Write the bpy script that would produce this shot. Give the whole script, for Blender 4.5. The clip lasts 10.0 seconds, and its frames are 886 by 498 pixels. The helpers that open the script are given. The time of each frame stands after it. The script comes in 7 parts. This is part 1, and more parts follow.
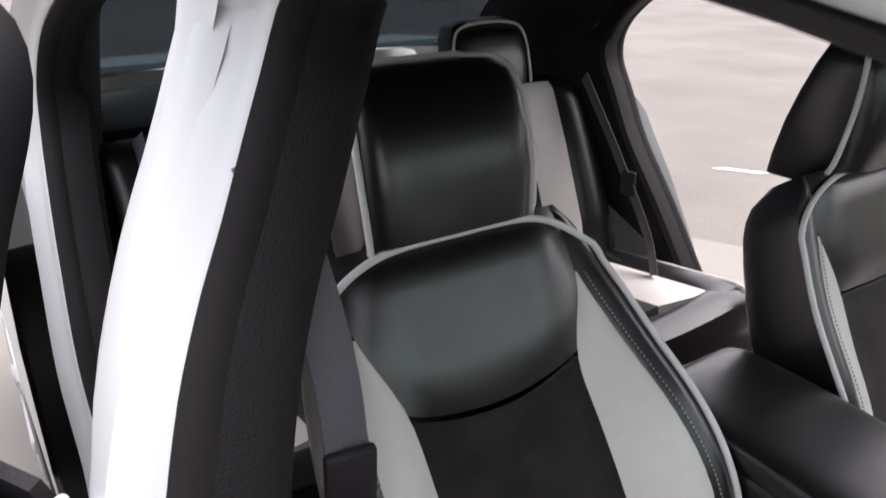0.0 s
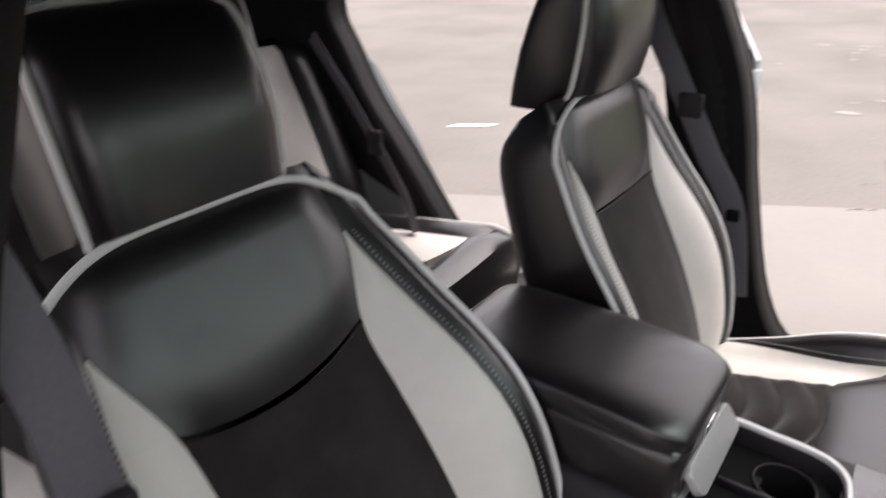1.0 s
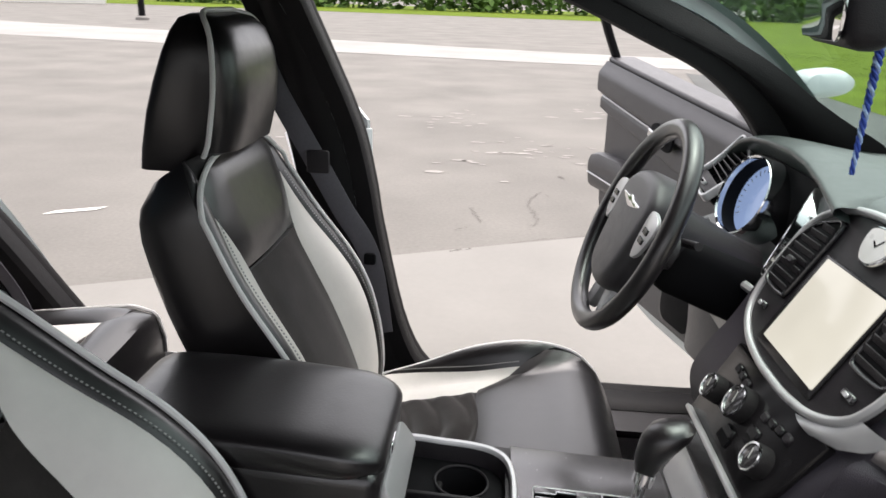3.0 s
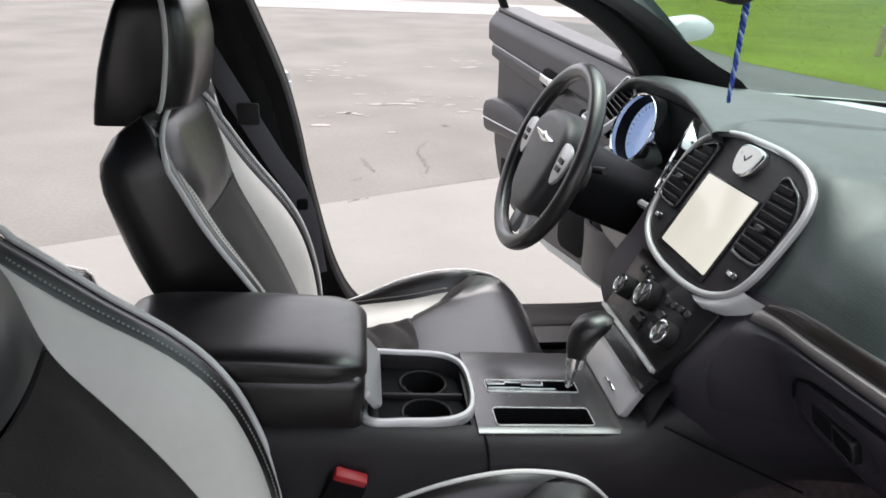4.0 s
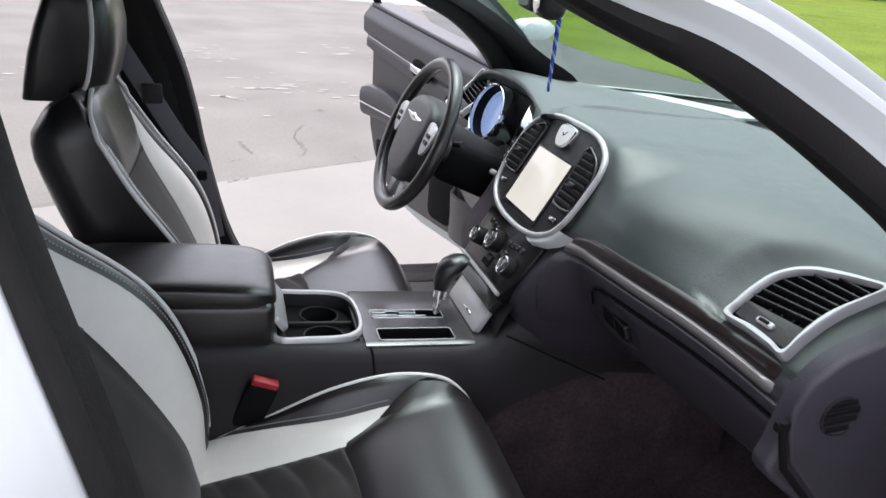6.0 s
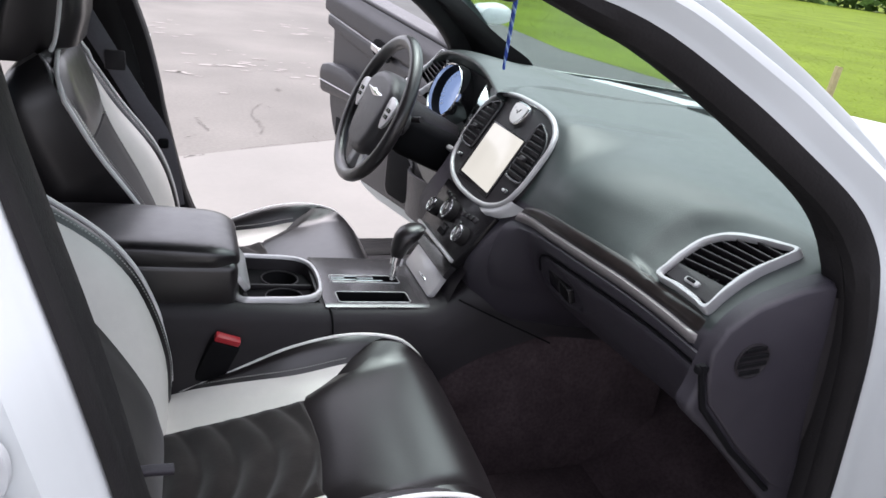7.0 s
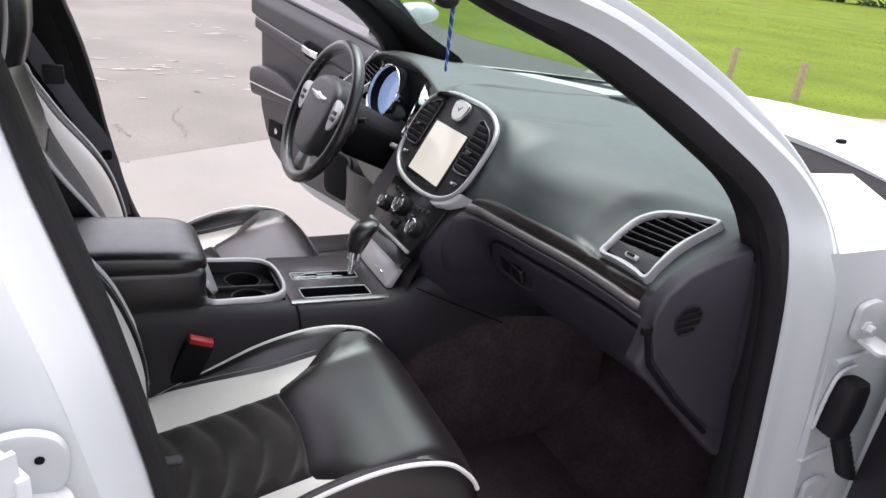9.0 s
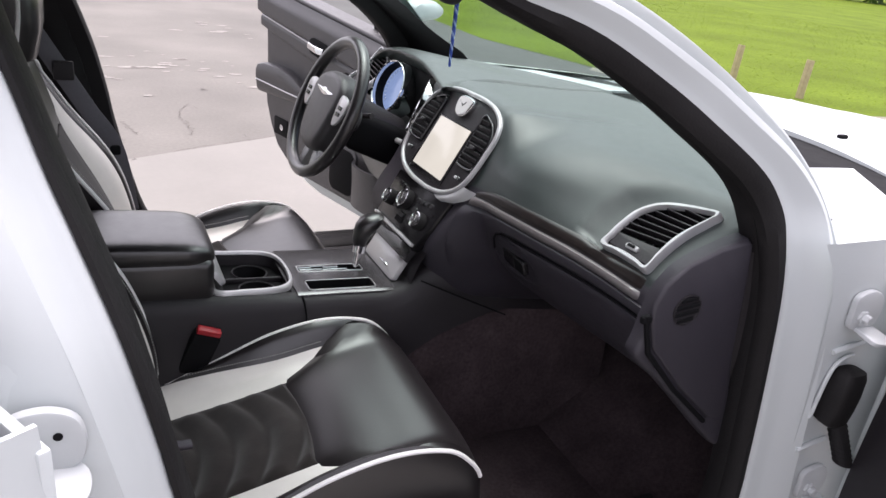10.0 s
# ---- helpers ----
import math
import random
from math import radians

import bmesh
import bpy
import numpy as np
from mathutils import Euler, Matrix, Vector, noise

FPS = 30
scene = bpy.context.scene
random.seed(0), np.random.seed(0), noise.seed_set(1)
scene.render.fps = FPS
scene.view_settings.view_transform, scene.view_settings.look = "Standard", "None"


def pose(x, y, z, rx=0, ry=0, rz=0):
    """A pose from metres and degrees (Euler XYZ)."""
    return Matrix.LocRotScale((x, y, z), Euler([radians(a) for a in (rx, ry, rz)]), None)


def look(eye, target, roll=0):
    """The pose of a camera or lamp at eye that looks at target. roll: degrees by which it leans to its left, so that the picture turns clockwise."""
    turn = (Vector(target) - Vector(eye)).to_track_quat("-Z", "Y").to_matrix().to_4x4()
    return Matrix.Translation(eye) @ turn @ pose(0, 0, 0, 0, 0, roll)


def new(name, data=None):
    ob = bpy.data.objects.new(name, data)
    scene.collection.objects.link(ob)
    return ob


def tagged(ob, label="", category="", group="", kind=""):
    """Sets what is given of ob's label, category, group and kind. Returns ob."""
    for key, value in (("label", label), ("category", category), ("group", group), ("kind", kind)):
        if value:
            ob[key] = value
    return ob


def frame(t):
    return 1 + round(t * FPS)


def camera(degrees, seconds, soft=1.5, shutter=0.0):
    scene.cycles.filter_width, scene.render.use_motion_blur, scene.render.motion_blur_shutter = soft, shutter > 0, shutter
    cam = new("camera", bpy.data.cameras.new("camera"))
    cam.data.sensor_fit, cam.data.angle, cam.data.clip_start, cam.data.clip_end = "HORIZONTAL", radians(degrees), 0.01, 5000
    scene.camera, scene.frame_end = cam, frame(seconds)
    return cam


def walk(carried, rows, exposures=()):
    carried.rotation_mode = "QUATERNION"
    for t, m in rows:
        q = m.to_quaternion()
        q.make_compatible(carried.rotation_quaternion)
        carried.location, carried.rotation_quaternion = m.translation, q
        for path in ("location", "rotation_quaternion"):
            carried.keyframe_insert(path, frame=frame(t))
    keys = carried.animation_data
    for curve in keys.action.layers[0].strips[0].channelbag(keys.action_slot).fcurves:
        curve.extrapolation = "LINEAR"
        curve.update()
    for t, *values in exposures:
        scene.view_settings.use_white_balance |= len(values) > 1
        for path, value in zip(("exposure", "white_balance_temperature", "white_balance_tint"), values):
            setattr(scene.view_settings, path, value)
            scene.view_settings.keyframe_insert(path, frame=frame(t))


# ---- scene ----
cam = camera(63.2, 10.0, 1.5, 0.4)
PATH = [
    (0, (0.485, -0.854, 1.436), (-1.057, 0.145, 0.647), -0.4),
    (0.2, (0.494, -0.851, 1.440), (-1.060, 0.170, 0.703), -1.0),
    (0.4, (0.483, -0.850, 1.409), (-0.983, 0.248, 0.606), -1.1),
    (0.6, (0.470, -0.832, 1.385), (-0.904, 0.332, 0.516), -1.7),
    (0.8, (0.429, -0.822, 1.368), (-0.789, 0.501, 0.491), -1.7),
    (1, (0.410, -0.803, 1.372), (-0.653, 0.662, 0.523), -1.6),
    (1.2, (0.370, -0.799, 1.373), (-0.571, 0.803, 0.630), -1.4),
    (1.4, (0.357, -0.796, 1.373), (-0.426, 0.922, 0.713), -0.8),
    (1.5, (0.349, -0.801, 1.374), (-0.385, 0.943, 0.726), -0.4),
    (1.8, (0.339, -0.817, 1.377), (-0.303, 0.978, 0.772), -0.6),
    (2, (0.345, -0.819, 1.366), (-0.213, 0.996, 0.736), -0.2),
    (2.1, (0.347, -0.817, 1.363), (-0.153, 1.008, 0.714), 0.4),
    (2.4, (0.366, -0.814, 1.360), (-0.020, 1.041, 0.719), 1.9),
    (2.5, (0.372, -0.817, 1.362), (0.059, 1.048, 0.712), 2.2),
    (2.7, (0.392, -0.823, 1.354), (0.203, 1.056, 0.695), 2.9),
    (3, (0.376, -0.846, 1.343), (0.225, 1.038, 0.689), 1.9),
    (3.2, (0.336, -0.881, 1.348), (0.387, 1.005, 0.685), 4.2),
    (4.5, (0.243, -1.086, 1.380), (0.482, 0.734, 0.585), 1.9),
    (5, (0.202, -1.186, 1.413), (0.682, 0.619, 0.698), 5.4),
    (6.5, (0.197, -1.344, 1.413), (0.744, 0.405, 0.611), 5.9),
    (7, (0.173, -1.385, 1.405), (0.822, 0.333, 0.612), 8.1),
    (7.5, (0.127, -1.401, 1.416), (0.861, 0.268, 0.593), 6.2),
    (8, (0.100, -1.421, 1.423), (0.901, 0.217, 0.602), 6.7),
    (8.5, (0.085, -1.436, 1.428), (0.908, 0.205, 0.634), 6.9),
    (9, (0.077, -1.450, 1.437), (0.917, 0.185, 0.648), 7.0),
    (9.5, (0.071, -1.471, 1.431), (0.902, 0.164, 0.632), 7.0),
    (10, (0.068, -1.474, 1.435), (0.896, 0.164, 0.641), 6.9),
]
walk(cam, [(t, look(eye, target, roll)) for t, eye, target, roll in PATH], [(0, 1.77, 6600, 14), (1.0, 1.72, 6850, 14), (2.0, 1.62, 6800, 12), (3.2, 1.59, 6600, 8), (6.5, 1.69, 6200, 12), (8.5, 1.66, 6350, 14), (10, 1.57, 6450, 15)])

# ---- world and light ----
world = bpy.data.worlds.new("sky")
scene.world = world
world.use_nodes = True
wn = world.node_tree
sky = wn.nodes.new("ShaderNodeTexSky")
sky.sky_type = "NISHITA"
sky.sun_disc = False
sky.sun_elevation = radians(74)
sky.sun_rotation = radians(30)
sky.air_density, sky.dust_density, sky.ozone_density = 1.0, 4.0, 1.0
wn.nodes["Background"].inputs["Strength"].default_value = 0.15
grey = wn.nodes.new("ShaderNodeHueSaturation")  # overcast: the blue mostly gone
grey.inputs["Saturation"].default_value = 0.22
wn.links.new(sky.outputs[0], grey.inputs["Color"])
cast = wn.nodes.new("ShaderNodeMix")  # a faint rosy cast of the cloud
cast.data_type, cast.blend_type = "RGBA", "MULTIPLY"
cast.inputs[0].default_value = 1
cast.inputs[7].default_value = (1.03, 0.985, 1.0, 1)
wn.links.new(grey.outputs[0], cast.inputs[6])
wn.links.new(cast.outputs[2], wn.nodes["Background"].inputs["Color"])

sun = new("sun", bpy.data.lights.new("sun", "SUN"))
sun.data.energy = 0.5
sun.data.angle = radians(60)
sun.data.color = (1.0, 0.945, 0.945)
sun.matrix_world = look((0.86, 1.49, 6.0), (0, 0, 0))


# ---- materials ----
def material(name, color, rough=0.5, metal=0.0, coat=0.0, scale=0.0, vary=0.0, bump=0.0, bump_scale=0.0, spec=0.5, sheen=0.0,
             tint=None, blotch=0.0, blotch_scale=3.0):
    """A principled material with fine variation, larger blotches and relief; scales are per metre."""
    m = bpy.data.materials.new(name)
    m.use_nodes = True
    nt = m.node_tree
    b = nt.nodes["Principled BSDF"]
    b.inputs["Roughness"].default_value = rough
    b.inputs["Metallic"].default_value = metal
    b.inputs["Coat Weight"].default_value = coat
    b.inputs["Coat Roughness"].default_value = 0.06
    b.inputs["Specular IOR Level"].default_value = spec
    b.inputs["Sheen Weight"].default_value = sheen
    b.inputs["Base Color"].default_value = (*color, 1)
    tc = nt.nodes.new("ShaderNodeTexCoord")
    last = None
    if vary:
        n = nt.nodes.new("ShaderNodeTexNoise")
        n.inputs["Scale"].default_value = scale
        n.inputs["Detail"].default_value = 6
        nt.links.new(tc.outputs["Object"], n.inputs["Vector"])
        r = nt.nodes.new("ShaderNodeMix")
        r.data_type = "RGBA"
        lo = [c * (1 - vary) for c in color]
        hi = [min(1, c * (1 + vary)) for c in (tint or color)]
        r.inputs[6].default_value, r.inputs[7].default_value = (*lo, 1), (*hi, 1)
        nt.links.new(n.outputs["Fac"], r.inputs[0])
        last = r.outputs[2]
        rr = nt.nodes.new("ShaderNodeMapRange")
        rr.inputs["To Min"].default_value, rr.inputs["To Max"].default_value = max(0, rough - 0.08), min(1, rough + 0.08)
        nt.links.new(n.outputs["Fac"], rr.inputs["Value"])
        nt.links.new(rr.outputs[0], b.inputs["Roughness"])
    if blotch:
        n2 = nt.nodes.new("ShaderNodeTexNoise")
        n2.inputs["Scale"].default_value = blotch_scale
        n2.inputs["Detail"].default_value = 4
        nt.links.new(tc.outputs["Object"], n2.inputs["Vector"])
        mr = nt.nodes.new("ShaderNodeMapRange")
        mr.inputs["From Min"].default_value, mr.inputs["From Max"].default_value = 0.3, 0.7
        mr.inputs["To Min"].default_value, mr.inputs["To Max"].default_value = 1 - blotch, 1 + blotch
        nt.links.new(n2.outputs["Fac"], mr.inputs["Value"])
        mm = nt.nodes.new("ShaderNodeMix")
        mm.data_type, mm.blend_type = "RGBA", "MULTIPLY"
        mm.inputs[0].default_value = 1
        mm.inputs[6].default_value = (*color, 1)
        if last:
            nt.links.new(last, mm.inputs[6])
        nt.links.new(mr.outputs[0], mm.inputs[7])
        last = mm.outputs[2]
    if last:
        nt.links.new(last, b.inputs["Base Color"])
    if bump:
        v = nt.nodes.new("ShaderNodeTexVoronoi" if bump_scale > 400 else "ShaderNodeTexNoise")
        v.inputs["Scale"].default_value = bump_scale
        nt.links.new(tc.outputs["Object"], v.inputs["Vector"])
        bp = nt.nodes.new("ShaderNodeBump")
        bp.inputs["Strength"].default_value = bump
        bp.inputs["Distance"].default_value = 0.002
        nt.links.new(v.outputs[0], bp.inputs["Height"])
        nt.links.new(bp.outputs[0], b.inputs["Normal"])
    return m


def glowing(name, color, strength, dark, scale):
    """An emissive face: its colour set as emission, uneven over the face, under a glossy pane."""
    m = material(name, dark, 0.12)
    nt = m.node_tree
    b = nt.nodes["Principled BSDF"]
    tc = nt.nodes.new("ShaderNodeTexCoord")
    n = nt.nodes.new("ShaderNodeTexNoise")
    n.inputs["Scale"].default_value = scale
    nt.links.new(tc.outputs["Object"], n.inputs["Vector"])
    r = nt.nodes.new("ShaderNodeMix")
    r.data_type = "RGBA"
    r.inputs[6].default_value = (*[c * 0.75 for c in color], 1)
    r.inputs[7].default_value = (*color, 1)
    nt.links.new(n.outputs["Fac"], r.inputs[0])
    nt.links.new(r.outputs[2], b.inputs["Emission Color"])
    b.inputs["Emission Strength"].default_value = strength
    return m


def clear(name, tint, gloss=0.05):
    """Window glass: lets light through with a slight tint, mirrors at grazing angles."""
    m = bpy.data.materials.new(name)
    m.use_nodes = True
    nt = m.node_tree
    nt.nodes.remove(nt.nodes["Principled BSDF"])
    tr, gl = nt.nodes.new("ShaderNodeBsdfTransparent"), nt.nodes.new("ShaderNodeBsdfGlossy")
    tr.inputs["Color"].default_value = (*tint, 1)
    gl.inputs["Roughness"].default_value = 0.02
    lw = nt.nodes.new("ShaderNodeLayerWeight")
    lw.inputs["Blend"].default_value = 0.5
    pw, ad = nt.nodes.new("ShaderNodeMath"), nt.nodes.new("ShaderNodeMath")
    pw.operation, ad.operation = "POWER", "MULTIPLY_ADD"
    pw.inputs[1].default_value = 4.0
    ad.inputs[1].default_value, ad.inputs[2].default_value = 0.45, 0.03
    mx = nt.nodes.new("ShaderNodeMixShader")
    nt.links.new(lw.outputs["Facing"], pw.inputs[0])
    nt.links.new(pw.outputs[0], ad.inputs[0])
    nt.links.new(ad.outputs[0], mx.inputs[0])
    nt.links.new(tr.outputs[0], mx.inputs[1])
    nt.links.new(gl.outputs[0], mx.inputs[2])
    nt.links.new(mx.outputs[0], nt.nodes["Material Output"].inputs[0])
    return m


BLACK = material("black_leather", (0.0080, 0.0066, 0.0074), 0.34, spec=0.75, bump=0.10, bump_scale=320, scale=45, vary=0.3, blotch=0.2, blotch_scale=6, sheen=0.02)
GREY = material("light_grey_leather", (0.77, 0.745, 0.705), 0.5, bump=0.12, bump_scale=320, scale=60, vary=0.04, blotch=0.05, blotch_scale=8)
PIPE = material("pale_piping", (0.84, 0.83, 0.82), 0.45, scale=80, vary=0.05)
SUEDE = material("black_suede", (0.023, 0.0195, 0.0185), 0.95, bump=0.18, bump_scale=300, scale=25, vary=0.45, sheen=0.28, blotch=0.3, blotch_scale=14, spec=0.12)
THREAD = material("pale_thread", (0.34, 0.34, 0.33), 0.7)
DASH = material("soft_dash_vinyl", (0.020, 0.0305, 0.0285), 0.46, spec=0.75, bump=0.22, bump_scale=700, scale=50, vary=0.12, blotch=0.06, blotch_scale=5)
PLASTIC = material("dark_grey_plastic", (0.0125, 0.0102, 0.0128), 0.48, spec=0.5, bump=0.3, bump_scale=800, scale=40, vary=0.12, blotch=0.08, blotch_scale=6)
PANEL = material("slate_plastic", (0.032, 0.0285, 0.0375), 0.48, spec=0.6, bump=0.3, bump_scale=800, scale=40, vary=0.1, blotch=0.06, blotch_scale=6)
DOORTRIM = material("grey_door_trim", (0.034, 0.032, 0.036), 0.42, spec=0.9, bump=0.25, bump_scale=700, scale=40, vary=0.12, blotch=0.08, blotch_scale=6)
PILLAR = material("black_pillar_lining", (0.0085, 0.0075, 0.0082), 0.6, spec=0.3, bump=0.3, bump_scale=500, scale=60, vary=0.15, blotch=0.1, blotch_scale=6)
GUNMETAL = material("gunmetal_gloss_trim", (0.15, 0.146, 0.15), 0.24, metal=0.75, scale=150, vary=0.1)
GLOSS = material("gloss_black_plastic", (0.010, 0.0095, 0.0105), 0.24, scale=30, vary=0.1, spec=0.35)
PIT = material("matt_black_plastic", (0.006, 0.006, 0.007), 0.7, scale=30, vary=0.2, spec=0.12)
RUBBER = material("black_rubber", (0.010, 0.009, 0.0095), 0.7, bump=0.3, bump_scale=250, scale=30, vary=0.3, blotch=0.2, blotch_scale=10, spec=0.3)
CARPET = material("dark_carpet", (0.068, 0.051, 0.055), 1.0, bump=1.0, bump_scale=350, scale=120, vary=0.5, blotch=0.3, blotch_scale=8, spec=0.12)
LINER = material("black_headliner", (0.008, 0.012, 0.013), 0.95, bump=0.4, bump_scale=350, scale=60, vary=0.2, spec=0.12)
SATIN = material("satin_silver_trim", (0.56, 0.56, 0.565), 0.32, metal=0.4, scale=60, vary=0.05)
BRUSHED = material("dark_brushed_trim", (0.30, 0.28, 0.28), 0.38, metal=0.6, scale=120, vary=0.12, blotch=0.05, blotch_scale=9)
CHROME = material("chrome", (0.80, 0.80, 0.81), 0.10, metal=1.0)
WOOD = material("dark_gloss_wood", (0.014, 0.0105, 0.0095), 0.34, coat=0.25, scale=90, vary=0.7, blotch=0.3, blotch_scale=20)
GRAPHITE = material("graphite_gloss_trim", (0.028, 0.027, 0.029), 0.22, coat=0.6, scale=200, vary=0.1)
PAINT = material("white_car_paint", (0.60, 0.635, 0.64), 0.38, coat=0.25, scale=8, vary=0.015)
STEEL = material("dull_white_steel", (0.52, 0.54, 0.55), 0.4, scale=30, vary=0.06)
RED = material("red_plastic", (0.42, 0.02, 0.03), 0.4, scale=40, vary=0.08)
WEB = material("grey_black_webbing", (0.105, 0.10, 0.116), 0.5, bump=0.15, bump_scale=350, scale=200, vary=0.2)
# the display's cream tone is set as emission
SCREEN = glowing("cream_emissive_screen", (1.0, 0.94, 0.82), 0.28, (0.05, 0.05, 0.05), 9)
DIAL = glowing("lit_blue_dial", (0.33, 0.45, 0.76), 0.27, (0.03, 0.04, 0.08), 14)
CLOCKFACE = material("pearl_clock_face", (0.62, 0.62, 0.60), 0.3, coat=0.6, scale=60, vary=0.1)
GLASS = clear("window_glass", (0.79, 0.87, 0.84))
BLUE = material("blue_braid", (0.03, 0.07, 0.38), 0.6, bump=0.4, bump_scale=300, scale=80, vary=0.3)
PALEBLUE = material("pale_blue_braid", (0.35, 0.47, 0.75), 0.6, bump=0.4, bump_scale=300, scale=80, vary=0.2)
MIRROR = material("mirror_glass", (0.85, 0.85, 0.85), 0.02, metal=1.0)
for m in (BLACK, DASH):  # a soft protective gloss over the grain
    m.node_tree.nodes["Principled BSDF"].inputs["Coat Weight"].default_value = 0.4 if m is BLACK else 0.3
    m.node_tree.nodes["Principled BSDF"].inputs["Coat Roughness"].default_value = 0.22 if m is BLACK else 0.3
MATTEXT = material("pale_mat_lettering", (0.16, 0.15, 0.15), 0.9, scale=90, vary=0.2)


# ---- mesh helpers ----
def link(name, bm, mat, parent=None, label="", smooth=True, angle=40):
    me = bpy.data.meshes.new(name)
    bmesh.ops.recalc_face_normals(bm, faces=bm.faces)
    if smooth:
        lim = radians(angle)
        for f in bm.faces:
            f.smooth = True
        for e in bm.edges:
            if len(e.link_faces) == 2 and e.calc_face_angle(0) > lim:
                e.smooth = False
    bm.to_mesh(me)
    bm.free()
    me.materials.append(mat)
    ob = new(name, me)
    if parent:
        ob.parent = parent
    if label:
        tagged(ob, label)
    return ob


def part(name, bm, mat, parent, label="", angle=40):
    """One mesh object under a thing or under a part."""
    return link(name, bm, mat, parent, label, True, angle)


def thing(name, label, category, group="", at=(0, 0, 0)):
    ob = new(name)
    ob.location = at
    ob.empty_display_size = 0.1
    return tagged(ob, label, category, group)


def catmull(keys, n, closed=False):
    """n points along a smooth curve through keys."""
    K = [np.array(k, float) for k in keys]
    m = len(K)
    seg = m if closed else m - 1
    out = []
    for i in range(n):
        s = i / (n if closed else n - 1) * seg
        j = min(int(s), seg - 1)
        f = s - j
        if closed:
            a, b, c, d = K[(j - 1) % m], K[j % m], K[(j + 1) % m], K[(j + 2) % m]
        else:
            a, b, c, d = K[max(j - 1, 0)], K[j], K[j + 1], K[min(j + 2, m - 1)]
        out.append(0.5 * (2 * b + (c - a) * f + (2 * a - 5 * b + 4 * c - d) * f * f + (3 * b - a - 3 * c + d) * f ** 3))
    return out


def loft(rows, closed=False, caps=False, loop=False, bm=None):
    """Quads between rows of points; closed: each row is a ring; loop: the last row joins the first."""
    bm = bm or bmesh.new()
    V = [[bm.verts.new(tuple(p)) for p in r] for r in rows]
    n = len(V[0])
    for i in range(len(V) if loop else len(V) - 1):
        a, b = V[i], V[(i + 1) % len(V)]
        for j in range(n if closed else n - 1):
            k = (j + 1) % n
            bm.faces.new((a[j], a[k], b[k], b[j]))
    if caps and closed:
        bm.faces.new(V[0])
        bm.faces.new(V[-1])
    return bm


def frames(path, up=(0, 0, 1), closed=False):
    """Points with side and up directions along a path."""
    out = []
    n = len(path)
    for i, p in enumerate(path):
        a = path[(i - 1) % n] if closed or i > 0 else p
        b = path[(i + 1) % n] if closed or i < n - 1 else p
        t = np.array(b, float) - np.array(a, float)
        t /= max(1e-9, np.linalg.norm(t))
        u = np.array(up, float) - t * np.dot(up, t)
        if np.linalg.norm(u) < 1e-3:
            u = np.array((1.0, 0.0, 0.0)) - t * t[0]
        u /= np.linalg.norm(u)
        out.append((np.array(p, float), np.cross(t, u), u))
    return out


def sweep(path, section, up=(0, 0, 1), closed=False, caps=True, taper=None, bm=None):
    """A section of (side, up) offsets drawn along a path."""
    rows = []
    for i, (p, s, u) in enumerate(frames(path, up, closed)):
        k = taper(i / max(1, len(path) - 1)) if taper else 1
        rows.append([p + s * a * k + u * b * k for a, b in section])
    return loft(rows, True, caps and not closed, closed, bm)


def ring(r, n=8, squash=1.0):
    return [(r * math.cos(2 * math.pi * i / n), r * squash * math.sin(2 * math.pi * i / n)) for i in range(n)]


def rrect(w, h, r, n=4):
    """A rounded rectangle's outline, w by h."""
    out = []
    for cx, cy, a0 in ((w / 2 - r, h / 2 - r, 0), (-w / 2 + r, h / 2 - r, 90), (-w / 2 + r, -h / 2 + r, 180), (w / 2 - r, -h / 2 + r, 270)):
        for i in range(n + 1):
            a = radians(a0 + 90 * i / n)
            out.append((cx + r * math.cos(a), cy + r * math.sin(a)))
    return out


def tube(path, r, n=8, closed=False, taper=None, bm=None):
    return sweep(path, ring(r, n), (0.13, 0.21, 0.97), closed, True, taper, bm)


def box(sx, sy, sz, at=(0, 0, 0), bevel=0.0, seg=2, bm=None, m=None):
    tmp = bmesh.new()
    bmesh.ops.create_cube(tmp, size=1)
    bmesh.ops.scale(tmp, vec=(sx, sy, sz), verts=tmp.verts)
    if bevel:
        bmesh.ops.bevel(tmp, geom=tmp.edges[:], offset=bevel, segments=seg, profile=0.5, affect="EDGES")
    bmesh.ops.translate(tmp, vec=at, verts=tmp.verts)
    if m:
        bmesh.ops.transform(tmp, matrix=m, verts=tmp.verts)
    if bm is None:
        return tmp
    me = bpy.data.meshes.new("tmp")
    tmp.to_mesh(me)
    bm.from_mesh(me)
    bpy.data.meshes.remove(me)
    tmp.free()
    return bm


def disc(profile, n=24, m=None, bm=None):
    """A turned shape: (radius, height) pairs round z."""
    rows = [[(r * math.cos(2 * math.pi * i / n), r * math.sin(2 * math.pi * i / n), h) for i in range(n)] for r, h in profile]
    tmp = loft(rows, True, True)
    if m:
        bmesh.ops.transform(tmp, matrix=m, verts=tmp.verts)
    return tmp


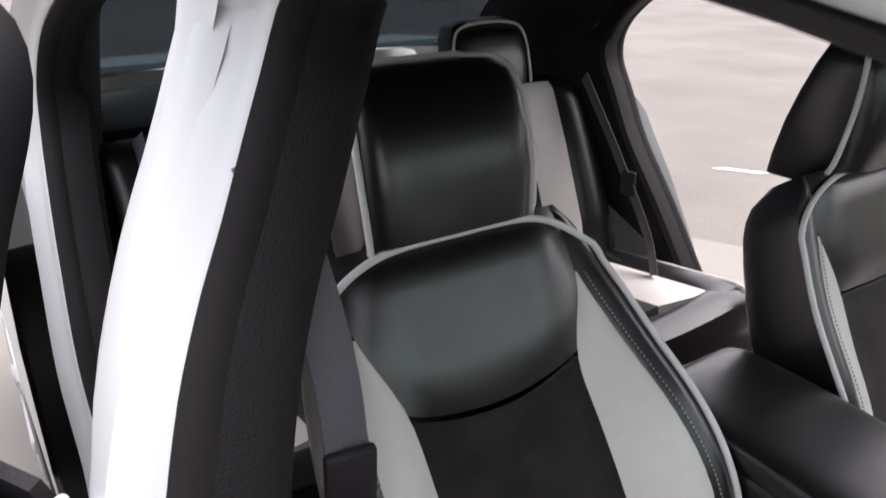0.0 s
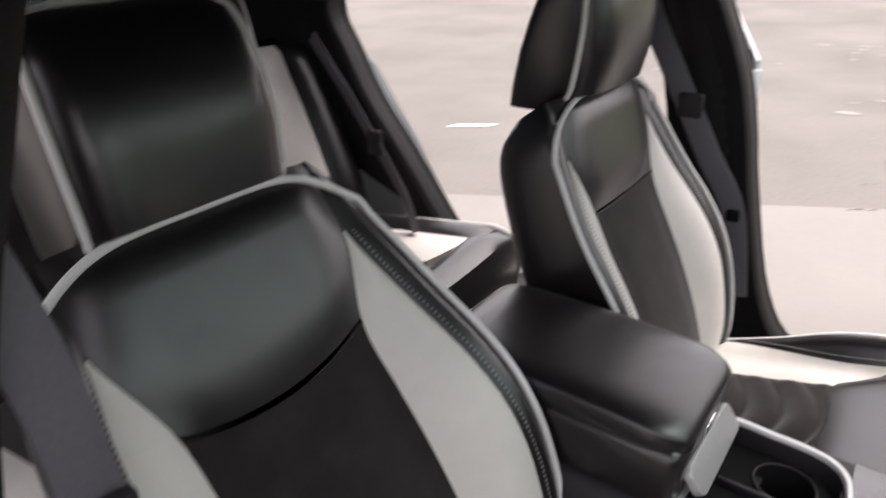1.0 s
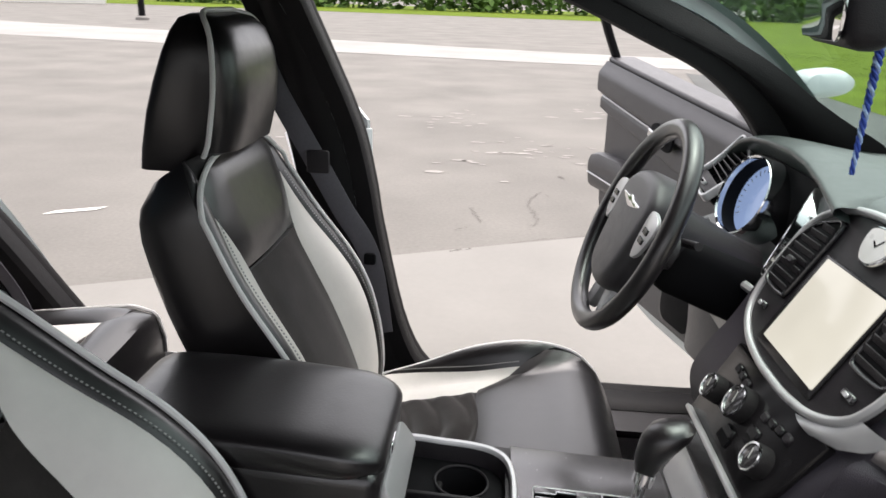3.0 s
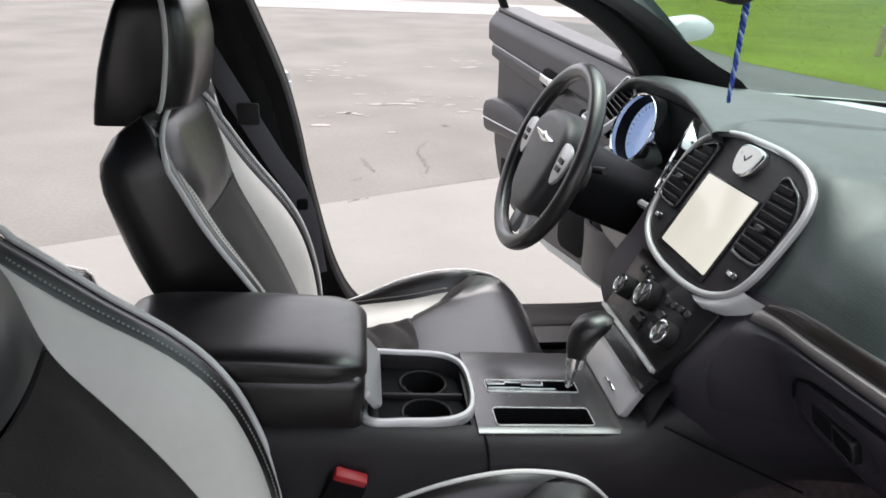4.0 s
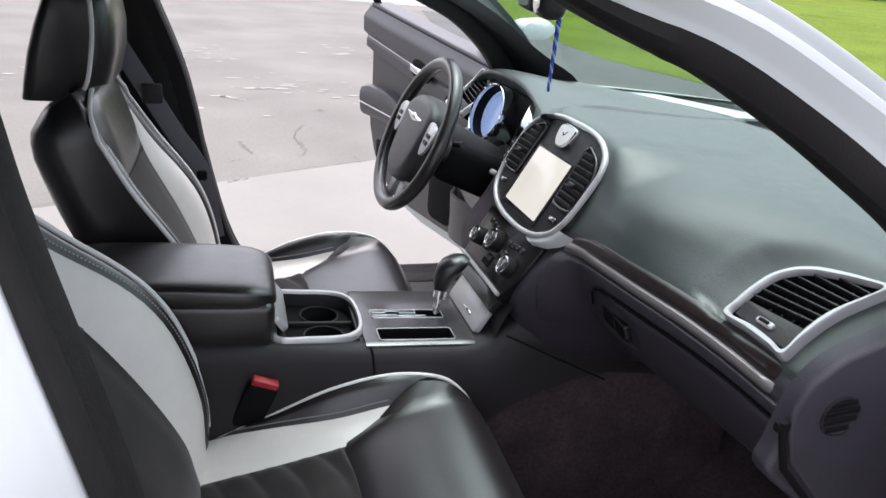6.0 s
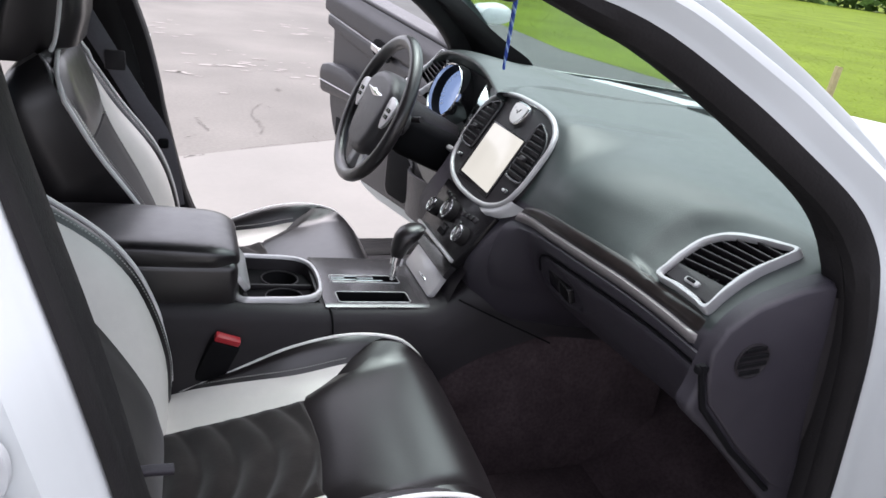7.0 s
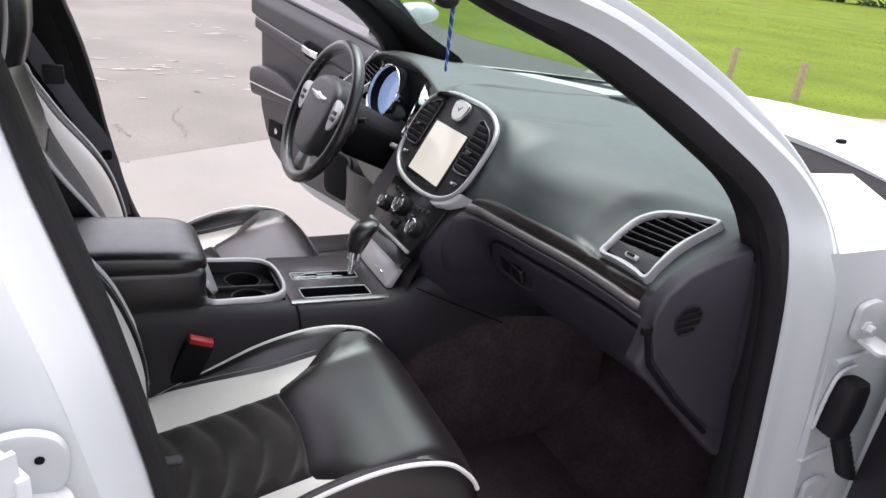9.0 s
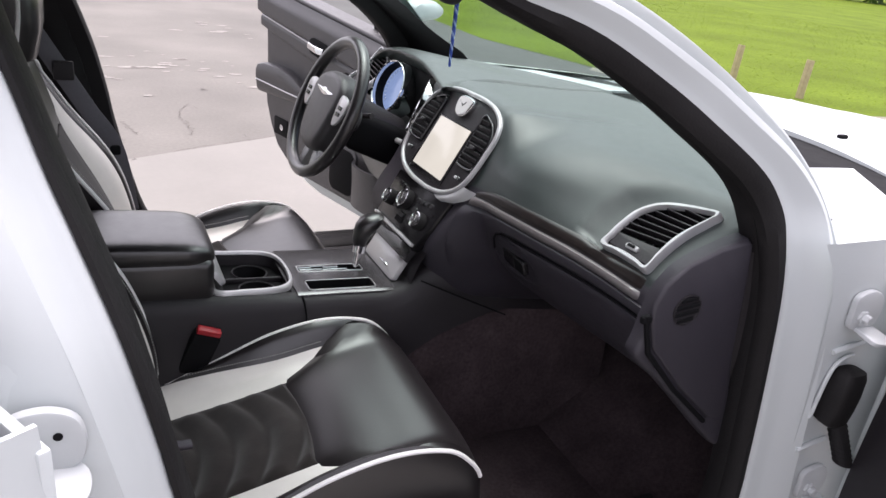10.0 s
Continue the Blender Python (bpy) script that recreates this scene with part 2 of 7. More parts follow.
def slab(outline, depth, bevel=0.0, m=None, seg=2):
    """A flat plate: outline in its own x, y plane, thickness from 0 up to depth; its upper rim is rounded."""
    n = len(outline)
    c = np.mean(np.array(outline), axis=0)

    def shrink(d):
        out = []
        for i in range(n):
            a, b = np.array(outline[i - 1]), np.array(outline[(i + 1) % n])
            t = b - a
            t = t / max(1e-9, np.linalg.norm(t))
            nrm = np.array((-t[1], t[0]))
            out.append(np.array(outline[i]) + nrm * d)
        return out
    area = sum(outline[i - 1][0] * outline[i][1] - outline[i][0] * outline[i - 1][1] for i in range(n))
    sign = 1 if area > 0 else -1
    rows = [[(p[0], p[1], 0) for p in outline]]
    if bevel:
        for k in range(seg + 1):
            a = math.pi / 2 * k / seg
            rows.append([(p[0], p[1], depth - bevel + bevel * math.sin(a)) for p in shrink(sign * bevel * (1 - math.cos(a)))])
    else:
        rows.append([(p[0], p[1], depth) for p in outline])
    bm = loft(rows, True, True)
    if m:
        bmesh.ops.transform(bm, matrix=m, verts=bm.verts)
    return bm


def hoop(outer, inner, depth, m=None):
    """A flat frame between two outlines of equal count, with a rounded face."""
    o, q = [np.array(p, float) for p in outer], [np.array(p, float) for p in inner]
    rows = [[(p[0], p[1], 0) for p in o], [(p[0], p[1], depth * 0.6) for p in o]]
    for f, h in ((0.25, 0.93), (0.5, 1.0), (0.75, 0.93)):
        rows.append([(a[0] * (1 - f) + b[0] * f, a[1] * (1 - f) + b[1] * f, depth * h) for a, b in zip(o, q)])
    rows += [[(p[0], p[1], depth * 0.6) for p in q], [(p[0], p[1], 0) for p in q]]
    bm = loft(rows, True, False, True)
    if m:
        bmesh.ops.transform(bm, matrix=m, verts=bm.verts)
    return bm


def shell(grid, thick, bm=None):
    """A grid of points given thickness along its normals."""
    G = np.array(grid, float)
    du = np.gradient(G, axis=0)
    dv = np.gradient(G, axis=1)
    nr = np.cross(du, dv)
    nr /= np.maximum(1e-9, np.linalg.norm(nr, axis=2))[:, :, None]
    B = G - nr * thick
    bm = bm or bmesh.new()
    R, C = G.shape[:2]
    top = [[bm.verts.new(tuple(G[i, j])) for j in range(C)] for i in range(R)]
    bot = [[bm.verts.new(tuple(B[i, j])) for j in range(C)] for i in range(R)]
    for i in range(R - 1):
        for j in range(C - 1):
            bm.faces.new((top[i][j], top[i + 1][j], top[i + 1][j + 1], top[i][j + 1]))
            bm.faces.new((bot[i][j], bot[i][j + 1], bot[i + 1][j + 1], bot[i + 1][j]))
    for i in range(R - 1):
        bm.faces.new((top[i][0], bot[i][0], bot[i + 1][0], top[i + 1][0]))
        bm.faces.new((top[i][-1], top[i + 1][-1], bot[i + 1][-1], bot[i][-1]))
    for j in range(C - 1):
        bm.faces.new((top[0][j], top[0][j + 1], bot[0][j + 1], bot[0][j]))
        bm.faces.new((top[-1][j], bot[-1][j], bot[-1][j + 1], top[-1][j + 1]))
    return bm


def lerp(a, b, f):
    return a + (b - a) * f


def table(keys, x):
    """Smooth value at x of (x, value) keys."""
    xs = [k[0] for k in keys]
    if x <= xs[0]:
        return keys[0][1]
    for (a, va), (b, vb) in zip(keys, keys[1:]):
        if x <= b:
            return lerp(va, vb, (x - a) / (b - a))
    return keys[-1][1]


def curve_at(pts, f):
    s = f * (len(pts) - 1)
    j = min(int(s), len(pts) - 2)
    return lerp(np.array(pts[j], float), np.array(pts[j + 1], float), s - j)


# ---- ground ----
ASPHALT = material("worn_asphalt", (0.160, 0.150, 0.136), 0.9, bump=0.7, bump_scale=120, scale=40, vary=0.26, blotch=0.18, blotch_scale=0.8)
CONCRETE = material("pale_concrete", (0.219, 0.209, 0.193), 0.88, bump=0.4, bump_scale=150, scale=30, vary=0.07, blotch=0.07, blotch_scale=1.3)
LAWN = material("lawn_soil", (0.085, 0.122, 0.014), 1.0, bump=0.6, bump_scale=60, scale=22, vary=0.42, tint=(0.115, 0.165, 0.014), blotch=0.2, blotch_scale=0.5, spec=0.1)
CRACK = material("crack_dirt", (0.115, 0.105, 0.097), 1.0, scale=30, vary=0.3)
GRAVEL = material("gravel", (0.26, 0.24, 0.21), 1.0, bump=1.0, bump_scale=40, scale=25, vary=0.4, blotch=0.2)


def flat(name, pts, z, mat, label, category):
    bm = bmesh.new()
    bm.faces.new([bm.verts.new((x, y, z)) for x, y in pts])
    return tagged(link(name, bm, mat, None, "", False), label, category, "", "structure")


flat("ground", [(-900, -900), (900, -900), (900, 900), (-900, 900)], 0.0, ASPHALT, "pale worn asphalt of a wide car park", "ground")
flat("pavement", [(-9, -1.55), (-1.6, 2.17), (-0.2, 2.85), (0.45, 3.17), (1.0, 3.43), (3.2, 4.5), (9.0, 4.45), (9.0, -9), (-9, -9)], 0.006, CONCRETE,
     "pale concrete apron under the car", "pavement")


# ---- car body ----
car = thing("car", "white four-door saloon car with all its doors standing open", "car")

FRONT = [(-0.050, -0.643, 1.405), (0.08, -0.655, 1.432), (0.28, -0.665, 1.430), (0.42, -0.67, 1.405), (0.537, -0.68, 1.368), (0.646, -0.69, 1.335), (0.758, -0.71, 1.278),
         (0.833, -0.74, 1.228), (0.905, -0.768, 1.175), (0.946, -0.783, 1.128), (0.964, -0.797, 1.08), (0.985, -0.807, 0.992), (1.003, -0.812, 0.871),
         (1.024, -0.817, 0.69), (1.032, -0.82, 0.56), (1.005, -0.82, 0.455), (0.92, -0.82, 0.425), (0.62, -0.82, 0.42), (0.32, -0.82, 0.42),
         (0.22, -0.82, 0.455), (0.15, -0.82, 0.58), (0.093, -0.826, 0.82), (0.076, -0.824, 0.924), (0.053, -0.815, 1.039), (0.028, -0.787, 1.13),
         (0.007, -0.756, 1.197), (-0.010, -0.724, 1.255), (-0.033, -0.684, 1.33)]
FORE = [(0.40, 0.026), (0.82, 0.026), (1.04, 0.020), (1.20, 0.012), (1.41, 0.004)]  # how far the centre pillar's front edge stands forward, by height


def fore(z):
    return float(np.interp(z, [k[0] for k in FORE], [k[1] for k in FORE]))


FRONT_NEAR = [(x + fore(z) if i == 0 or i >= 19 else x, y, z) for i, (x, y, z) in enumerate(FRONT)]
# the driver's side: the lining hangs lower along the roof rail and windscreen pillar
FRONT_FAR = list(FRONT)
FRONT_FAR[2:11] = [(0.28, -0.665, 1.412), (0.42, -0.67, 1.375), (0.537, -0.68, 1.330), (0.646, -0.69, 1.281), (0.748, -0.70, 1.236), (0.82, -0.72, 1.188), (0.878, -0.745, 1.137), (0.918, -0.77, 1.090), (0.947, -0.79, 1.045)]
REAR = [(-0.19, -0.655, 1.405), (-0.34, -0.658, 1.412), (-0.50, -0.665, 1.405), (-0.68, -0.685, 1.375), (-0.86, -0.705, 1.31), (-0.98, -0.72, 1.22), (-1.01, -0.73, 1.13),
        (-0.97, -0.742, 1.03), (-0.91, -0.755, 0.90), (-0.81, -0.785, 0.73), (-0.71, -0.80, 0.57), (-0.63, -0.81, 0.46), (-0.50, -0.82, 0.42),
        (-0.30, -0.82, 0.42), (-0.12, -0.82, 0.44), (-0.07, -0.82, 0.55), (-0.065, -0.82, 0.75), (-0.08, -0.815, 0.92), (-0.105, -0.795, 1.08),
        (-0.13, -0.745, 1.22), (-0.15, -0.69, 1.33)]
REAR_NEAR = [(x, y - (0.032 if 2 <= i <= 8 else 0.016 if i in (1, 9) else 0), z) for i, (x, y, z) in enumerate(REAR)]


def opening(keys, side, n=110):
    """Rings round a door opening: the seal's centre, the way out from the opening, the car's outer side."""
    P = catmull(keys, n, True)
    c = np.mean(np.array(P), axis=0)
    out = []
    for i, p in enumerate(P):
        t = P[(i + 1) % n] - P[i - 1]
        t /= np.linalg.norm(t)
        y = np.array((0, 1.0, 0)) - t * t[1]
        o = np.cross(t, y)
        o /= np.linalg.norm(o)
        if np.dot(o, p - c) < 0:
            o = -o
        out.append((p, o))
    flip = np.array((1, -side, 1.0))
    return [(p * flip, o * flip) for p, o in out], np.array((0, float(side), 0))


def door_frame(keys, side):
    """side: 1 for the car's left, -1 for its right; rows follow (out, outward) offsets."""
    O, w = opening(keys, side)

    def slim(o):
        # narrower along the roof rail and on the centre pillar
        k = 1 - 0.62 * max(0, o[2])
        inner_edge = (o[0] < 0) if keys in (FRONT_FAR, FRONT_NEAR) else (o[0] > 0)
        w_ = max(0.0, min(1.0, (abs(o[0]) - 0.30) / 0.5)) if inner_edge else 0.0
        return k * (1 - 0.50 * w_)

    def deep(o):
        up = max(0.0, min(1.0, (o[2] - 0.0) / 0.4))
        fore = max(0.0, min(1.0, o[0] / 0.3)) if keys in (FRONT_FAR, FRONT_NEAR) else 0.0
        aside = max(0.0, min(1.0, (abs(o[0]) - 0.3) / 0.4))
        return min(lerp(1.0, 0.74, aside), lerp(1.0, 0.55, max(up, fore)))

    def upper(p, o):
        """1 along the windscreen pillar and roof rail, 0 on the sill and lower pillars."""
        if keys is not FRONT_NEAR:
            return 0.0
        f = max(0.0, min(1.0, (p[2] - 0.95) / 0.15)) * max(0.0, min(1.0, (o[2] + 0.1) / 0.4))
        return f * max(0.0, min(1.0, (p[0] - 0.45) / 0.15))

    def band(profile, kind=0):
        rows = []
        for p, o in O:
            u = upper(p, o)
            if kind == 2:
                rows.append([p + o * a * lerp(slim(o), 1.0, u) * (1 + 0.5 * u) + w * b for a, b in profile])
            elif kind:
                rows.append([p + o * (a * slim(o) - 0.013 * u * min(1.0, max(0.0, (-b - 0.04) / 0.05)) * (1 if b > -0.115 else 0.6)) + w * b * deep(o) for a, b in profile])
            else:
                rows.append([p + o * a * slim(o) + w * (b * lerp(1.0, 0.35, u) if b > 0 else b) for a, b in profile])
        return loft(rows, False, False, True)
    part("door_seal", band([(-0.010, -0.034), (-0.015, -0.022), (-0.013, -0.008), (-0.004, 0.002), (0.008, 0.001), (0.012, -0.008)], 2), RUBBER, car,
         "soft black rubber seal round the door opening")
    part("frame_trim", band([(-0.010, -0.034), (-0.014, -0.05), (-0.016, -0.085), (-0.015, -0.108), (-0.004, -0.122), (0.07, -0.125)], 1), PILLAR, car, "dark interior trim of the door frame")
    part("frame_flange", band([(0.010, -0.006), (0.014, 0.0), (0.026, 0.005), (0.036, 0.0068), (0.046, 0.0118), (0.056, 0.0175), (0.067, 0.0240), (0.080, 0.031), (0.090, 0.036)]), PAINT, car,
         "glossy white painted flange of the door opening")
    outer = [p + o * 0.090 * slim(o) + w * 0.036 * lerp(1.0, 0.35, upper(p, o)) for p, o in O]
    inner = [p + o * 0.07 * slim(o) - w * 0.125 * deep(o) for p, o in O]
    return outer, inner



EDGE = {}
for side in (-1, 1):
    EDGE[side] = door_frame(FRONT_FAR if side > 0 else FRONT_NEAR, side) + door_frame(REAR if side > 0 else REAR_NEAR, side)


def stretch(ring_pts, f0, f1, n):
    """n places along a ring of points, between two shares of its length."""
    m = len(ring_pts)
    out = []
    for f in np.linspace(f0, f1, n):
        s = (f % 1.0) * m
        j = int(s)
        out.append(lerp(ring_pts[j % m], ring_pts[(j + 1) % m], s - j))
    return out


def roof_z(x, y):
    return 1.492 - 0.032 * (y / 0.69) ** 2 - 0.10 * max(0, (x - 0.0)) ** 2 - 0.05 * max(0, -x - 0.5) ** 2


grid = [[(x, y, roof_z(x, y)) for y in np.linspace(-0.725, 0.725, 15)] for x in np.linspace(-1.25, 0.50, 19)]
part("roof", shell(grid, -0.012), PAINT, car, "white roof panel")
grid = [[(x, y, roof_z(x, y) - 0.028) for y in np.linspace(-0.60, 0.60, 15)] for x in np.linspace(-1.25, 0.50, 19)]
part("headliner", shell(grid, 0.012), LINER, car, "black fabric headliner")


def screen_point(f, y):
    """The windscreen: f from its foot (0) to its head (1)."""
    foot = np.array((1.42 - 0.30 * (y / 0.72) ** 2, y, 1.055 + 0.01 * (y / 0.72) ** 2))
    k = 0.58 / 0.72
    head = np.array((0.50 - 0.04 * (y / 0.72) ** 2, y * k, roof_z(0.50, y * k) - 0.012))
    p = lerp(foot, head, f)
    p[2] += 0.34 * f * (1 - f)
    p[0] += 0.08 * f * (1 - f)
    return p


grid = [[screen_point(f, y) for y in np.linspace(-0.76, 0.76, 19)] for f in np.linspace(0, 1, 12)]
ws = part("windscreen", shell(grid, 0.005), GLASS, car, "faintly green clear windscreen")
ws.visible_shadow = False


def back_point(f, y):
    foot = np.array((-1.82 + 0.18 * (y / 0.65) ** 2, y, 1.10))
    head = np.array((-1.22 - 0.05 * (y / 0.65) ** 2, y * 0.9, roof_z(-1.22, y * 0.9) - 0.012))
    p = lerp(foot, head, f)
    p[2] += 0.06 * f * (1 - f) * 2
    return p


grid = [[back_point(f, y) for y in np.linspace(-0.66, 0.66, 15)] for f in np.linspace(0, 1, 10)]
bw = part("rear_window", shell(grid, 0.005), clear("dark_window_glass", (0.22, 0.25, 0.27)), car, "dark tinted rear window")
bw.visible_shadow = False

# pillars between the glass and the door frames, outside and in
for side in (-1, 1):
    fo, fi, ro, ri = EDGE[side]
    nF, nR = len(FRONT), len(REAR)

    def skin(a, b, bulge, n=6):
        return loft([[lerp(p, q, k) + np.array(bulge) * math.sin(math.pi * k) for k in np.linspace(0, 1, n)] for p, q in zip(a, b)])
    fs = np.linspace(1.0, -0.02, 16)
    rows = []
    for p, q in zip(stretch(fo, 3.0 / nF, 10.6 / nF, 30), [screen_point(f, 0.745 * side) + np.array((0.004, 0, 0.006)) for f in np.linspace(1.0, -0.02, 30)]):
        dip = lambda k: math.sin(math.pi * k) - 1.5 * math.exp(-((k - 0.28) / 0.07) ** 2) - 1.2 * math.exp(-((k - 0.60) / 0.08) ** 2)
        rows.append([lerp(p, q, k) + np.array((0.008, 0.012 * side, 0.012)) * dip(k) for k in np.linspace(0, 1, 24)])
    part("a_pillar", loft(rows), PAINT, car, "white windscreen pillar")
    inside = [screen_point(f, -0.700) - np.array((0.012, 0, 0.012)) for f in fs] if side < 0 else catmull([np.array(p) for p in (
        (0.54, 0.605, 1.412), (0.664, 0.64, 1.362), (0.785, 0.642, 1.300), (0.892, 0.645, 1.243), (0.98, 0.65, 1.182), (1.06, 0.655, 1.134), (1.13, 0.66, 1.098), (1.17, 0.665, 1.062))], 16)
    part("pillar_trim", skin(stretch(fi, 3.0 / nF, 10.6 / nF, 16), inside, (-0.010, -0.012 * side, -0.010)), PILLAR, car, "black windscreen pillar trim")
    gs = np.linspace(1.0, 0.0, 16)
    part("rear_quarter", skin(stretch(ro, 2.8 / nR, 8.6 / nR, 16), [back_point(f, 0.66 * side) for f in gs], (0, 0.02 * side, 0.012)), PAINT, car, "white rear roof pillar")
    part("quarter_lining", skin(stretch(ri, 2.8 / nR, 9.4 / nR, 16), [back_point(f, 0.60 * side) + np.array((0.03, 0, -0.03)) for f in gs], (0, -0.01 * side, 0)), PILLAR, car, "black rear quarter lining")
    part("centre_pillar", skin(stretch(fo, 19.0 / nF, 28.3 / nF, 26), stretch(ro, 14.2 / nR, 21.2 / nR, 26), (0, 0.006 * side, 0)), PAINT, car, "white centre pillar")
    part("pillar_cover", skin(stretch(fi, 19.0 / nF, 28.3 / nF, 26), stretch(ri, 14.2 / nR, 21.2 / nR, 26), (0, -0.012 * side, 0)), PILLAR, car, "black centre pillar cover")
    # smooth outer face of the centre pillar, proud of both flanges
    rows = []
    for z, xf, xr, y in ((0.50, 0.13, -0.065, 0.818), (0.65, 0.115, -0.06, 0.82), (0.82, 0.083, -0.062, 0.822), (0.924, 0.066, -0.075, 0.818), (1.039, 0.043, -0.096, 0.808), (1.13, 0.018, -0.110, 0.783), (1.197, -0.003, -0.122, 0.755),
                          (1.255, -0.022, -0.132, 0.724), (1.33, -0.046, -0.146, 0.685), (1.405, -0.066, -0.165, 0.645), (1.44, -0.07, -0.17, 0.622)):
        a, b = xf + (fore(z) if side < 0 else 0) - 0.028, xr + 0.018
        rows.append([(lerp(a, b, k), side * (y + 0.018 + 0.022 * math.sin(math.pi * k) ** 0.5), z) for k in np.linspace(0, 1, 9)])
    part("pillar_face", loft(rows), PAINT, car, "smooth white face of the centre pillar")
    # rocker below the sills, and the step plate
    prof = [(0.715, 0.405), (0.80, 0.41), (0.87, 0.40), (0.895, 0.36), (0.89, 0.22), (0.84, 0.17), (0.72, 0.17)]
    part("rocker", loft([[(x, y * side, z) for y, z in prof] for x in np.linspace(-0.85, 1.25, 8)], True, True), PAINT, car, "white rocker panel under the doors")
    part("sill_plate", shell([[(x, y * side, 0.415 + 0.008 * math.sin((y - 0.60) * 14)) for y in np.linspace(0.62, 0.78, 6)] for x in np.linspace(-0.75, 1.05, 10)], 0.012 * side), PLASTIC, car,
         "black plastic sill plate")
    # front wing
    rows = []
    for f in np.linspace(0, 1, 16):
        top = 1.03 - 0.10 * f - 0.06 * f * f
        yy = 0.885 + 0.045 * math.sin(math.pi * min(1, f * 1.2)) - 0.14 * f ** 4
        rows.append([(lerp(x0, 2.88, f), y * side, z) for x0, y, z in ((1.05, yy - 0.20, top + 0.04), (1.08, yy - 0.12, top + 0.03), (1.13, yy - 0.06, top + 0.01), (1.20, yy - 0.02, top - 0.04), (1.24, yy, top - 0.13), (1.27, yy + 0.01, 0.72), (1.30, yy, 0.55), (1.31, yy - 0.005, 0.42))])
    part("front_wing", loft(rows), PAINT, car, "white front wing")
    # rear wing
    rows = []
    for x in np.linspace(-0.86, -2.15, 12):
        f = (-0.86 - x) / 1.29
        yy = 0.885 + 0.03 * math.sin(math.pi * f) - 0.10 * f ** 3
        rows.append([((lerp(x0, -2.15, f), y * side, z)) for x0, y, z in ((-1.14, yy - 0.24, 1.12 - 0.06 * f), (-1.12, yy - 0.07, 1.07 - 0.05 * f), (-1.03, yy - 0.01, 0.95), (-0.90, yy, 0.75), (-0.78, yy, 0.55), (-0.70, yy - 0.01, 0.30))])
    part("rear_wing", loft(rows), PAINT, car, "white rear wing")

# bonnet, nose, boot lid, tail
rows = []
for f in np.linspace(0, 1, 16):
    rows.append([(lerp(1.85 - 0.45 * y * y, 2.85, f), y, 1.034 - 0.012 * f - 0.06 * f ** 3 - 0.022 * (y / 0.72) ** 2 + 0.010 * math.exp(-((abs(y) - 0.30) / 0.06) ** 2) * f) for y in np.linspace(-0.76, 0.76, 19)])
part("bonnet", shell(rows, 0.02), PAINT, car, "white bonnet")
rows = [[(2.85 + 0.06 * math.sin(math.pi * k), y, lerp(0.94, 0.25, k)) for y in np.linspace(-0.80, 0.80, 11)] for k in np.linspace(0, 1, 7)]
part("nose", shell(rows, 0.02), PAINT, car)
rows = [[(lerp(-1.78, -2.20, k), y, 1.09 - 0.03 * k) for y in np.linspace(-0.66, 0.66, 9)] for k in np.linspace(0, 1, 5)]
part("boot_lid", shell(rows, 0.02), PAINT, car)
rows = [[(-2.20 - 0.05 * math.sin(math.pi * k), y, lerp(1.06, 0.28, k)) for y in np.linspace(-0.79, 0.79, 9)] for k in np.linspace(0, 1, 7)]
part("tail", shell(rows, 0.02), PAINT, car)
# scuttle below the windscreen
rows = [[(1.36 - 0.30 * (y / 0.72) ** 2 * (1 - k) + 0.52 * k - 0.18 * k * (y / 0.72) ** 2, y, 1.022 - 0.012 * k) for k in np.linspace(0, 1, 5)] for y in np.linspace(-0.80, 0.80, 21)]
part("scuttle", shell(rows, 0.01), PIT, car, "black ribbed scuttle panel below the windscreen")
for side in (-1, 1):
    rows = [[(lerp(1.36 - 0.30 * (y / 0.72) ** 2, min(1.80, 1.956 - 0.703 * y), k), y * side, 1.034 + 0.006 * math.sin(math.pi * k)) for k in np.linspace(0, 1, 6)] for y in np.linspace(0.38, 0.80, 11)]
    part("cowl_corner", shell(rows, 0.006), PAINT, car, "white cowl corner beside the scuttle")
    for k in range(14):
        y = 0.30 + k * 0.034
        x0, x1 = min(1.80, 1.956 - 0.703 * y), 1.84 - 0.45 * y * y
        part("scuttle_rib", box(x1 - x0, 0.010, 0.012, ((x1 + x0) / 2, y * side, 1.012), 0.002, 1), RUBBER, car)
part("washer_jet", box(0.03, 0.018, 0.012, (1.98, -0.12, 1.036), 0.004, 2), PIT, car, "small black washer jet")
# under the cabin: floor pan, tunnel, bulkheads
part("floor_pan", box(2.9, 1.5, 0.02, (0.05, 0, 0.215)), PIT, car)
part("bulkhead", box(0.03, 1.5, 0.80, (1.42, 0, 0.62)), PIT, car)
part("rear_bulkhead", box(0.03, 1.4, 0.75, (-1.36, 0, 0.62)), PIT, car)
part("parcel_shelf", box(0.55, 1.3, 0.025, (-1.53, 0, 1.03), 0.008), LINER, car, "dark parcel shelf under the rear window")
# black sheet added between the wings to stand for the engine bay's shade
part("bay_shade_sheet", box(1.2, 1.4, 0.02, (2.05, 0, 0.55)), PIT, car)


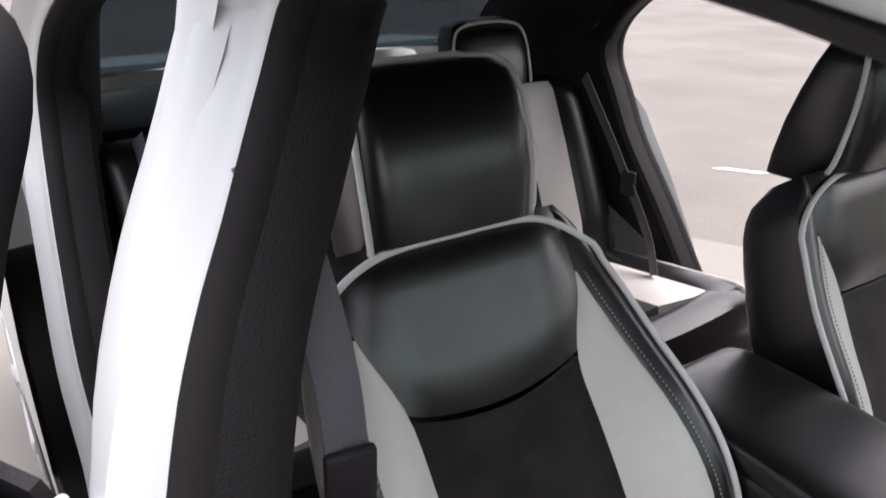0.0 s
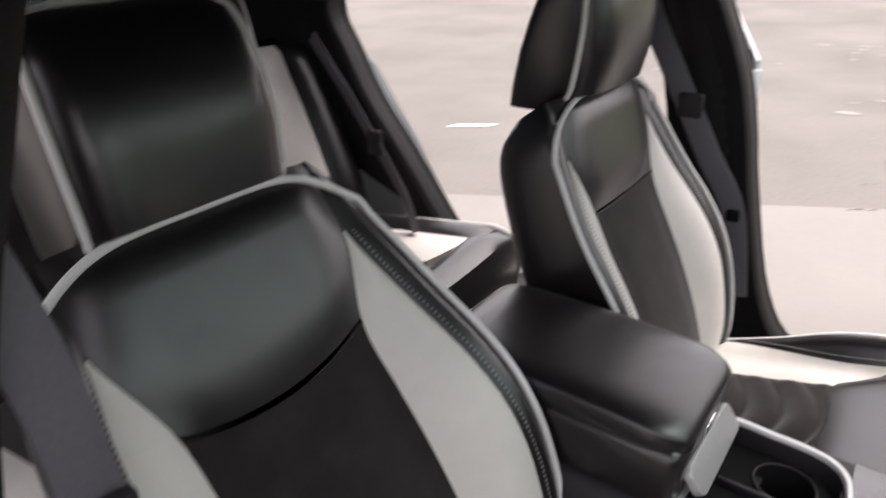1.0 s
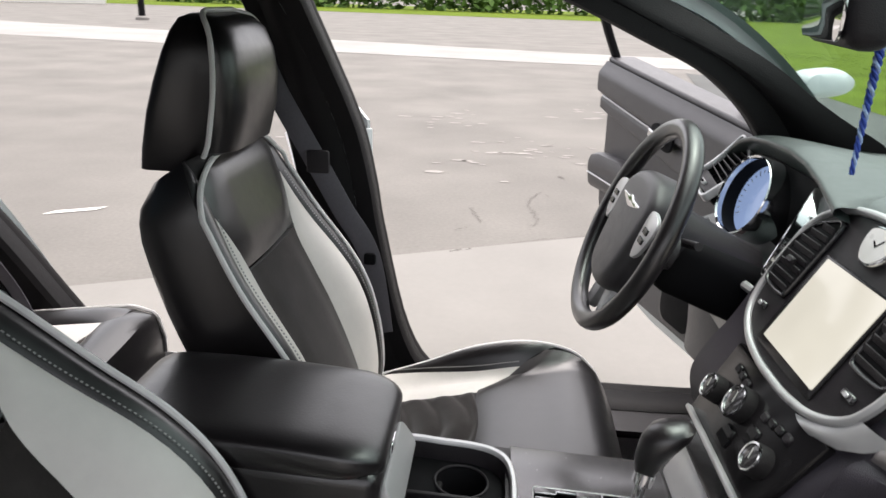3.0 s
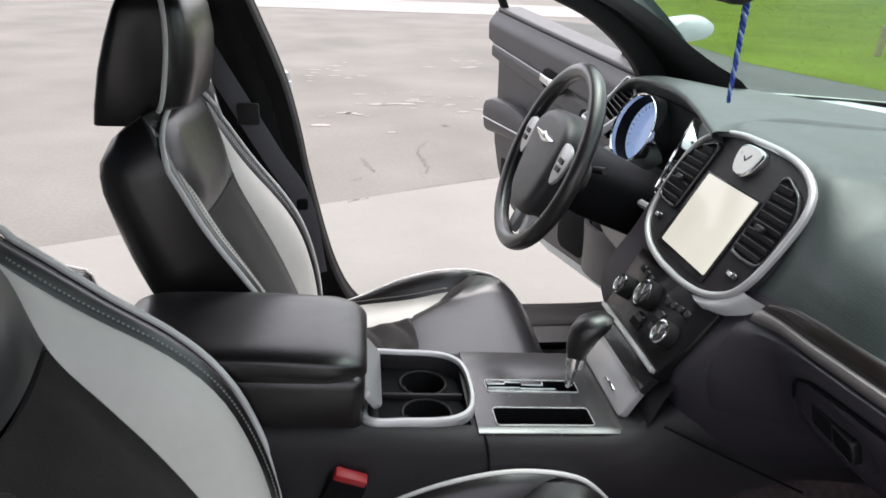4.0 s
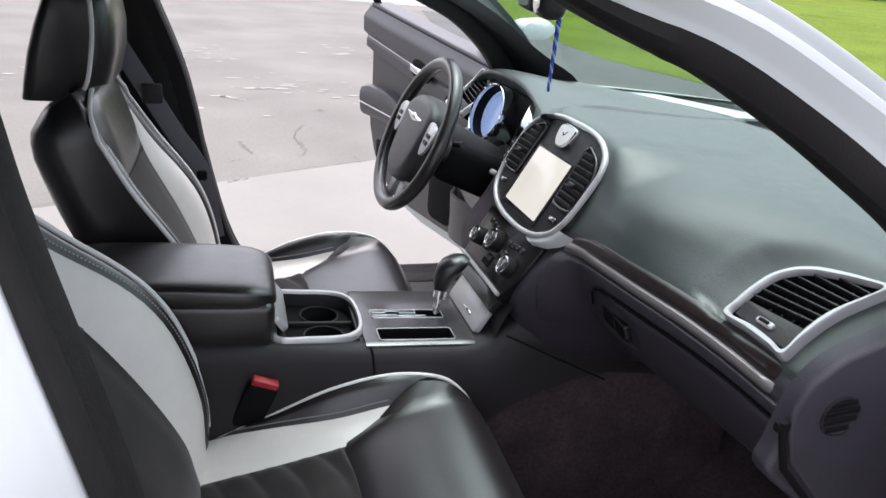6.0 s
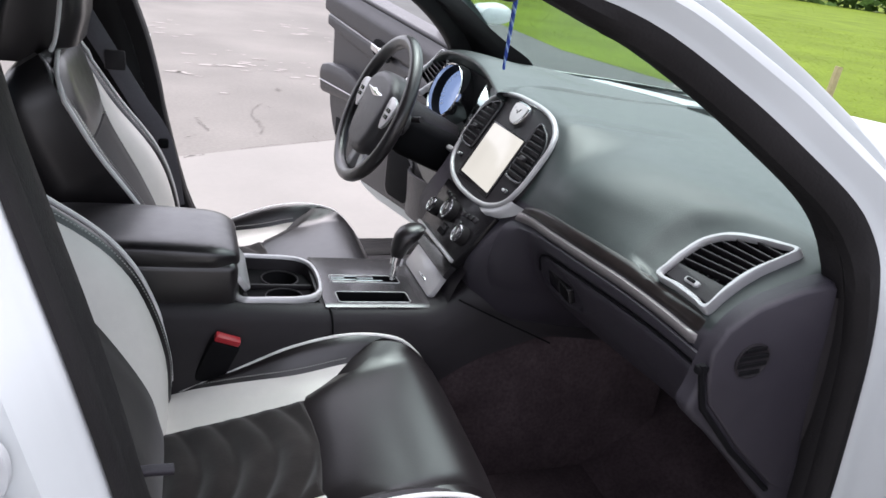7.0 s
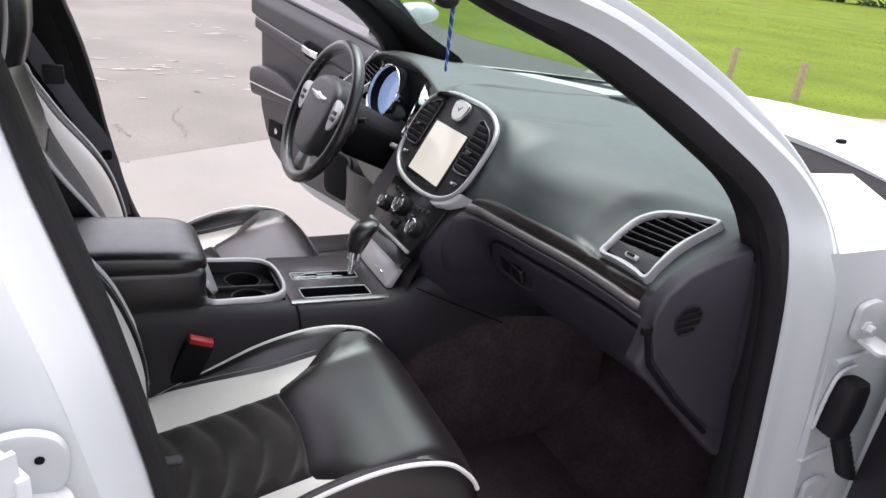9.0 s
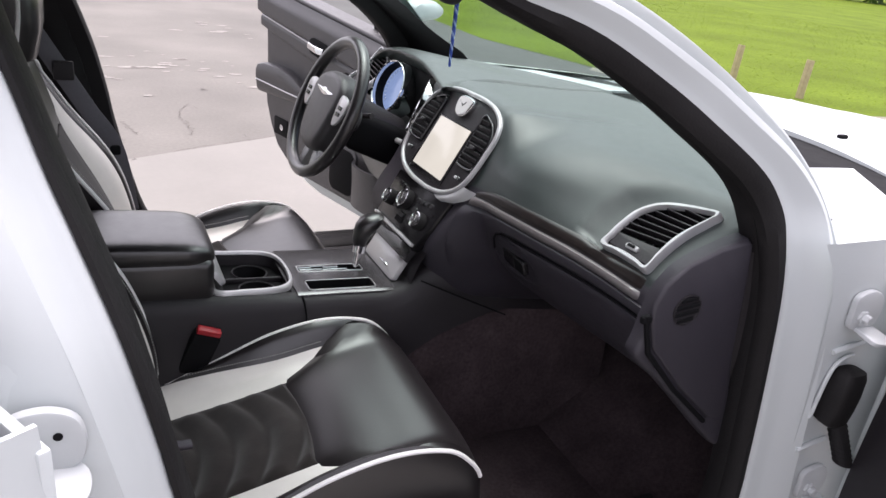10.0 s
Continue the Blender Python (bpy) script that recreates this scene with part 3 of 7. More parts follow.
def road_wheel(x, y):
    w = part("wheel", disc([(0.10, -0.10), (0.32, -0.105), (0.36, -0.08), (0.365, 0.0), (0.36, 0.08), (0.32, 0.105), (0.10, 0.10)], 32, pose(x, y, 0.365, 90, 0, 0)), RUBBER, car, "black tyre on an alloy wheel")
    rim = disc([(0.23, -0.108), (0.25, -0.112), (0.255, 0.0), (0.25, 0.112), (0.23, 0.108)], 32, pose(x, y, 0.365, 90, 0, 0))
    for k in range(7):
        s = 1 if y > 0 else -1
        box(0.05, 0.02, 0.21, (0, 0, 0.12), 0.006, 1, rim, pose(x, y + s * 0.112, 0.365, 0, 360 / 7 * k, 0))
    part("rim", rim, SATIN, w, "silver alloy rim")


for x in (1.98, -1.45):
    for y in (-0.80, 0.80):
        road_wheel(x, y)

# carpets
carpet = tagged(link("floor_carpet", shell([[(x, y, 0.262 + 0.02 * noise.noise((x * 5, y * 5, 0)) * 0.3 + max(0, (x - 1.0)) * 0.62) for y in np.linspace(-0.72, 0.72, 40)] for x in np.linspace(-1.0, 1.36, 50)], 0.02), CARPET),
                "dark charcoal cabin carpet rising to the bulkhead", "carpet", "", "structure")


# the tunnel, console and instruments stand slightly nose-down against the body
LEAN = Matrix(((0.99874, -0.01267, 0.04857, -0.0497), (0.01156, 0.99967, 0.02314, -0.0312), (-0.04884, -0.02255, 0.99855, 0.0354), (0, 0, 0, 1)))


# ---- seats ----
def soft(keys, x):
    """A smooth curve through (x, value) keys."""
    if x <= keys[0][0]:
        return keys[0][1]
    if x >= keys[-1][0]:
        return keys[-1][1]
    i = max(j for j in range(len(keys) - 1) if keys[j][0] <= x)
    (x0, y0), (x1, y1) = keys[i], keys[i + 1]

    def slope(j):
        a, b = keys[max(0, j - 1)], keys[min(len(keys) - 1, j + 1)]
        return (b[1] - a[1]) / (b[0] - a[0])
    h = x1 - x0
    t = (x - x0) / h
    return (2 * t ** 3 - 3 * t ** 2 + 1) * y0 + (t ** 3 - 2 * t ** 2 + t) * h * slope(i) + (3 * t ** 2 - 2 * t ** 3) * y1 + (t ** 3 - t ** 2) * h * slope(i + 1)


PIVOT = (0.10, 0.58)


def recline(p, a):
    """Turn a place about the seat's hinge, top rearwards, by a degrees."""
    x, y, z = p
    dx, dz = x - PIVOT[0], z - PIVOT[1]
    c, s = math.cos(radians(a)), math.sin(radians(a))
    return np.array((PIVOT[0] + dx * c - dz * s, y, PIVOT[1] + dx * s + dz * c))


CUSH = [(0.04, 0.04, 0.515), (0.12, 0.12, 0.537), (0.24, 0.24, 0.562), (0.36, 0.36, 0.590), (0.46, 0.46, 0.612), (0.55, 0.55, 0.622), (0.60, 0.597, 0.612),
        (0.65, 0.632, 0.575), (0.72, 0.645, 0.50), (0.80, 0.640, 0.42)]
RISE = [(0.04, 0.0), (0.12, 0.004), (0.24, 0.024), (0.35, 0.046), (0.46, 0.044), (0.56, 0.022), (0.62, 0.004), (0.80, 0.0)]


def seat_surface(s, d):
    x = soft([(k[0], k[1]) for k in CUSH], s)
    z = soft([(k[0], k[2]) for k in CUSH], s)
    e = max(0.0, min(1.0, (abs(d) - 0.165) / 0.055))
    e = e * e * (3 - 2 * e)
    fall = max(0.0, abs(d) - 0.222)
    z += soft(RISE, s) * e - fall * 1.3 - 0.012 * (1 - e) * (1 if s < 0.5 else max(0, 1 - (s - 0.5) / 0.1))
    x -= 0.10 * max(0, abs(d) - 0.12) ** 1.0 * max(0, (s - 0.52)) * 4
    return np.array((x, d, z))


def normals(G):
    du, dv = np.gradient(G, axis=0), np.gradient(G, axis=1)
    nr = np.cross(du, dv)
    return nr / np.maximum(1e-9, np.linalg.norm(nr, axis=2))[:, :, None]


def puffed(point, lo, hi, s0, s1, nu=10, nv=16, puff=0.006, out=(0, 0, 1), edge=0.35, folds=None, ang=0.0, yc=0.0, thick=0.02):
    """A padded panel: between border curves lo(s), hi(s) from s0 to s1, swelling between its seams."""
    G = np.zeros((nv, nu, 3))
    for j in range(nv):
        f = j / (nv - 1)
        for i in range(nu):
            g = i / (nu - 1)
            a, b = (s0(g) if callable(s0) else s0), (s1(g) if callable(s1) else s1)
            s = lerp(a, b, f)
            G[j, i] = point(s, lerp(lo(s), hi(s), g))
    nr = normals(G)
    sg = np.sign(np.mean(nr @ np.array(out, float))) or 1
    nr *= sg
    for j in range(nv):
        for i in range(nu):
            f, g = j / (nv - 1), i / (nu - 1)
            w = min(1, min(f, 1 - f) * (nv - 1) / 3.0) ** 0.6 * min(1, min(g, 1 - g) * (nu - 1) / 3.0) ** 0.6
            h = puff * w - 0.002 * (1 - w)
            if folds:
                h += folds(f, g) * w
            G[j, i] += nr[j, i] * h
    if ang:
        for j in range(nv):
            for i in range(nu):
                G[j, i] = recline(G[j, i], ang)
    G[:, :, 1] += yc
    return shell(G, thick * sg)


def stitches(path, parent, n, label="pale thread stitching"):
    """A row of short stitches along a path."""
    P = catmull(path, n * 2)
    bm = bmesh.new()
    for i in range(0, n * 2 - 1, 2):
        sweep([P[i], P[i + 1]], ring(0.0011, 4), (0.3, 0.2, 0.9), False, True, None, bm)
    part("stitching", bm, THREAD, parent, label)


BACK = [(0.50, 0.125, 0.50), (0.56, 0.112, 0.56), (0.62, 0.097, 0.62), (0.70, 0.055, 0.70), (0.79, -0.005, 0.79), (0.86, -0.058, 0.86), (0.934, -0.108, 0.934),
        (1.02, -0.155, 1.02), (1.085, -0.190, 1.085), (1.115, -0.212, 1.108)]
WING = [(0.50, 0.0), (0.62, 0.03), (0.70, 0.052), (0.77, 0.066), (0.84, 0.062), (0.92, 0.035), (1.00, 0.008), (1.06, -0.012), (1.115, -0.02)]
HALF = [(0.50, 0.215), (0.60, 0.23), (0.72, 0.245), (0.84, 0.245), (0.94, 0.232), (1.02, 0.215), (1.07, 0.20), (1.115, 0.172)]


def back_at(s, d, wing=1.0):
    """The backrest's front, reclined 30 degrees as the passenger's stands; wing: how far its sides stand forward."""
    x = soft([(k[0], k[1]) for k in BACK], s)
    z = soft([(k[0], k[2]) for k in BACK], s)
    e = max(0.0, min(1.0, (abs(d) - 0.10) / 0.115))
    e = e * e * (3 - 2 * e)
    w = soft(WING, s) * e * wing
    return np.array((x + w * 0.80, d, z + w * 0.55))


def half(s):
    return soft(HALF, s)


def stitch_line(s):
    return soft([(0.50, 0.195), (0.62, 0.205), (0.75, 0.212), (0.86, 0.203), (0.95, 0.186), (1.026, 0.168), (1.115, 0.160)], s)


def white_in(s):
    return soft([(0.50, 0.112), (0.70, 0.118), (0.85, 0.124), (0.932, 0.128), (1.026, 0.166), (1.115, 0.170)], s)


def make_seat(yc, ang, shift, head_at, head_turn, label, name, wing=1.0, slide=(0, 0)):
    """A front seat about the plane y = yc; ang: degrees by which its back leans further than the passenger's."""
    st = thing(name, label, "car seat", "front seats")
    kw = dict(yc=yc)

    def cushion_point(s, d):
        return seat_surface(s, d) + np.array((slide[0], 0, slide[1]))
    # cushion panels
    ds = lambda s: soft([(0.04, 0.223), (0.13, 0.221), (0.22, 0.203), (0.34, 0.186), (0.47, 0.184)], s)
    seam = lambda d: table([(0.0, 0.372), (0.06, 0.368), (0.115, 0.36), (0.135, 0.366), (0.186, 0.455), (0.225, 0.55)], abs(d))
    inn = lambda s: 0.125 + 0.01 * max(0, 0.3 - s)

    def folds(f, g):
        q = (f * 5.2 - 0.55 * math.sin(g * math.pi)) % 1.0
        return 0.003 * math.cos(2 * math.pi * (q - 0.0)) - 0.005 * math.exp(-((q - 0.5) / 0.16) ** 2)
    cush = part("cushion", puffed(cushion_point, lambda s: -inn(s), inn, 0.05, lambda g: seam((g - 0.5) * 0.25), 44, 130, 0.006, folds=folds, **kw), SUEDE, st, "pleated black suede seat centre")
    for k in (-1, 1):
        lo, hi = (lambda s: k * inn(s)), (lambda s: k * ds(s))
        part("side_panel", puffed(cushion_point, lo, hi, 0.05, lambda g: seam(lerp(0.125, 0.185, g)), 8, 22, 0.004, **kw), GREY, cush, "light grey leather side panel")
        lo2, hi2 = (lambda s: k * ds(s)), (lambda s: k * 0.226)
        part("bolster", puffed(cushion_point, lo2, hi2, 0.15, lambda g: seam(lerp(0.185, 0.225, g)), 6, 20, 0.004, **kw), BLACK, cush)
        stitches([cushion_point(s, k * (ds(s) + 0.004)) + np.array((0, yc, 0.004)) for s in np.linspace(0.17, 0.45, 9)], cush, 60)
    part("front_panel", puffed(cushion_point, lambda s: -0.226, lambda s: 0.226, lambda g: seam(lerp(-0.226, 0.226, g)), 0.80, 26, 26, 0.007, **kw), BLACK, cush, "plain black leather front of the cushion")
    for k in (-1, 1):
        edge = [cushion_point(s, k * 0.228) + np.array((0, yc, 0.004)) for s in np.linspace(0.06, 0.655, 40)]
        part("piping", tube(edge, 0.0042, 8), PIPE, cush, "pale leather piping")
        rows = []
        for s in np.linspace(0.04, 0.80, 30):
            p = cushion_point(s, k * 0.226)
            lowz = max(0.40, p[2] - 0.16) if s < 0.66 else 0.40
            rows.append([(p[0], yc + p[1], p[2]), (p[0] * 1.0, yc + k * 0.240, lerp(p[2], lowz, 0.3)), (p[0] * 0.995, yc + k * 0.240, lerp(p[2], lowz, 0.7)), (p[0] * 0.98, yc + k * 0.232, lowz)])
        part("skirt", loft(rows), BLACK, cush, "black leather side skirt")
    # base on the floor
    part("seat_base", box(0.44, 0.40, 0.16, (0.30, yc, 0.36), 0.03), PIT, st, "black seat base and runners")
    for k in (-1, 1):
        part("runner", box(0.56, 0.04, 0.05, (0.28, yc + k * 0.18, 0.29), 0.01), PIT, st)

    # backrest; its own lean and place
    def bp(s, d):
        return recline(recline(back_at(s, d, wing), ang) + np.array((shift[0], 0, shift[1])), -ang)
    kb = dict(yc=yc, ang=ang, out=(0.8, 0, 0.5))
    dip = lambda g: (0.004 if ang else 0.020) * math.sin(math.pi * max(0.0, min(1.0, g))) ** 0.7  # the seam under the shoulder panel sags
    back = part("backrest", puffed(bp, lambda s: -white_in(s), white_in, 0.52, lambda g: 0.93 - dip(g), 16, 24, 0.005, **kb), SUEDE, st, "black suede centre of the backrest")
    part("shoulder_panel", puffed(bp, lambda s: -white_in(s), white_in, lambda g: 0.936 - dip(g), 1.113, 20, 14, 0.010, **kb), BLACK, back, "black leather shoulder panel")
    for k in (-1, 1):
        part("side_panel", puffed(bp, lambda s: k * white_in(s), lambda s: k * stitch_line(s), 0.52, 1.024, 8, 26, 0.004, **kb), GREY, back, "light grey leather side panel")
        part("bolster", puffed(bp, lambda s: k * stitch_line(s), lambda s: k * half(s), 0.52, 1.113, 7, 30, 0.006, **kb), BLACK, back)
        mid = [recline(bp(s, k * (stitch_line(s) + 0.005)), ang) + np.array((0.004, yc, 0.004)) for s in np.linspace(0.56, 1.02, 12)]
        stitches(mid, back, 90)
    across = []
    for d in np.linspace(-1, 1, 41):
        r = abs(d)
        s_ = 1.045 + 0.056 * (1 - r ** 5)
        across.append(recline(bp(s_, d * half(s_)), ang) + np.array((0.006, yc, 0.006)))
    side_of = lambda k: [recline(bp(s, k * half(s)), ang) + np.array((0.002, yc + 0.002 * k, 0.003)) for s in np.linspace(0.56, 1.03, 30)]
    part("piping", tube(catmull(side_of(-1) + across + side_of(1)[::-1], 160), 0.0048, 8), PIPE, back, "pale leather piping round the backrest")
    # back shell
    rows = []
    for s in np.linspace(0.50, 1.113, 22):
        h = half(s)
        depth = table([(0.50, 0.13), (0.70, 0.15), (0.85, 0.155), (0.95, 0.148), (1.03, 0.138), (1.075, 0.122), (1.10, 0.098), (1.113, 0.070)], s) + (0.012 if ang else 0.0)
        drop = table([(0.50, 0.35), (0.95, 0.38), (1.05, 0.55), (1.113, 0.85)], s)
        row = []
        for a in np.linspace(0, math.pi, 17):
            d = h * math.copysign(abs(math.cos(a)) ** 0.45, math.cos(a)) if abs(math.cos(a)) > 1e-9 else 0.0
            base = bp(s, h)
            cen = bp(s, 0)
            k = math.sin(a) ** 0.5
            x, z = lerp(base[0], cen[0] - depth * 0.85, k), lerp(base[2], cen[2] - depth * drop, k)
            row.append(recline((x, d, z), ang) + np.array((0, yc, 0)))
        rows.append(row)
    rows.append([np.mean(np.array(rows[-1]), axis=0) * 0.65 + np.array(p) * 0.35 + np.array((0, 0, 0.008)) for p in rows[-1]])
    rows.append([np.mean(np.array(rows[-2]), axis=0) + np.array((0, 0, 0.01)) for p in rows[-1]])
    part("back_shell", loft(rows), BLACK, back, "black leather back of the seat")

    # headrest, drawn as the driver's stands, then turned about its lower edge and set on the back
    ct, st_ = math.cos(radians(head_turn)), math.sin(radians(head_turn))

    def hp(x, d, z):
        dx, dz = x + 0.093, z - 1.107
        return np.array((head_at[0] + dx * ct - dz * st_, yc + d, head_at[1] + dx * st_ + dz * ct))

    LEVELS = [(1.062, -0.20, -0.125, 0.085), (1.066, -0.222, -0.095, 0.112), (1.10, -0.215, -0.054, 0.122), (1.16, -0.200, -0.039, 0.126), (1.21, -0.183, -0.036, 0.126),
              (1.255, -0.165, -0.042, 0.123), (1.287, -0.149, -0.055, 0.117), (1.305, -0.138, -0.075, 0.102), (1.312, -0.126, -0.097, 0.07)]

    def head_point(z, xb, xf, h, a, grow=0.0):
        ca, sa = math.cos(a), math.sin(a)
        d = (h + grow) * math.copysign(abs(sa) ** 0.36, sa)
        x = lerp((xb + xf) / 2, xf + grow if ca > 0 else xb, abs(ca) ** (0.55 if ca > 0 else 0.30))
        return hp(x, d, z + (0.030 if ca > 0 and z < 1.07 else 0) * ca + grow * 0.5)
    hr = part("headrest", loft([[head_point(*lv, a) for a in np.linspace(0, 2 * math.pi, 36, endpoint=False)] for lv in LEVELS], True, True), BLACK, st,
              "black leather headrest edged with pale piping")
    fine = catmull(LEVELS, 30)
    turn_at = 1.30 if ang else 1.12
    left = [head_point(*lv, turn_at, 0.002) for lv in fine[4:]]
    right = [head_point(*lv, -turn_at, 0.002) for lv in fine[4:]]
    over = [lerp(left[-1], right[-1], k) + np.array((0, 0, 0.003)) for k in np.linspace(0.1, 0.9, 8)]
    part("piping", tube(left + over + right[::-1], 0.0045, 8), PIPE, hr, "pale leather piping")
    for k in (-1, 1):
        part("post", tube([hp(-0.16, 0.05 * k, 1.03), hp(-0.165, 0.05 * k, 1.10)], 0.007, 10), CHROME, hr)
    return st


make_seat(-0.39, 0.0, (0, 0), (-0.213, 1.108), 18.6, "reclined black and light grey leather passenger seat with pale piping", "passenger_seat")
make_seat(0.368, -10.5, (0.006, -0.055), (-0.093, 1.107), 0.0, "black and light grey leather driver seat with pale piping, upright", "driver_seat", 0.7, (-0.014, -0.014))


lv = thing("seat_lever", "small grey plastic lever at the passenger seat's side", "lever")
part("lever", sweep(catmull([(0.06, -0.634, 0.755), (0.10, -0.634, 0.762), (0.145, -0.630, 0.758)], 12), rrect(0.016, 0.010, 0.004, 3), (0, 0, 1)), PANEL, lv)
part("pivot", disc([(0.012, 0), (0.012, 0.012), (0.008, 0.016)], 16, pose(0.06, -0.640, 0.752, 90, 0, 0)), PLASTIC, lv)

# ---- rear bench ----
bench = thing("rear_bench", "black and light grey leather rear bench seat", "car seat")


def bench_cushion(s, d):
    """s: 0 at the rear to 1 at the front edge and down."""
    x = table([(0, -1.02), (0.70, -0.50), (0.82, -0.44), (0.92, -0.425), (1.0, -0.43)], s)
    z = table([(0, 0.53), (0.45, 0.575), (0.70, 0.60), (0.82, 0.585), (0.92, 0.52), (1.0, 0.42)], s)
    e = abs(abs(d) - 0.34) / 0.30
    return np.array((x, d, z + 0.022 * min(1, e) ** 2 - 0.30 * max(0, abs(d) - 0.66)))


def bench_back(s, d):
    x = table([(0, -0.93), (0.3, -0.97), (0.7, -1.06), (0.94, -1.13), (1.0, -1.16)], s)
    z = table([(0, 0.52), (0.3, 0.68), (0.7, 0.90), (0.94, 1.05), (1.0, 1.06)], s)
    e = abs(abs(d) - 0.34) / 0.30
    return np.array((x + 0.04 * min(1, e) ** 2, d, z))


for k in (-1, 1):
    lo, hi = 0.05, 0.68
    part("cushion_centre", puffed(bench_cushion, lambda s: k * 0.20, lambda s: k * 0.46, 0.0, 0.62, 10, 16, 0.008), SUEDE, bench, "black suede bench centre")
    part("cushion_panel", puffed(bench_cushion, lambda s: k * 0.46, lambda s: k * 0.60, 0.0, lambda g: 0.62 + 0.06 * g, 8, 16, 0.006), GREY, bench, "light grey leather bench panel")
    part("cushion_panel", puffed(bench_cushion, lambda s: k * 0.09, lambda s: k * 0.20, 0.0, lambda g: 0.68 - 0.06 * g, 8, 16, 0.006), GREY, bench, "light grey leather bench panel")
    part("cushion_bolster", puffed(bench_cushion, lambda s: k * 0.60, lambda s: k * 0.69, 0.0, 0.72, 8, 20, 0.010), BLACK, bench)
    part("cushion_front", puffed(bench_cushion, lambda s: k * 0.004, lambda s: k * 0.69, lambda g: 0.66 if g < 0.9 else 0.72, 1.0, 16, 14, 0.012), BLACK, bench)
    part("cushion_middle", puffed(bench_cushion, lambda s: k * 0.002, lambda s: k * 0.09, 0.0, 0.68, 6, 14, 0.006), BLACK, bench)
    part("piping", tube([bench_cushion(s, k * 0.69) + np.array((0, 0, 0.004)) for s in np.linspace(0.1, 0.95, 24)], 0.0045, 6), PIPE, bench, "pale leather piping")
    part("back_centre", puffed(bench_back, lambda s: k * 0.20, lambda s: k * 0.44, 0.0, 0.72, 10, 14, 0.008, (1, 0, 0.4)), SUEDE, bench)
    part("back_panel", puffed(bench_back, lambda s: k * 0.44, lambda s: k * 0.56, 0.0, 0.98, 8, 18, 0.008, (1, 0, 0.4)), GREY, bench, "light grey leather bench panel")
    part("back_panel", puffed(bench_back, lambda s: k * 0.08, lambda s: k * 0.20, 0.0, 0.98, 8, 18, 0.008, (1, 0, 0.4)), GREY, bench, "light grey leather bench panel")
    part("back_shoulder", puffed(bench_back, lambda s: k * 0.20, lambda s: k * 0.44, 0.725, 0.98, 10, 10, 0.010, (1, 0, 0.4)), BLACK, bench)
    part("back_bolster", puffed(bench_back, lambda s: k * 0.56, lambda s: k * 0.66, 0.0, 0.98, 8, 18, 0.012, (1, 0, 0.4)), BLACK, bench)
    part("back_middle", puffed(bench_back, lambda s: k * 0.002, lambda s: k * 0.08, 0.0, 0.98, 6, 12, 0.006, (1, 0, 0.4)), BLACK, bench)
    # headrest
    rows = []
    for z, dx, h in ((1.06, 0.03, 0.09), (1.07, 0.05, 0.118), (1.12, 0.055, 0.125), (1.19, 0.05, 0.122), (1.225, 0.04, 0.108), (1.24, 0.02, 0.07)):
        rows.append([(-1.13 - 0.25 * (z - 1.06) + dx * math.copysign(abs(math.cos(a)) ** 0.4, math.cos(a)), k * 0.34 + h * math.copysign(abs(math.sin(a)) ** 0.4, math.sin(a)), z) for a in np.linspace(0, 2 * math.pi, 28, endpoint=False)])
    hr = part("headrest", loft(rows, True, True), BLACK, bench, "black leather rear headrest")
    arc = [(-1.135 - 0.25 * (z - 1.06) + 0.05, k * 0.34 + d, z) for d, z in ((-0.122, 1.07), (-0.124, 1.13), (-0.118, 1.19), (-0.09, 1.225), (0.0, 1.235), (0.09, 1.225), (0.118, 1.19), (0.124, 1.13), (0.122, 1.07))]
    part("piping", tube(catmull(arc, 30), 0.004, 6), PIPE, hr, "pale leather piping")
part("bench_body", box(0.45, 1.30, 0.26, (-0.78, 0, 0.38), 0.03), PIT, bench)
part("back_board", box(0.03, 1.32, 0.60, (-1.2, 0, 0.76), 0.01, 1, None, None), PIT, bench)

# ---- dashboard ----
dash = thing("dashboard", "dark vinyl dashboard with satin silver vents and a dark wood strip", "dashboard")


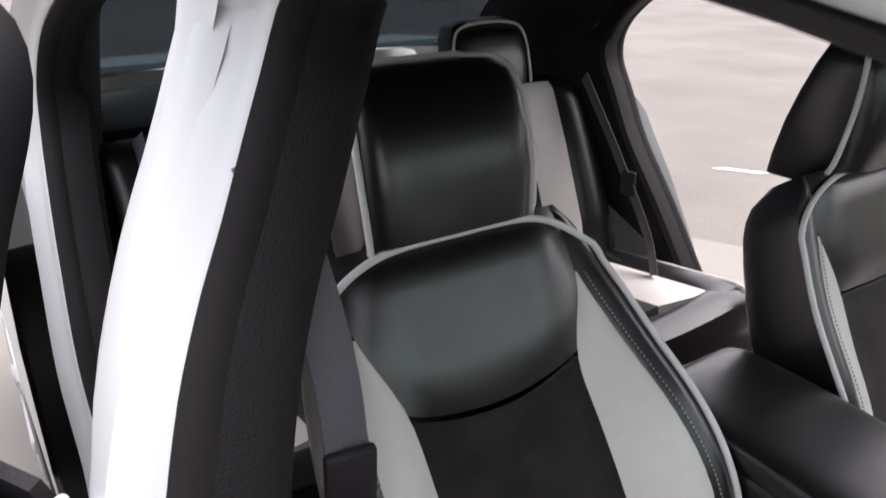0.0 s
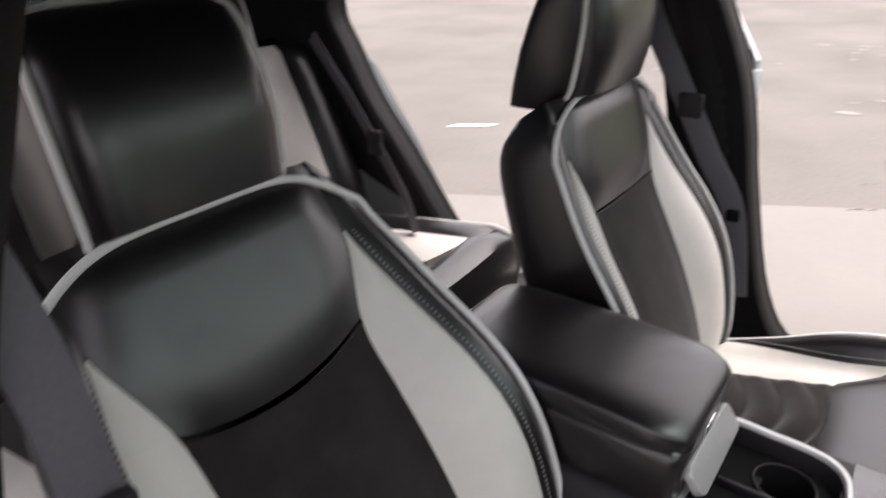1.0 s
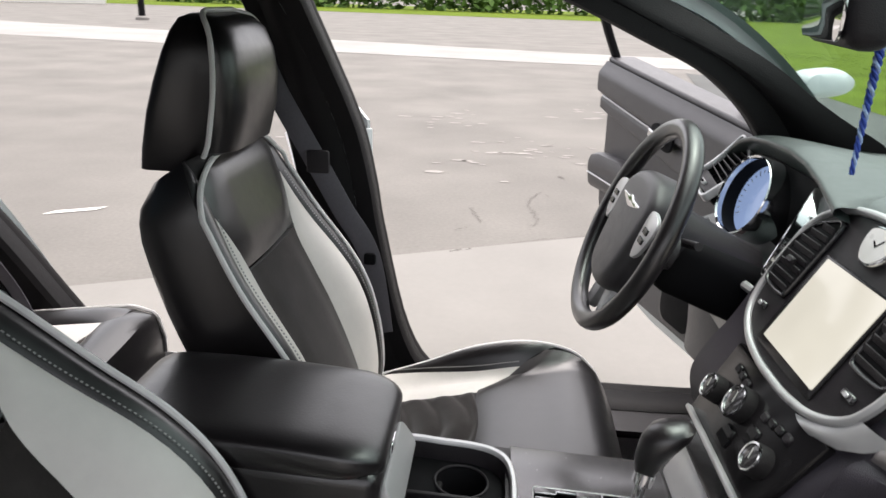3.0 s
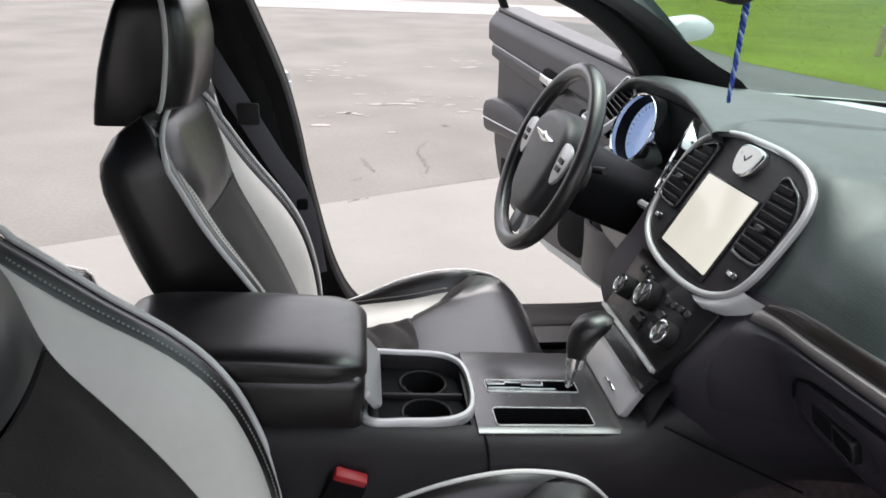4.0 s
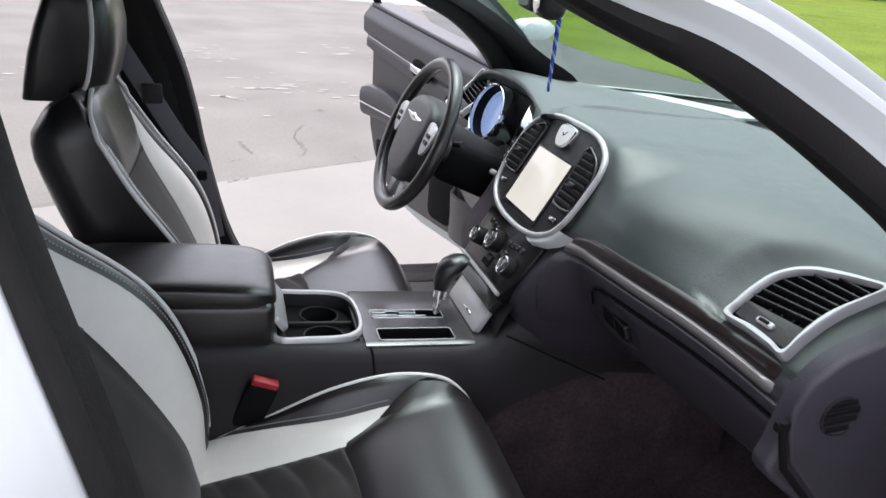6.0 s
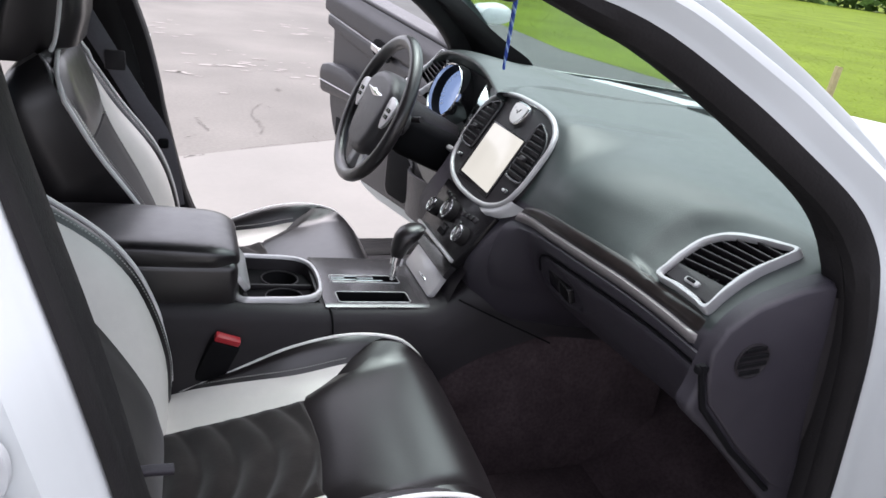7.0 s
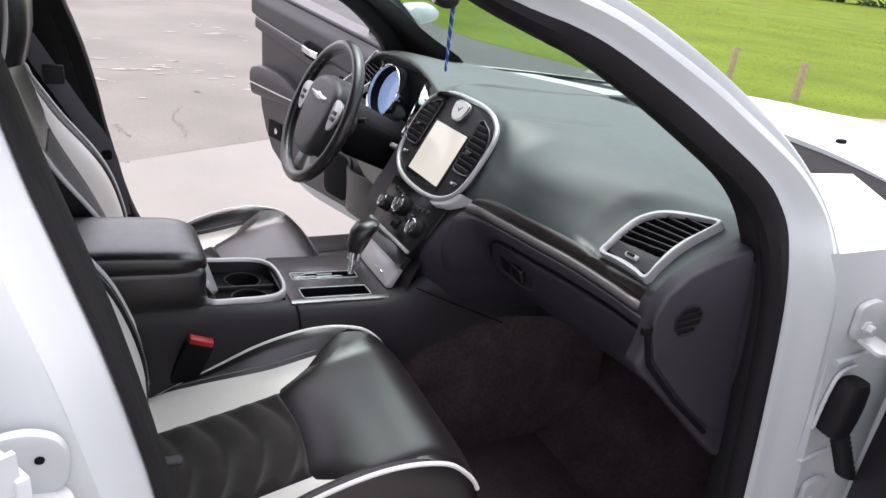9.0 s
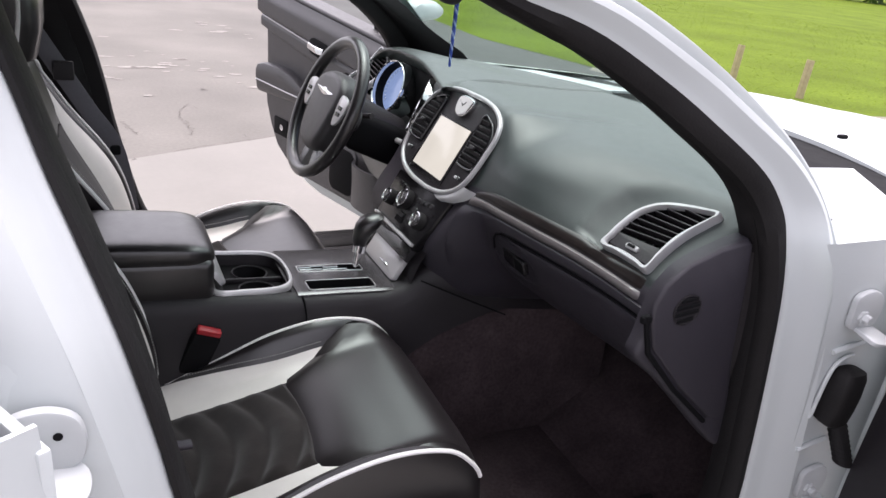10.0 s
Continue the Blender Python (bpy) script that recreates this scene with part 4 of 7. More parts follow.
def dash_section(y):
    """Outline (x, z) of the dashboard across the car at y, from the knee edge over the face and top to the windscreen."""
    t = max(0.0, min(1.0, (-y - 0.13) / 0.12))
    t = t * t * (3 - 2 * t)
    tilt = -0.012 * y
    pas = [(1.10, 0.70), (1.01, 0.695), (0.905, 0.735), (0.832, 0.798), (0.797, 0.855), (0.782, 0.903), (0.781, 0.935), (0.785, 0.952), (0.793, 0.975), (0.806, 1.003), (0.836, 1.040),
           (0.890, 1.068), (0.97, 1.083), (1.10, 1.079), (1.22, 1.080), (1.37, 1.077)]
    mid = [(1.10, 0.60), (0.98, 0.62), (0.80, 0.64), (0.73, 0.70), (0.70, 0.78), (0.715, 0.835), (0.748, 0.888), (0.775, 0.942), (0.797, 0.985), (0.828, 1.05), (0.858, 1.098),
           (0.905, 1.108), (0.98, 1.10), (1.10, 1.090), (1.22, 1.082), (1.37, 1.077)]
    slant = [(1.10, 0.70), (1.01, 0.695), (0.905, 0.735), (0.832, 0.798), (0.797, 0.855), (0.782, 0.903), (0.781, 0.935), (0.787, 0.954), (0.806, 0.976), (0.843, 1.007), (0.880, 1.037),
             (0.922, 1.064), (0.99, 1.083), (1.10, 1.079), (1.22, 1.080), (1.37, 1.077)]
    g = max(0.0, min(1.0, (abs(y) - 0.30) / 0.24))
    g = g * g * (3 - 2 * g)
    pas = [(lerp(a, c, g), lerp(b, d, g)) for (a, b), (c, d) in zip(pas, slant)]
    q = max(0.0, min(1.0, (abs(y) - 0.26) / 0.40))
    k = 0.042 * q * q * (3 - 2 * q)
    out = []
    for (a, b), (c, d) in zip(mid, pas):
        x, z = lerp(a, c, t), lerp(b, d, t)
        lim = 1.40 - 0.30 * (y / 0.72) ** 2
        if x > 0.9:
            x = 0.9 + (x - 0.9) * (lim - 0.9) / 0.46
        out.append((x + k, y, z + tilt))
    return out


def smooth_section(y):
    return catmull(dash_section(y), 46)


# the passenger's vent lies in its own plane; the pad settles round it
VO = np.array((0.837, -0.557, 0.978))
VU, VV, VN = np.array((-0.052, -0.9968, 0.0607)), np.array((0.7656, -0.0008, 0.6434)), np.array((-0.6413, 0.0799, 0.7632))
VENT = Matrix([[VU[i], VV[i], VN[i], VO[i]] for i in range(3)] + [[0, 0, 0, 1]])
V_OUT = catmull([np.array(p) for p in ((0.000, -0.002), (-0.006, 0.020), (-0.009, 0.050), (-0.005, 0.085), (0.014, 0.111), (0.040, 0.127), (0.076, 0.138), (0.112, 0.1455), (0.141, 0.1480), (0.135, 0.122), (0.125, 0.092),
                                         (0.121, 0.062), (0.122, 0.030), (0.124, 0.000), (0.095, 0.000), (0.045, 0.000))], 110, True)


def settle(p):
    """Ease a place on the pad into the vent's plane near the vent."""
    d = np.array(p, float) - VO
    u, v, h = d @ VU, d @ VV, d @ VN
    far = min(math.hypot(u - o[0], v - o[1]) for o in V_OUT[::3]) + 5 * max(0.0, -v - 0.004)
    if 0 < u < 0.12 and 0.01 < v < 0.13:
        far = 0.0
    w = max(0.0, min(1.0, 1 - (far - 0.006) / 0.06))
    w = w * w * (3 - 2 * w)
    return np.array(p, float) + VN * (-0.011 - h) * w


def in_vent(p):
    d = np.array(p, float) - VO
    u, v = d @ VU, d @ VV
    if abs(d @ VN) > 0.03:
        return False
    inside = False
    q = [(lerp(0.062, o[0], 0.93), lerp(0.075, o[1], 0.93)) for o in V_OUT]
    for (x1, y1), (x2, y2) in zip(q, q[1:] + q[:1]):
        if (y1 > v) != (y2 > v) and u < x1 + (v - y1) * (x2 - x1) / (y2 - y1):
            inside = not inside
    return inside


rows = []
for y in np.linspace(-0.735, 0.23, 114):
    sec = catmull(dash_section(y), 84)
    sec = [p - np.array((0, 0, 0.007 * math.exp(-((y + 0.135 + 0.1 * (p[0] - 0.9)) / 0.018) ** 2) * max(0, min(1, (p[0] - 0.84) / 0.06)) * max(0, min(1, (1.22 - p[0]) / 0.15)))) for p in sec]
    rows.append([settle(p) for p in sec] if y < -0.36 else sec)
# the rounded end towards the door
for y, f in ((-0.744, 0.03), (-0.750, 0.08), (-0.753, 0.16)):
    rows.insert(0, [lerp(np.array((p[0], y, p[2])), np.array((1.02, y, 0.90)), f) for p in rows[2]])
part("knee_panel", loft([r[:40] for r in rows]), PANEL, dash, "matt dark lower face of the dashboard")
bm = loft([r[39:] for r in rows])
doomed = [f for f in bm.faces if f.calc_center_median().y < -0.5 and in_vent(f.calc_center_median())]
bmesh.ops.delete(bm, geom=doomed, context="FACES")
part("dash_pad", bm, DASH, dash, "soft grey-black dashboard pad")


# driver's side: the pad with its brow over the instruments
def brow(y):
    """Edge of the brow: (x, z)."""
    return table([(0.05, 0.800), (0.10, 0.808), (0.22, 0.836), (0.32, 0.853), (0.42, 0.861), (0.55, 0.858), (0.66, 0.852), (0.735, 0.85)], y), table([(0.05, 1.098), (0.10, 1.102), (0.22, 1.112), (0.32, 1.118), (0.42, 1.121), (0.52, 1.118), (0.60, 1.110), (0.66, 1.095), (0.70, 1.075), (0.735, 1.05)], y)


rows = []
for y in np.linspace(0.10, 0.735, 48):
    bx, bz = brow(y)
    lim = 1.40 - 0.30 * (y / 0.72) ** 2
    low = [(1.10, 0.60), (0.98, 0.62), (0.87, 0.68), (0.83, 0.76), (0.815, 0.84), (0.815, 0.895), (0.845, 0.915), (0.905, 0.94), (0.925, 1.0), (0.915, 1.05)]
    under = [(lerp(0.90, bx, 0.5), bz - 0.022), (bx + 0.006, bz - 0.012), (bx, bz - 0.004)]
    swell = 0.002 * max(0, min(1, (y - 0.10) / 0.10))
    top = [(bx + 0.008, bz + 0.002), (bx + 0.05, bz + 0.004), (0.99, lerp(bz, 1.100, 0.55) + swell), (1.10, lerp(bz, 1.089, 0.8) + swell), (1.22, 1.082), (1.37, 1.077)]
    ease = max(0.0, min(1.0, (0.40 - y) / 0.30))
    side_step = lambda x: 0.11 * max(0.0, min(1.0, (x - 0.82) / 0.18)) * ease
    pts = [(x if x < 0.93 else 0.93 + (x - 0.93) * (lim - 0.93) / 0.43, y + (side_step(x) if z > 1.04 else 0), z - (0.007 if y < 0.105 and z > 1.04 and x > bx + 0.03 else 0)) for x, z in low[2:] + under + top]
    rows.append(catmull(pts, 70))
part("driver_pad", loft(rows), DASH, dash, "dashboard pad with a brow over the instruments")

# end panel of the dashboard
outline = [(0.776, 0.880), (0.779, 0.915), (0.790, 0.975), (0.813, 1.014), (0.843, 1.036), (0.880, 1.050), (0.912, 1.061), (0.946, 1.066), (0.958, 1.04), (0.966, 0.99), (0.974, 0.93), (0.986, 0.86), (1.006, 0.78), (1.030, 0.70), (1.032, 0.66), (1.005, 0.665), (0.96, 0.705), (0.90, 0.765), (0.83, 0.832)]
sm = catmull(outline, 80, True)
END = Matrix(((1, 0, 0, 0), (0, 0, -1, -0.738), (0, 1, 0, 0), (0, 0, 0, 1)))
end = part("end_panel", slab([(p[0], p[1]) for p in sm], 0.028, 0.011, END, 4), PANEL, dash, "slate grey end panel of the dashboard")
GC = (0.845, 0.961)
face_out = [(0.783, 0.942), (0.780, 0.975), (0.794, 1.006), (0.830, 1.036), (0.887, 1.058), (0.935, 1.067), (0.946, 1.060), (0.956, 1.010), (0.966, 0.935), (0.984, 0.810), (1.000, 0.727), (0.960, 0.738), (0.872, 0.817), (0.799, 0.896)]
part("face_panel", slab(face_out, 0.009, 0.006, END @ pose(0, 0, 0.024), 3), PANEL, end, "raised slate grey face of the end panel")
part("panel_gap", tube([(x, -0.768, z) for x, z in ((0.772, 0.958), (0.776, 0.940), (0.793, 0.890), (0.866, 0.811), (0.956, 0.731))], 0.0045, 8), PIT, end, "dark gap beside the panel")
# black box standing for the shade in the notch beside the panel
part("panel_notch", box(0.018, 0.010, 0.012, (0.774, -0.766, 0.950), 0.003), PIT, end)
dish = disc([(0.0265, 0.0), (0.0265, 0.0012), (0.024, 0.0018), (0.022, 0.0004)], 30, Matrix(((1, 0, 0, GC[0]), (0, 0, -1, -0.7715), (0, 1, 0, GC[1]), (0, 0, 0, 1))))
part("grille_ring", dish, PLASTIC, end)
for k in range(4):
    dz = (k - 1.5) * 0.0115
    w = 2 * math.sqrt(max(1e-6, 0.0235 ** 2 - dz ** 2))
    part("grille_slot", box(w, 0.004, 0.0068, (0, 0, 0), 0.001, 1, None, pose(GC[0], -0.7720, GC[1] + dz, 0, -6, 0)), PIT, end, "black slot of a small round speaker grille" if k == 0 else "")
part("edge_band", loft([[(x + a, -0.738 - b, z) for a, b in ((-0.03, 0.012), (-0.012, 0.024), (0.0, 0.030), (0.012, 0.033), (0.03, 0.030))] for x, z in ((0.960, 1.045), (0.964, 1.03), (0.972, 0.98), (0.980, 0.92), (0.992, 0.85), (1.016, 0.78), (1.05, 0.70), (1.06, 0.60), (1.06, 0.48))]), PLASTIC, dash)


# wood strip, silver strip, glovebox
def pad_x(y, z):
    """Where the pad's face stands at a height."""
    sec = smooth_section(y)[6:38]
    for a, b in zip(sec, sec[1:]):
        if a[2] <= z <= b[2]:
            return lerp(a[0], b[0], (z - a[2]) / max(1e-6, b[2] - a[2]))
    return sec[-1][0]


def strip(z_lo, z_hi, y0, y1, lift, mat, name, label, rows_n=5, n=40, dent=None, flat_top=False):
    rows = []
    for y in np.linspace(y0, y1, n):
        row = []
        a, b = z_lo(y), z_hi(y)
        for k in np.linspace(0, 1, rows_n):
            z = lerp(a, b, k)
            p = np.array((pad_x(y, z), y, z))
            if y < -0.36:
                p = settle(p)
            edge = min(1.0, min(k, 1 - k) * (rows_n - 1) / (1.0 if flat_top else 1.6)) ** 0.5 if 0 < k < 1 else -0.25
            end_ = min(1.0, min(y0 - y, y - y1) / 0.004) if y0 > y > y1 else -0.25
            p = p + np.array((-0.85, 0, 0.4)) * (lift * min(edge, end_) - (dent(y, z) if dent else 0))
            row.append(p)
        rows.append(row)
    return part(name, loft(rows), mat, dash, label)


zl = lambda y: table([(-0.70, 0.952), (-0.65, 0.951), (-0.50, 0.951), (-0.35, 0.946), (-0.22, 0.938), (-0.17, 0.932)], y)
zu = lambda y: table([(-0.70, 0.968), (-0.672, 0.974), (-0.557, 0.9755), (-0.40, 0.973), (-0.30, 0.969), (-0.25, 0.963), (-0.21, 0.950), (-0.17, 0.936)], y)
strip(zl, zu, -0.195, -0.690, 0.004, WOOD, "wood_strip", "dark glossy wood strip", 7)
strip(lambda y: zl(y) - 0.020, lambda y: zl(y) + 0.0005, -0.185, -0.692, 0.008, BRUSHED, "silver_strip", "satin silver strip under the wood", 5)
gap_z = lambda y: table([(-0.735, 0.914), (-0.69, 0.912), (-0.50, 0.906), (-0.36, 0.900), (-0.31, 0.894), (-0.28, 0.880), (-0.265, 0.855), (-0.255, 0.81)], y)
strip(lambda y: table([(-0.735, gap_z(y) + 0.001), (-0.268, gap_z(y) + 0.001), (-0.255, 0.84), (-0.245, 0.76), (-0.17, 0.76)], y), lambda y: zl(y) - 0.0195, -0.172, -0.735, 0.010, PANEL, "lower_cover", "matt dark cover under the silver strip", 14, 60)


def hollow(y, z):
    r = ((y + 0.335) / 0.085) ** 2 + ((z - 0.848) / 0.040) ** 2
    return 0.018 * max(0.0, 1 - r) ** 0.5 if r < 1 else 0.0


lid = strip(lambda y: 0.70, lambda y: gap_z(y) - 0.001, -0.262, -0.733, 0.010, PANEL, "glovebox_lid", "matt dark glovebox lid with a scooped recess", 36, 70, hollow)
part("lid_gap", tube([(pad_x(y, gap_z(y)) - 0.003, y, gap_z(y)) for y in np.linspace(-0.262, -0.73, 40)], 0.002, 6), PIT, dash, "dark gap above the glovebox lid")
LM = Matrix.Translation((pad_x(-0.345, 0.850) + 0.004, -0.345, 0.850)) @ Matrix(((0, math.sin(radians(-18)), -math.cos(radians(-18)), 0), (-1, 0, 0, 0), (0, math.cos(radians(-18)), math.sin(radians(-18)), 0), (0, 0, 0, 1)))
latch = part("glovebox_latch", slab(rrect(0.085, 0.034, 0.006), 0.010, 0.002, LM), GLOSS, lid, "black glovebox latch")
part("latch_rim", hoop(rrect(0.040, 0.032, 0.006, 4), rrect(0.037, 0.029, 0.005, 4), 0.0112, LM @ pose(0.022, 0, 0)), PLASTIC, latch)
part("latch_slot", slab(rrect(0.034, 0.026, 0.005), 0.0006, 0, LM @ pose(0.022, 0, 0.0102)), PIT, latch)


# air vents at both ends
def side_vent(s):
    """s: -1 on the passenger's side, 1 on the driver's."""
    def put(bm):
        if s > 0:
            bmesh.ops.scale(bm, vec=(1, -1, 1), verts=bm.verts)
            bmesh.ops.reverse_faces(bm, faces=bm.faces)
            bmesh.ops.translate(bm, vec=(-0.055, 0.048, 0.006), verts=bm.verts)
        return bm
    inset = lambda d: [o + (np.array((0.066, 0.072)) - o) / np.linalg.norm(np.array((0.066, 0.072)) - o) * d for o in V_OUT]
    place = lambda u, v, h: np.array(VENT @ Vector((u, v, h)))
    rim, lip = inset(0.0), inset(0.0095)
    v = part("side_vent", put(loft([[place(*o, 0.0) for o in inset(0.0085)], [place(*o, -0.034) for o in inset(0.014)], [place(*(lerp(np.array((0.066, 0.072)), o, 0.4)), -0.036) for o in inset(0.014)], [place(0.066, 0.072, -0.036) for o in rim]], True)), PIT, dash,
             "air vent with black slats in a satin silver frame")
    part("frame", put(loft([[place(*p, h) for p, h in ((a, -0.012), (a, 0.002), (lerp(a, b, 0.2), 0.0045), (lerp(a, b, 0.75), 0.0045), (b, 0.001), (b, -0.008))] for a, b in zip(rim, lip)], False, False, True)), SATIN, v, "satin silver vent frame")
    lower = [np.array(p) for p in ((0.009, 0.010), (0.005, 0.030), (0.004, 0.036), (0.114, 0.046), (0.114, 0.030), (0.116, 0.010))]
    part("control_plate", put(slab([tuple(p) for p in lower], 0.006, 0.001, VENT @ pose(0, 0, -0.008))), PLASTIC, v, "black plate below the slats")
    tw = part("thumbwheel", put(box(0.030, 0.009, 0.008, (0, 0, 0), 0.002, 1, None, VENT @ pose(0.062, 0.022, 0.0, 0, 0, 3))), SATIN, v, "small silver thumbwheel")
    part("thumb_grip", put(box(0.018, 0.005, 0.004, (0, 0, 0), 0.001, 1, None, VENT @ pose(0.062, 0.022, 0.0045, 0, 0, 3))), PIT, tw)
    for i in range(7):
        f = i / 6
        va = lerp(0.053, 0.129, f)
        tilt = lerp(7.0, 0.0, f)
        ua, ub = table([(0.03, 0.004), (0.06, 0.002), (0.09, 0.012), (0.105, 0.026), (0.12, 0.046), (0.13, 0.072)], va), table([(0.03, 0.112), (0.06, 0.112), (0.09, 0.116), (0.12, 0.124), (0.13, 0.126)], va)
        part("slat", put(box(ub - ua, 0.0028, 0.014, (0, 0, 0), 0.0010, 2, None, VENT @ pose((ua + ub) / 2, va, -0.008, -6, 0, tilt))), PLASTIC, v)
    for i in range(5):
        u = lerp(0.025, 0.108, i / 4)
        top = table([(0.02, 0.098), (0.05, 0.120), (0.08, 0.130), (0.11, 0.135)], u)
        part("vane", put(box(0.003, top - 0.040, 0.010, (0, 0, 0), 0.0006, 1, None, VENT @ pose(u, (top + 0.040) / 2, -0.026))), PLASTIC, v)


side_vent(-1)
side_vent(1)

# ---- centre stack ----
STACK = Matrix.Translation((0.793, 0.012, 0.981)) @ Matrix(((0, math.sin(radians(27)), -math.cos(radians(27)), 0), (-1, 0, 0, 0), (0, math.cos(radians(27)), math.sin(radians(27)), 0), (0, 0, 0, 1)))
stack = thing("centre_stack", "oval silver-edged centre panel with cream touchscreen, vents and clock", "control panel")
stack.matrix_basis = LEAN
half_o = [(0, 0.148), (0.06, 0.147), (0.110, 0.140), (0.146, 0.127), (0.172, 0.108), (0.186, 0.080), (0.188, 0.045), (0.185, 0.0), (0.179, -0.030), (0.166, -0.056), (0.141, -0.076), (0.10, -0.092), (0.045, -0.100), (0, -0.101)]
oval = catmull([np.array(p) for p in half_o] + [np.array((-x, y)) for x, y in half_o[-2:0:-1]], 96, True)
cen = np.array((0, 0.02))


def scaled(o, d):
    out = []
    n = len(o)
    for i in range(n):
        t = o[(i + 1) % n] - o[i - 1]
        t = t / np.linalg.norm(t)
        nr = np.array((-t[1], t[0]))
        if np.dot(nr, cen - o[i]) < 0:
            nr = -nr
        out.append(o[i] + nr * d)
    return out


def on_stack(x, y, z=0.0, r=0.0):
    return STACK @ pose(x, y, z, 0, 0, r)


part("bezel", hoop(oval, scaled(oval, 0.0105), 0.009, on_stack(0, 0, 0.005)), SATIN, stack, "satin silver oval bezel")
part("face_plate", slab([tuple(p) for p in scaled(oval, 0.011)], 0.014, 0.002, on_stack(0, 0, -0.006)), PLASTIC, stack, "dark grey face plate")
part("stack_shroud", slab([tuple(p) for p in scaled(oval, 0.001)], 0.054, 0.004, on_stack(0, 0, -0.052)), PLASTIC, stack)
scr = part("screen", slab(rrect(0.178, 0.146, 0.006), 0.003, 0.001, on_stack(0, -0.004, 0.008)), GLOSS, stack, "touchscreen in a black surround")
part("display", slab(rrect(0.158, 0.130, 0.003), 0.0015, 0.0, on_stack(0.004, 0.0, 0.0112)), SCREEN, scr, "cream-coloured display")
for k in (-1, 1):
    pts = [(0.098, 0.112), (0.13, 0.108), (0.158, 0.094), (0.176, 0.066), (0.180, 0.028), (0.176, -0.006), (0.150, -0.014), (0.112, -0.014), (0.100, -0.006), (0.097, 0.05)]
    o = catmull([np.array((k * x, y)) for x, y in pts], 48, True)
    v = part("vent", slab([tuple(p) for p in o], 0.004, 0.001, on_stack(0, 0, 0.0075)), PIT, stack, "black slatted air vent")
    part("vent_wall", hoop([tuple(p) for p in o], [tuple(lerp(p, np.array((k * 0.137, 0.05)), 0.09)) for p in o], 0.006, on_stack(0, 0, 0.009)), GRAPHITE, v, "dark rim of the vent")
    for i in range(8):
        y = 0.097 - i * 0.0140
        xa, xb = 0.104, table([(-0.02, 0.166), (0.03, 0.173), (0.066, 0.168), (0.085, 0.155), (0.10, 0.135)], y)
        part("slat", box(xb - xa, 0.0095, 0.0022, (0, 0, 0), 0.0008, 1, None, on_stack(k * (xa + xb) / 2, y, 0.014) @ pose(0, 0, 0, 28, 0, 0)), PLASTIC, v)
    part("vane_knob", box(0.020, 0.010, 0.008, (0, 0, 0), 0.002, 1, None, on_stack(k * 0.135, 0.035, 0.020)), PLASTIC, v)
    b = part("thumbwheel", box(0.026, 0.010, 0.006, (0, 0, 0), 0.002, 1, None, on_stack(k * 0.135, -0.038, 0.010)), GRAPHITE, stack)
    part("thumb_grip", box(0.010, 0.006, 0.003, (0, 0, 0), 0.001, 1, None, on_stack(k * 0.135, -0.038, 0.0145)), SATIN, b)
ck = catmull([(-0.034, 0.020), (0, 0.026), (0.034, 0.020), (0.030, -0.008), (0.012, -0.024), (-0.012, -0.024), (-0.030, -0.008)], 40, True)
clock = part("clock", slab([tuple(p) for p in ck], 0.010, 0.003, on_stack(0, 0.108, 0.008)), CHROME, stack, "chrome-rimmed analogue clock")
part("dial", slab([tuple(p * 0.86) for p in ck], 0.001, 0, on_stack(0, 0.108, 0.0183)), CLOCKFACE, clock, "pearl clock face")
part("hand", box(0.002, 0.015, 0.001, (0, 0.006, 0), 0, 1, None, on_stack(0, 0.108, 0.0195, -40)), PIT, clock)
part("hand", box(0.002, 0.011, 0.001, (0, 0.005, 0), 0, 1, None, on_stack(0, 0.108, 0.0195, 60)), PIT, clock)

# silver chin from the oval to the wood strip
CH = [[np.array(on_stack(x, y, 0.008).translation) for x, y in ((0.176, -0.046), (0.160, -0.063), (0.140, -0.078), (0.115, -0.089), (0.085, -0.098))],
      [np.array(LEAN.inverted() @ Vector(p)) for p in ((0.784, -0.205, 0.938), (0.776, -0.200, 0.927), (0.766, -0.190, 0.917), (0.752, -0.165, 0.903), (0.742, -0.12, 0.890))]]
part("chin", loft([[lerp(a, b, k) + np.array((-0.006, 0, 0.002)) * math.sin(math.pi * k) for k in np.linspace(-0.04, 0.85, 7)] for a, b in zip(*CH)]), SATIN, stack, "satin silver chin below the oval")

# climate controls
LOW = Matrix.Translation((0.722, 0.004, 0.835)) @ Matrix(((0, math.sin(radians(28)), -math.cos(radians(28)), 0), (-1, 0, 0, 0), (0, math.cos(radians(28)), math.sin(radians(28)), 0), (0, 0, 0, 1)))
clim = thing("climate_panel", "dark glossy climate control panel with three silver-ringed knobs", "control panel")
clim.matrix_basis = LEAN
cp = [(-0.132, 0.062), (0.150, 0.070), (0.140, 0.0), (0.124, -0.055), (0.112, -0.068), (-0.112, -0.068), (-0.122, -0.052), (-0.130, 0.0)]
part("panel", slab(cp, 0.022, 0.005, LOW @ pose(0, 0, -0.014)), GLOSS, clim, "dark glossy panel")
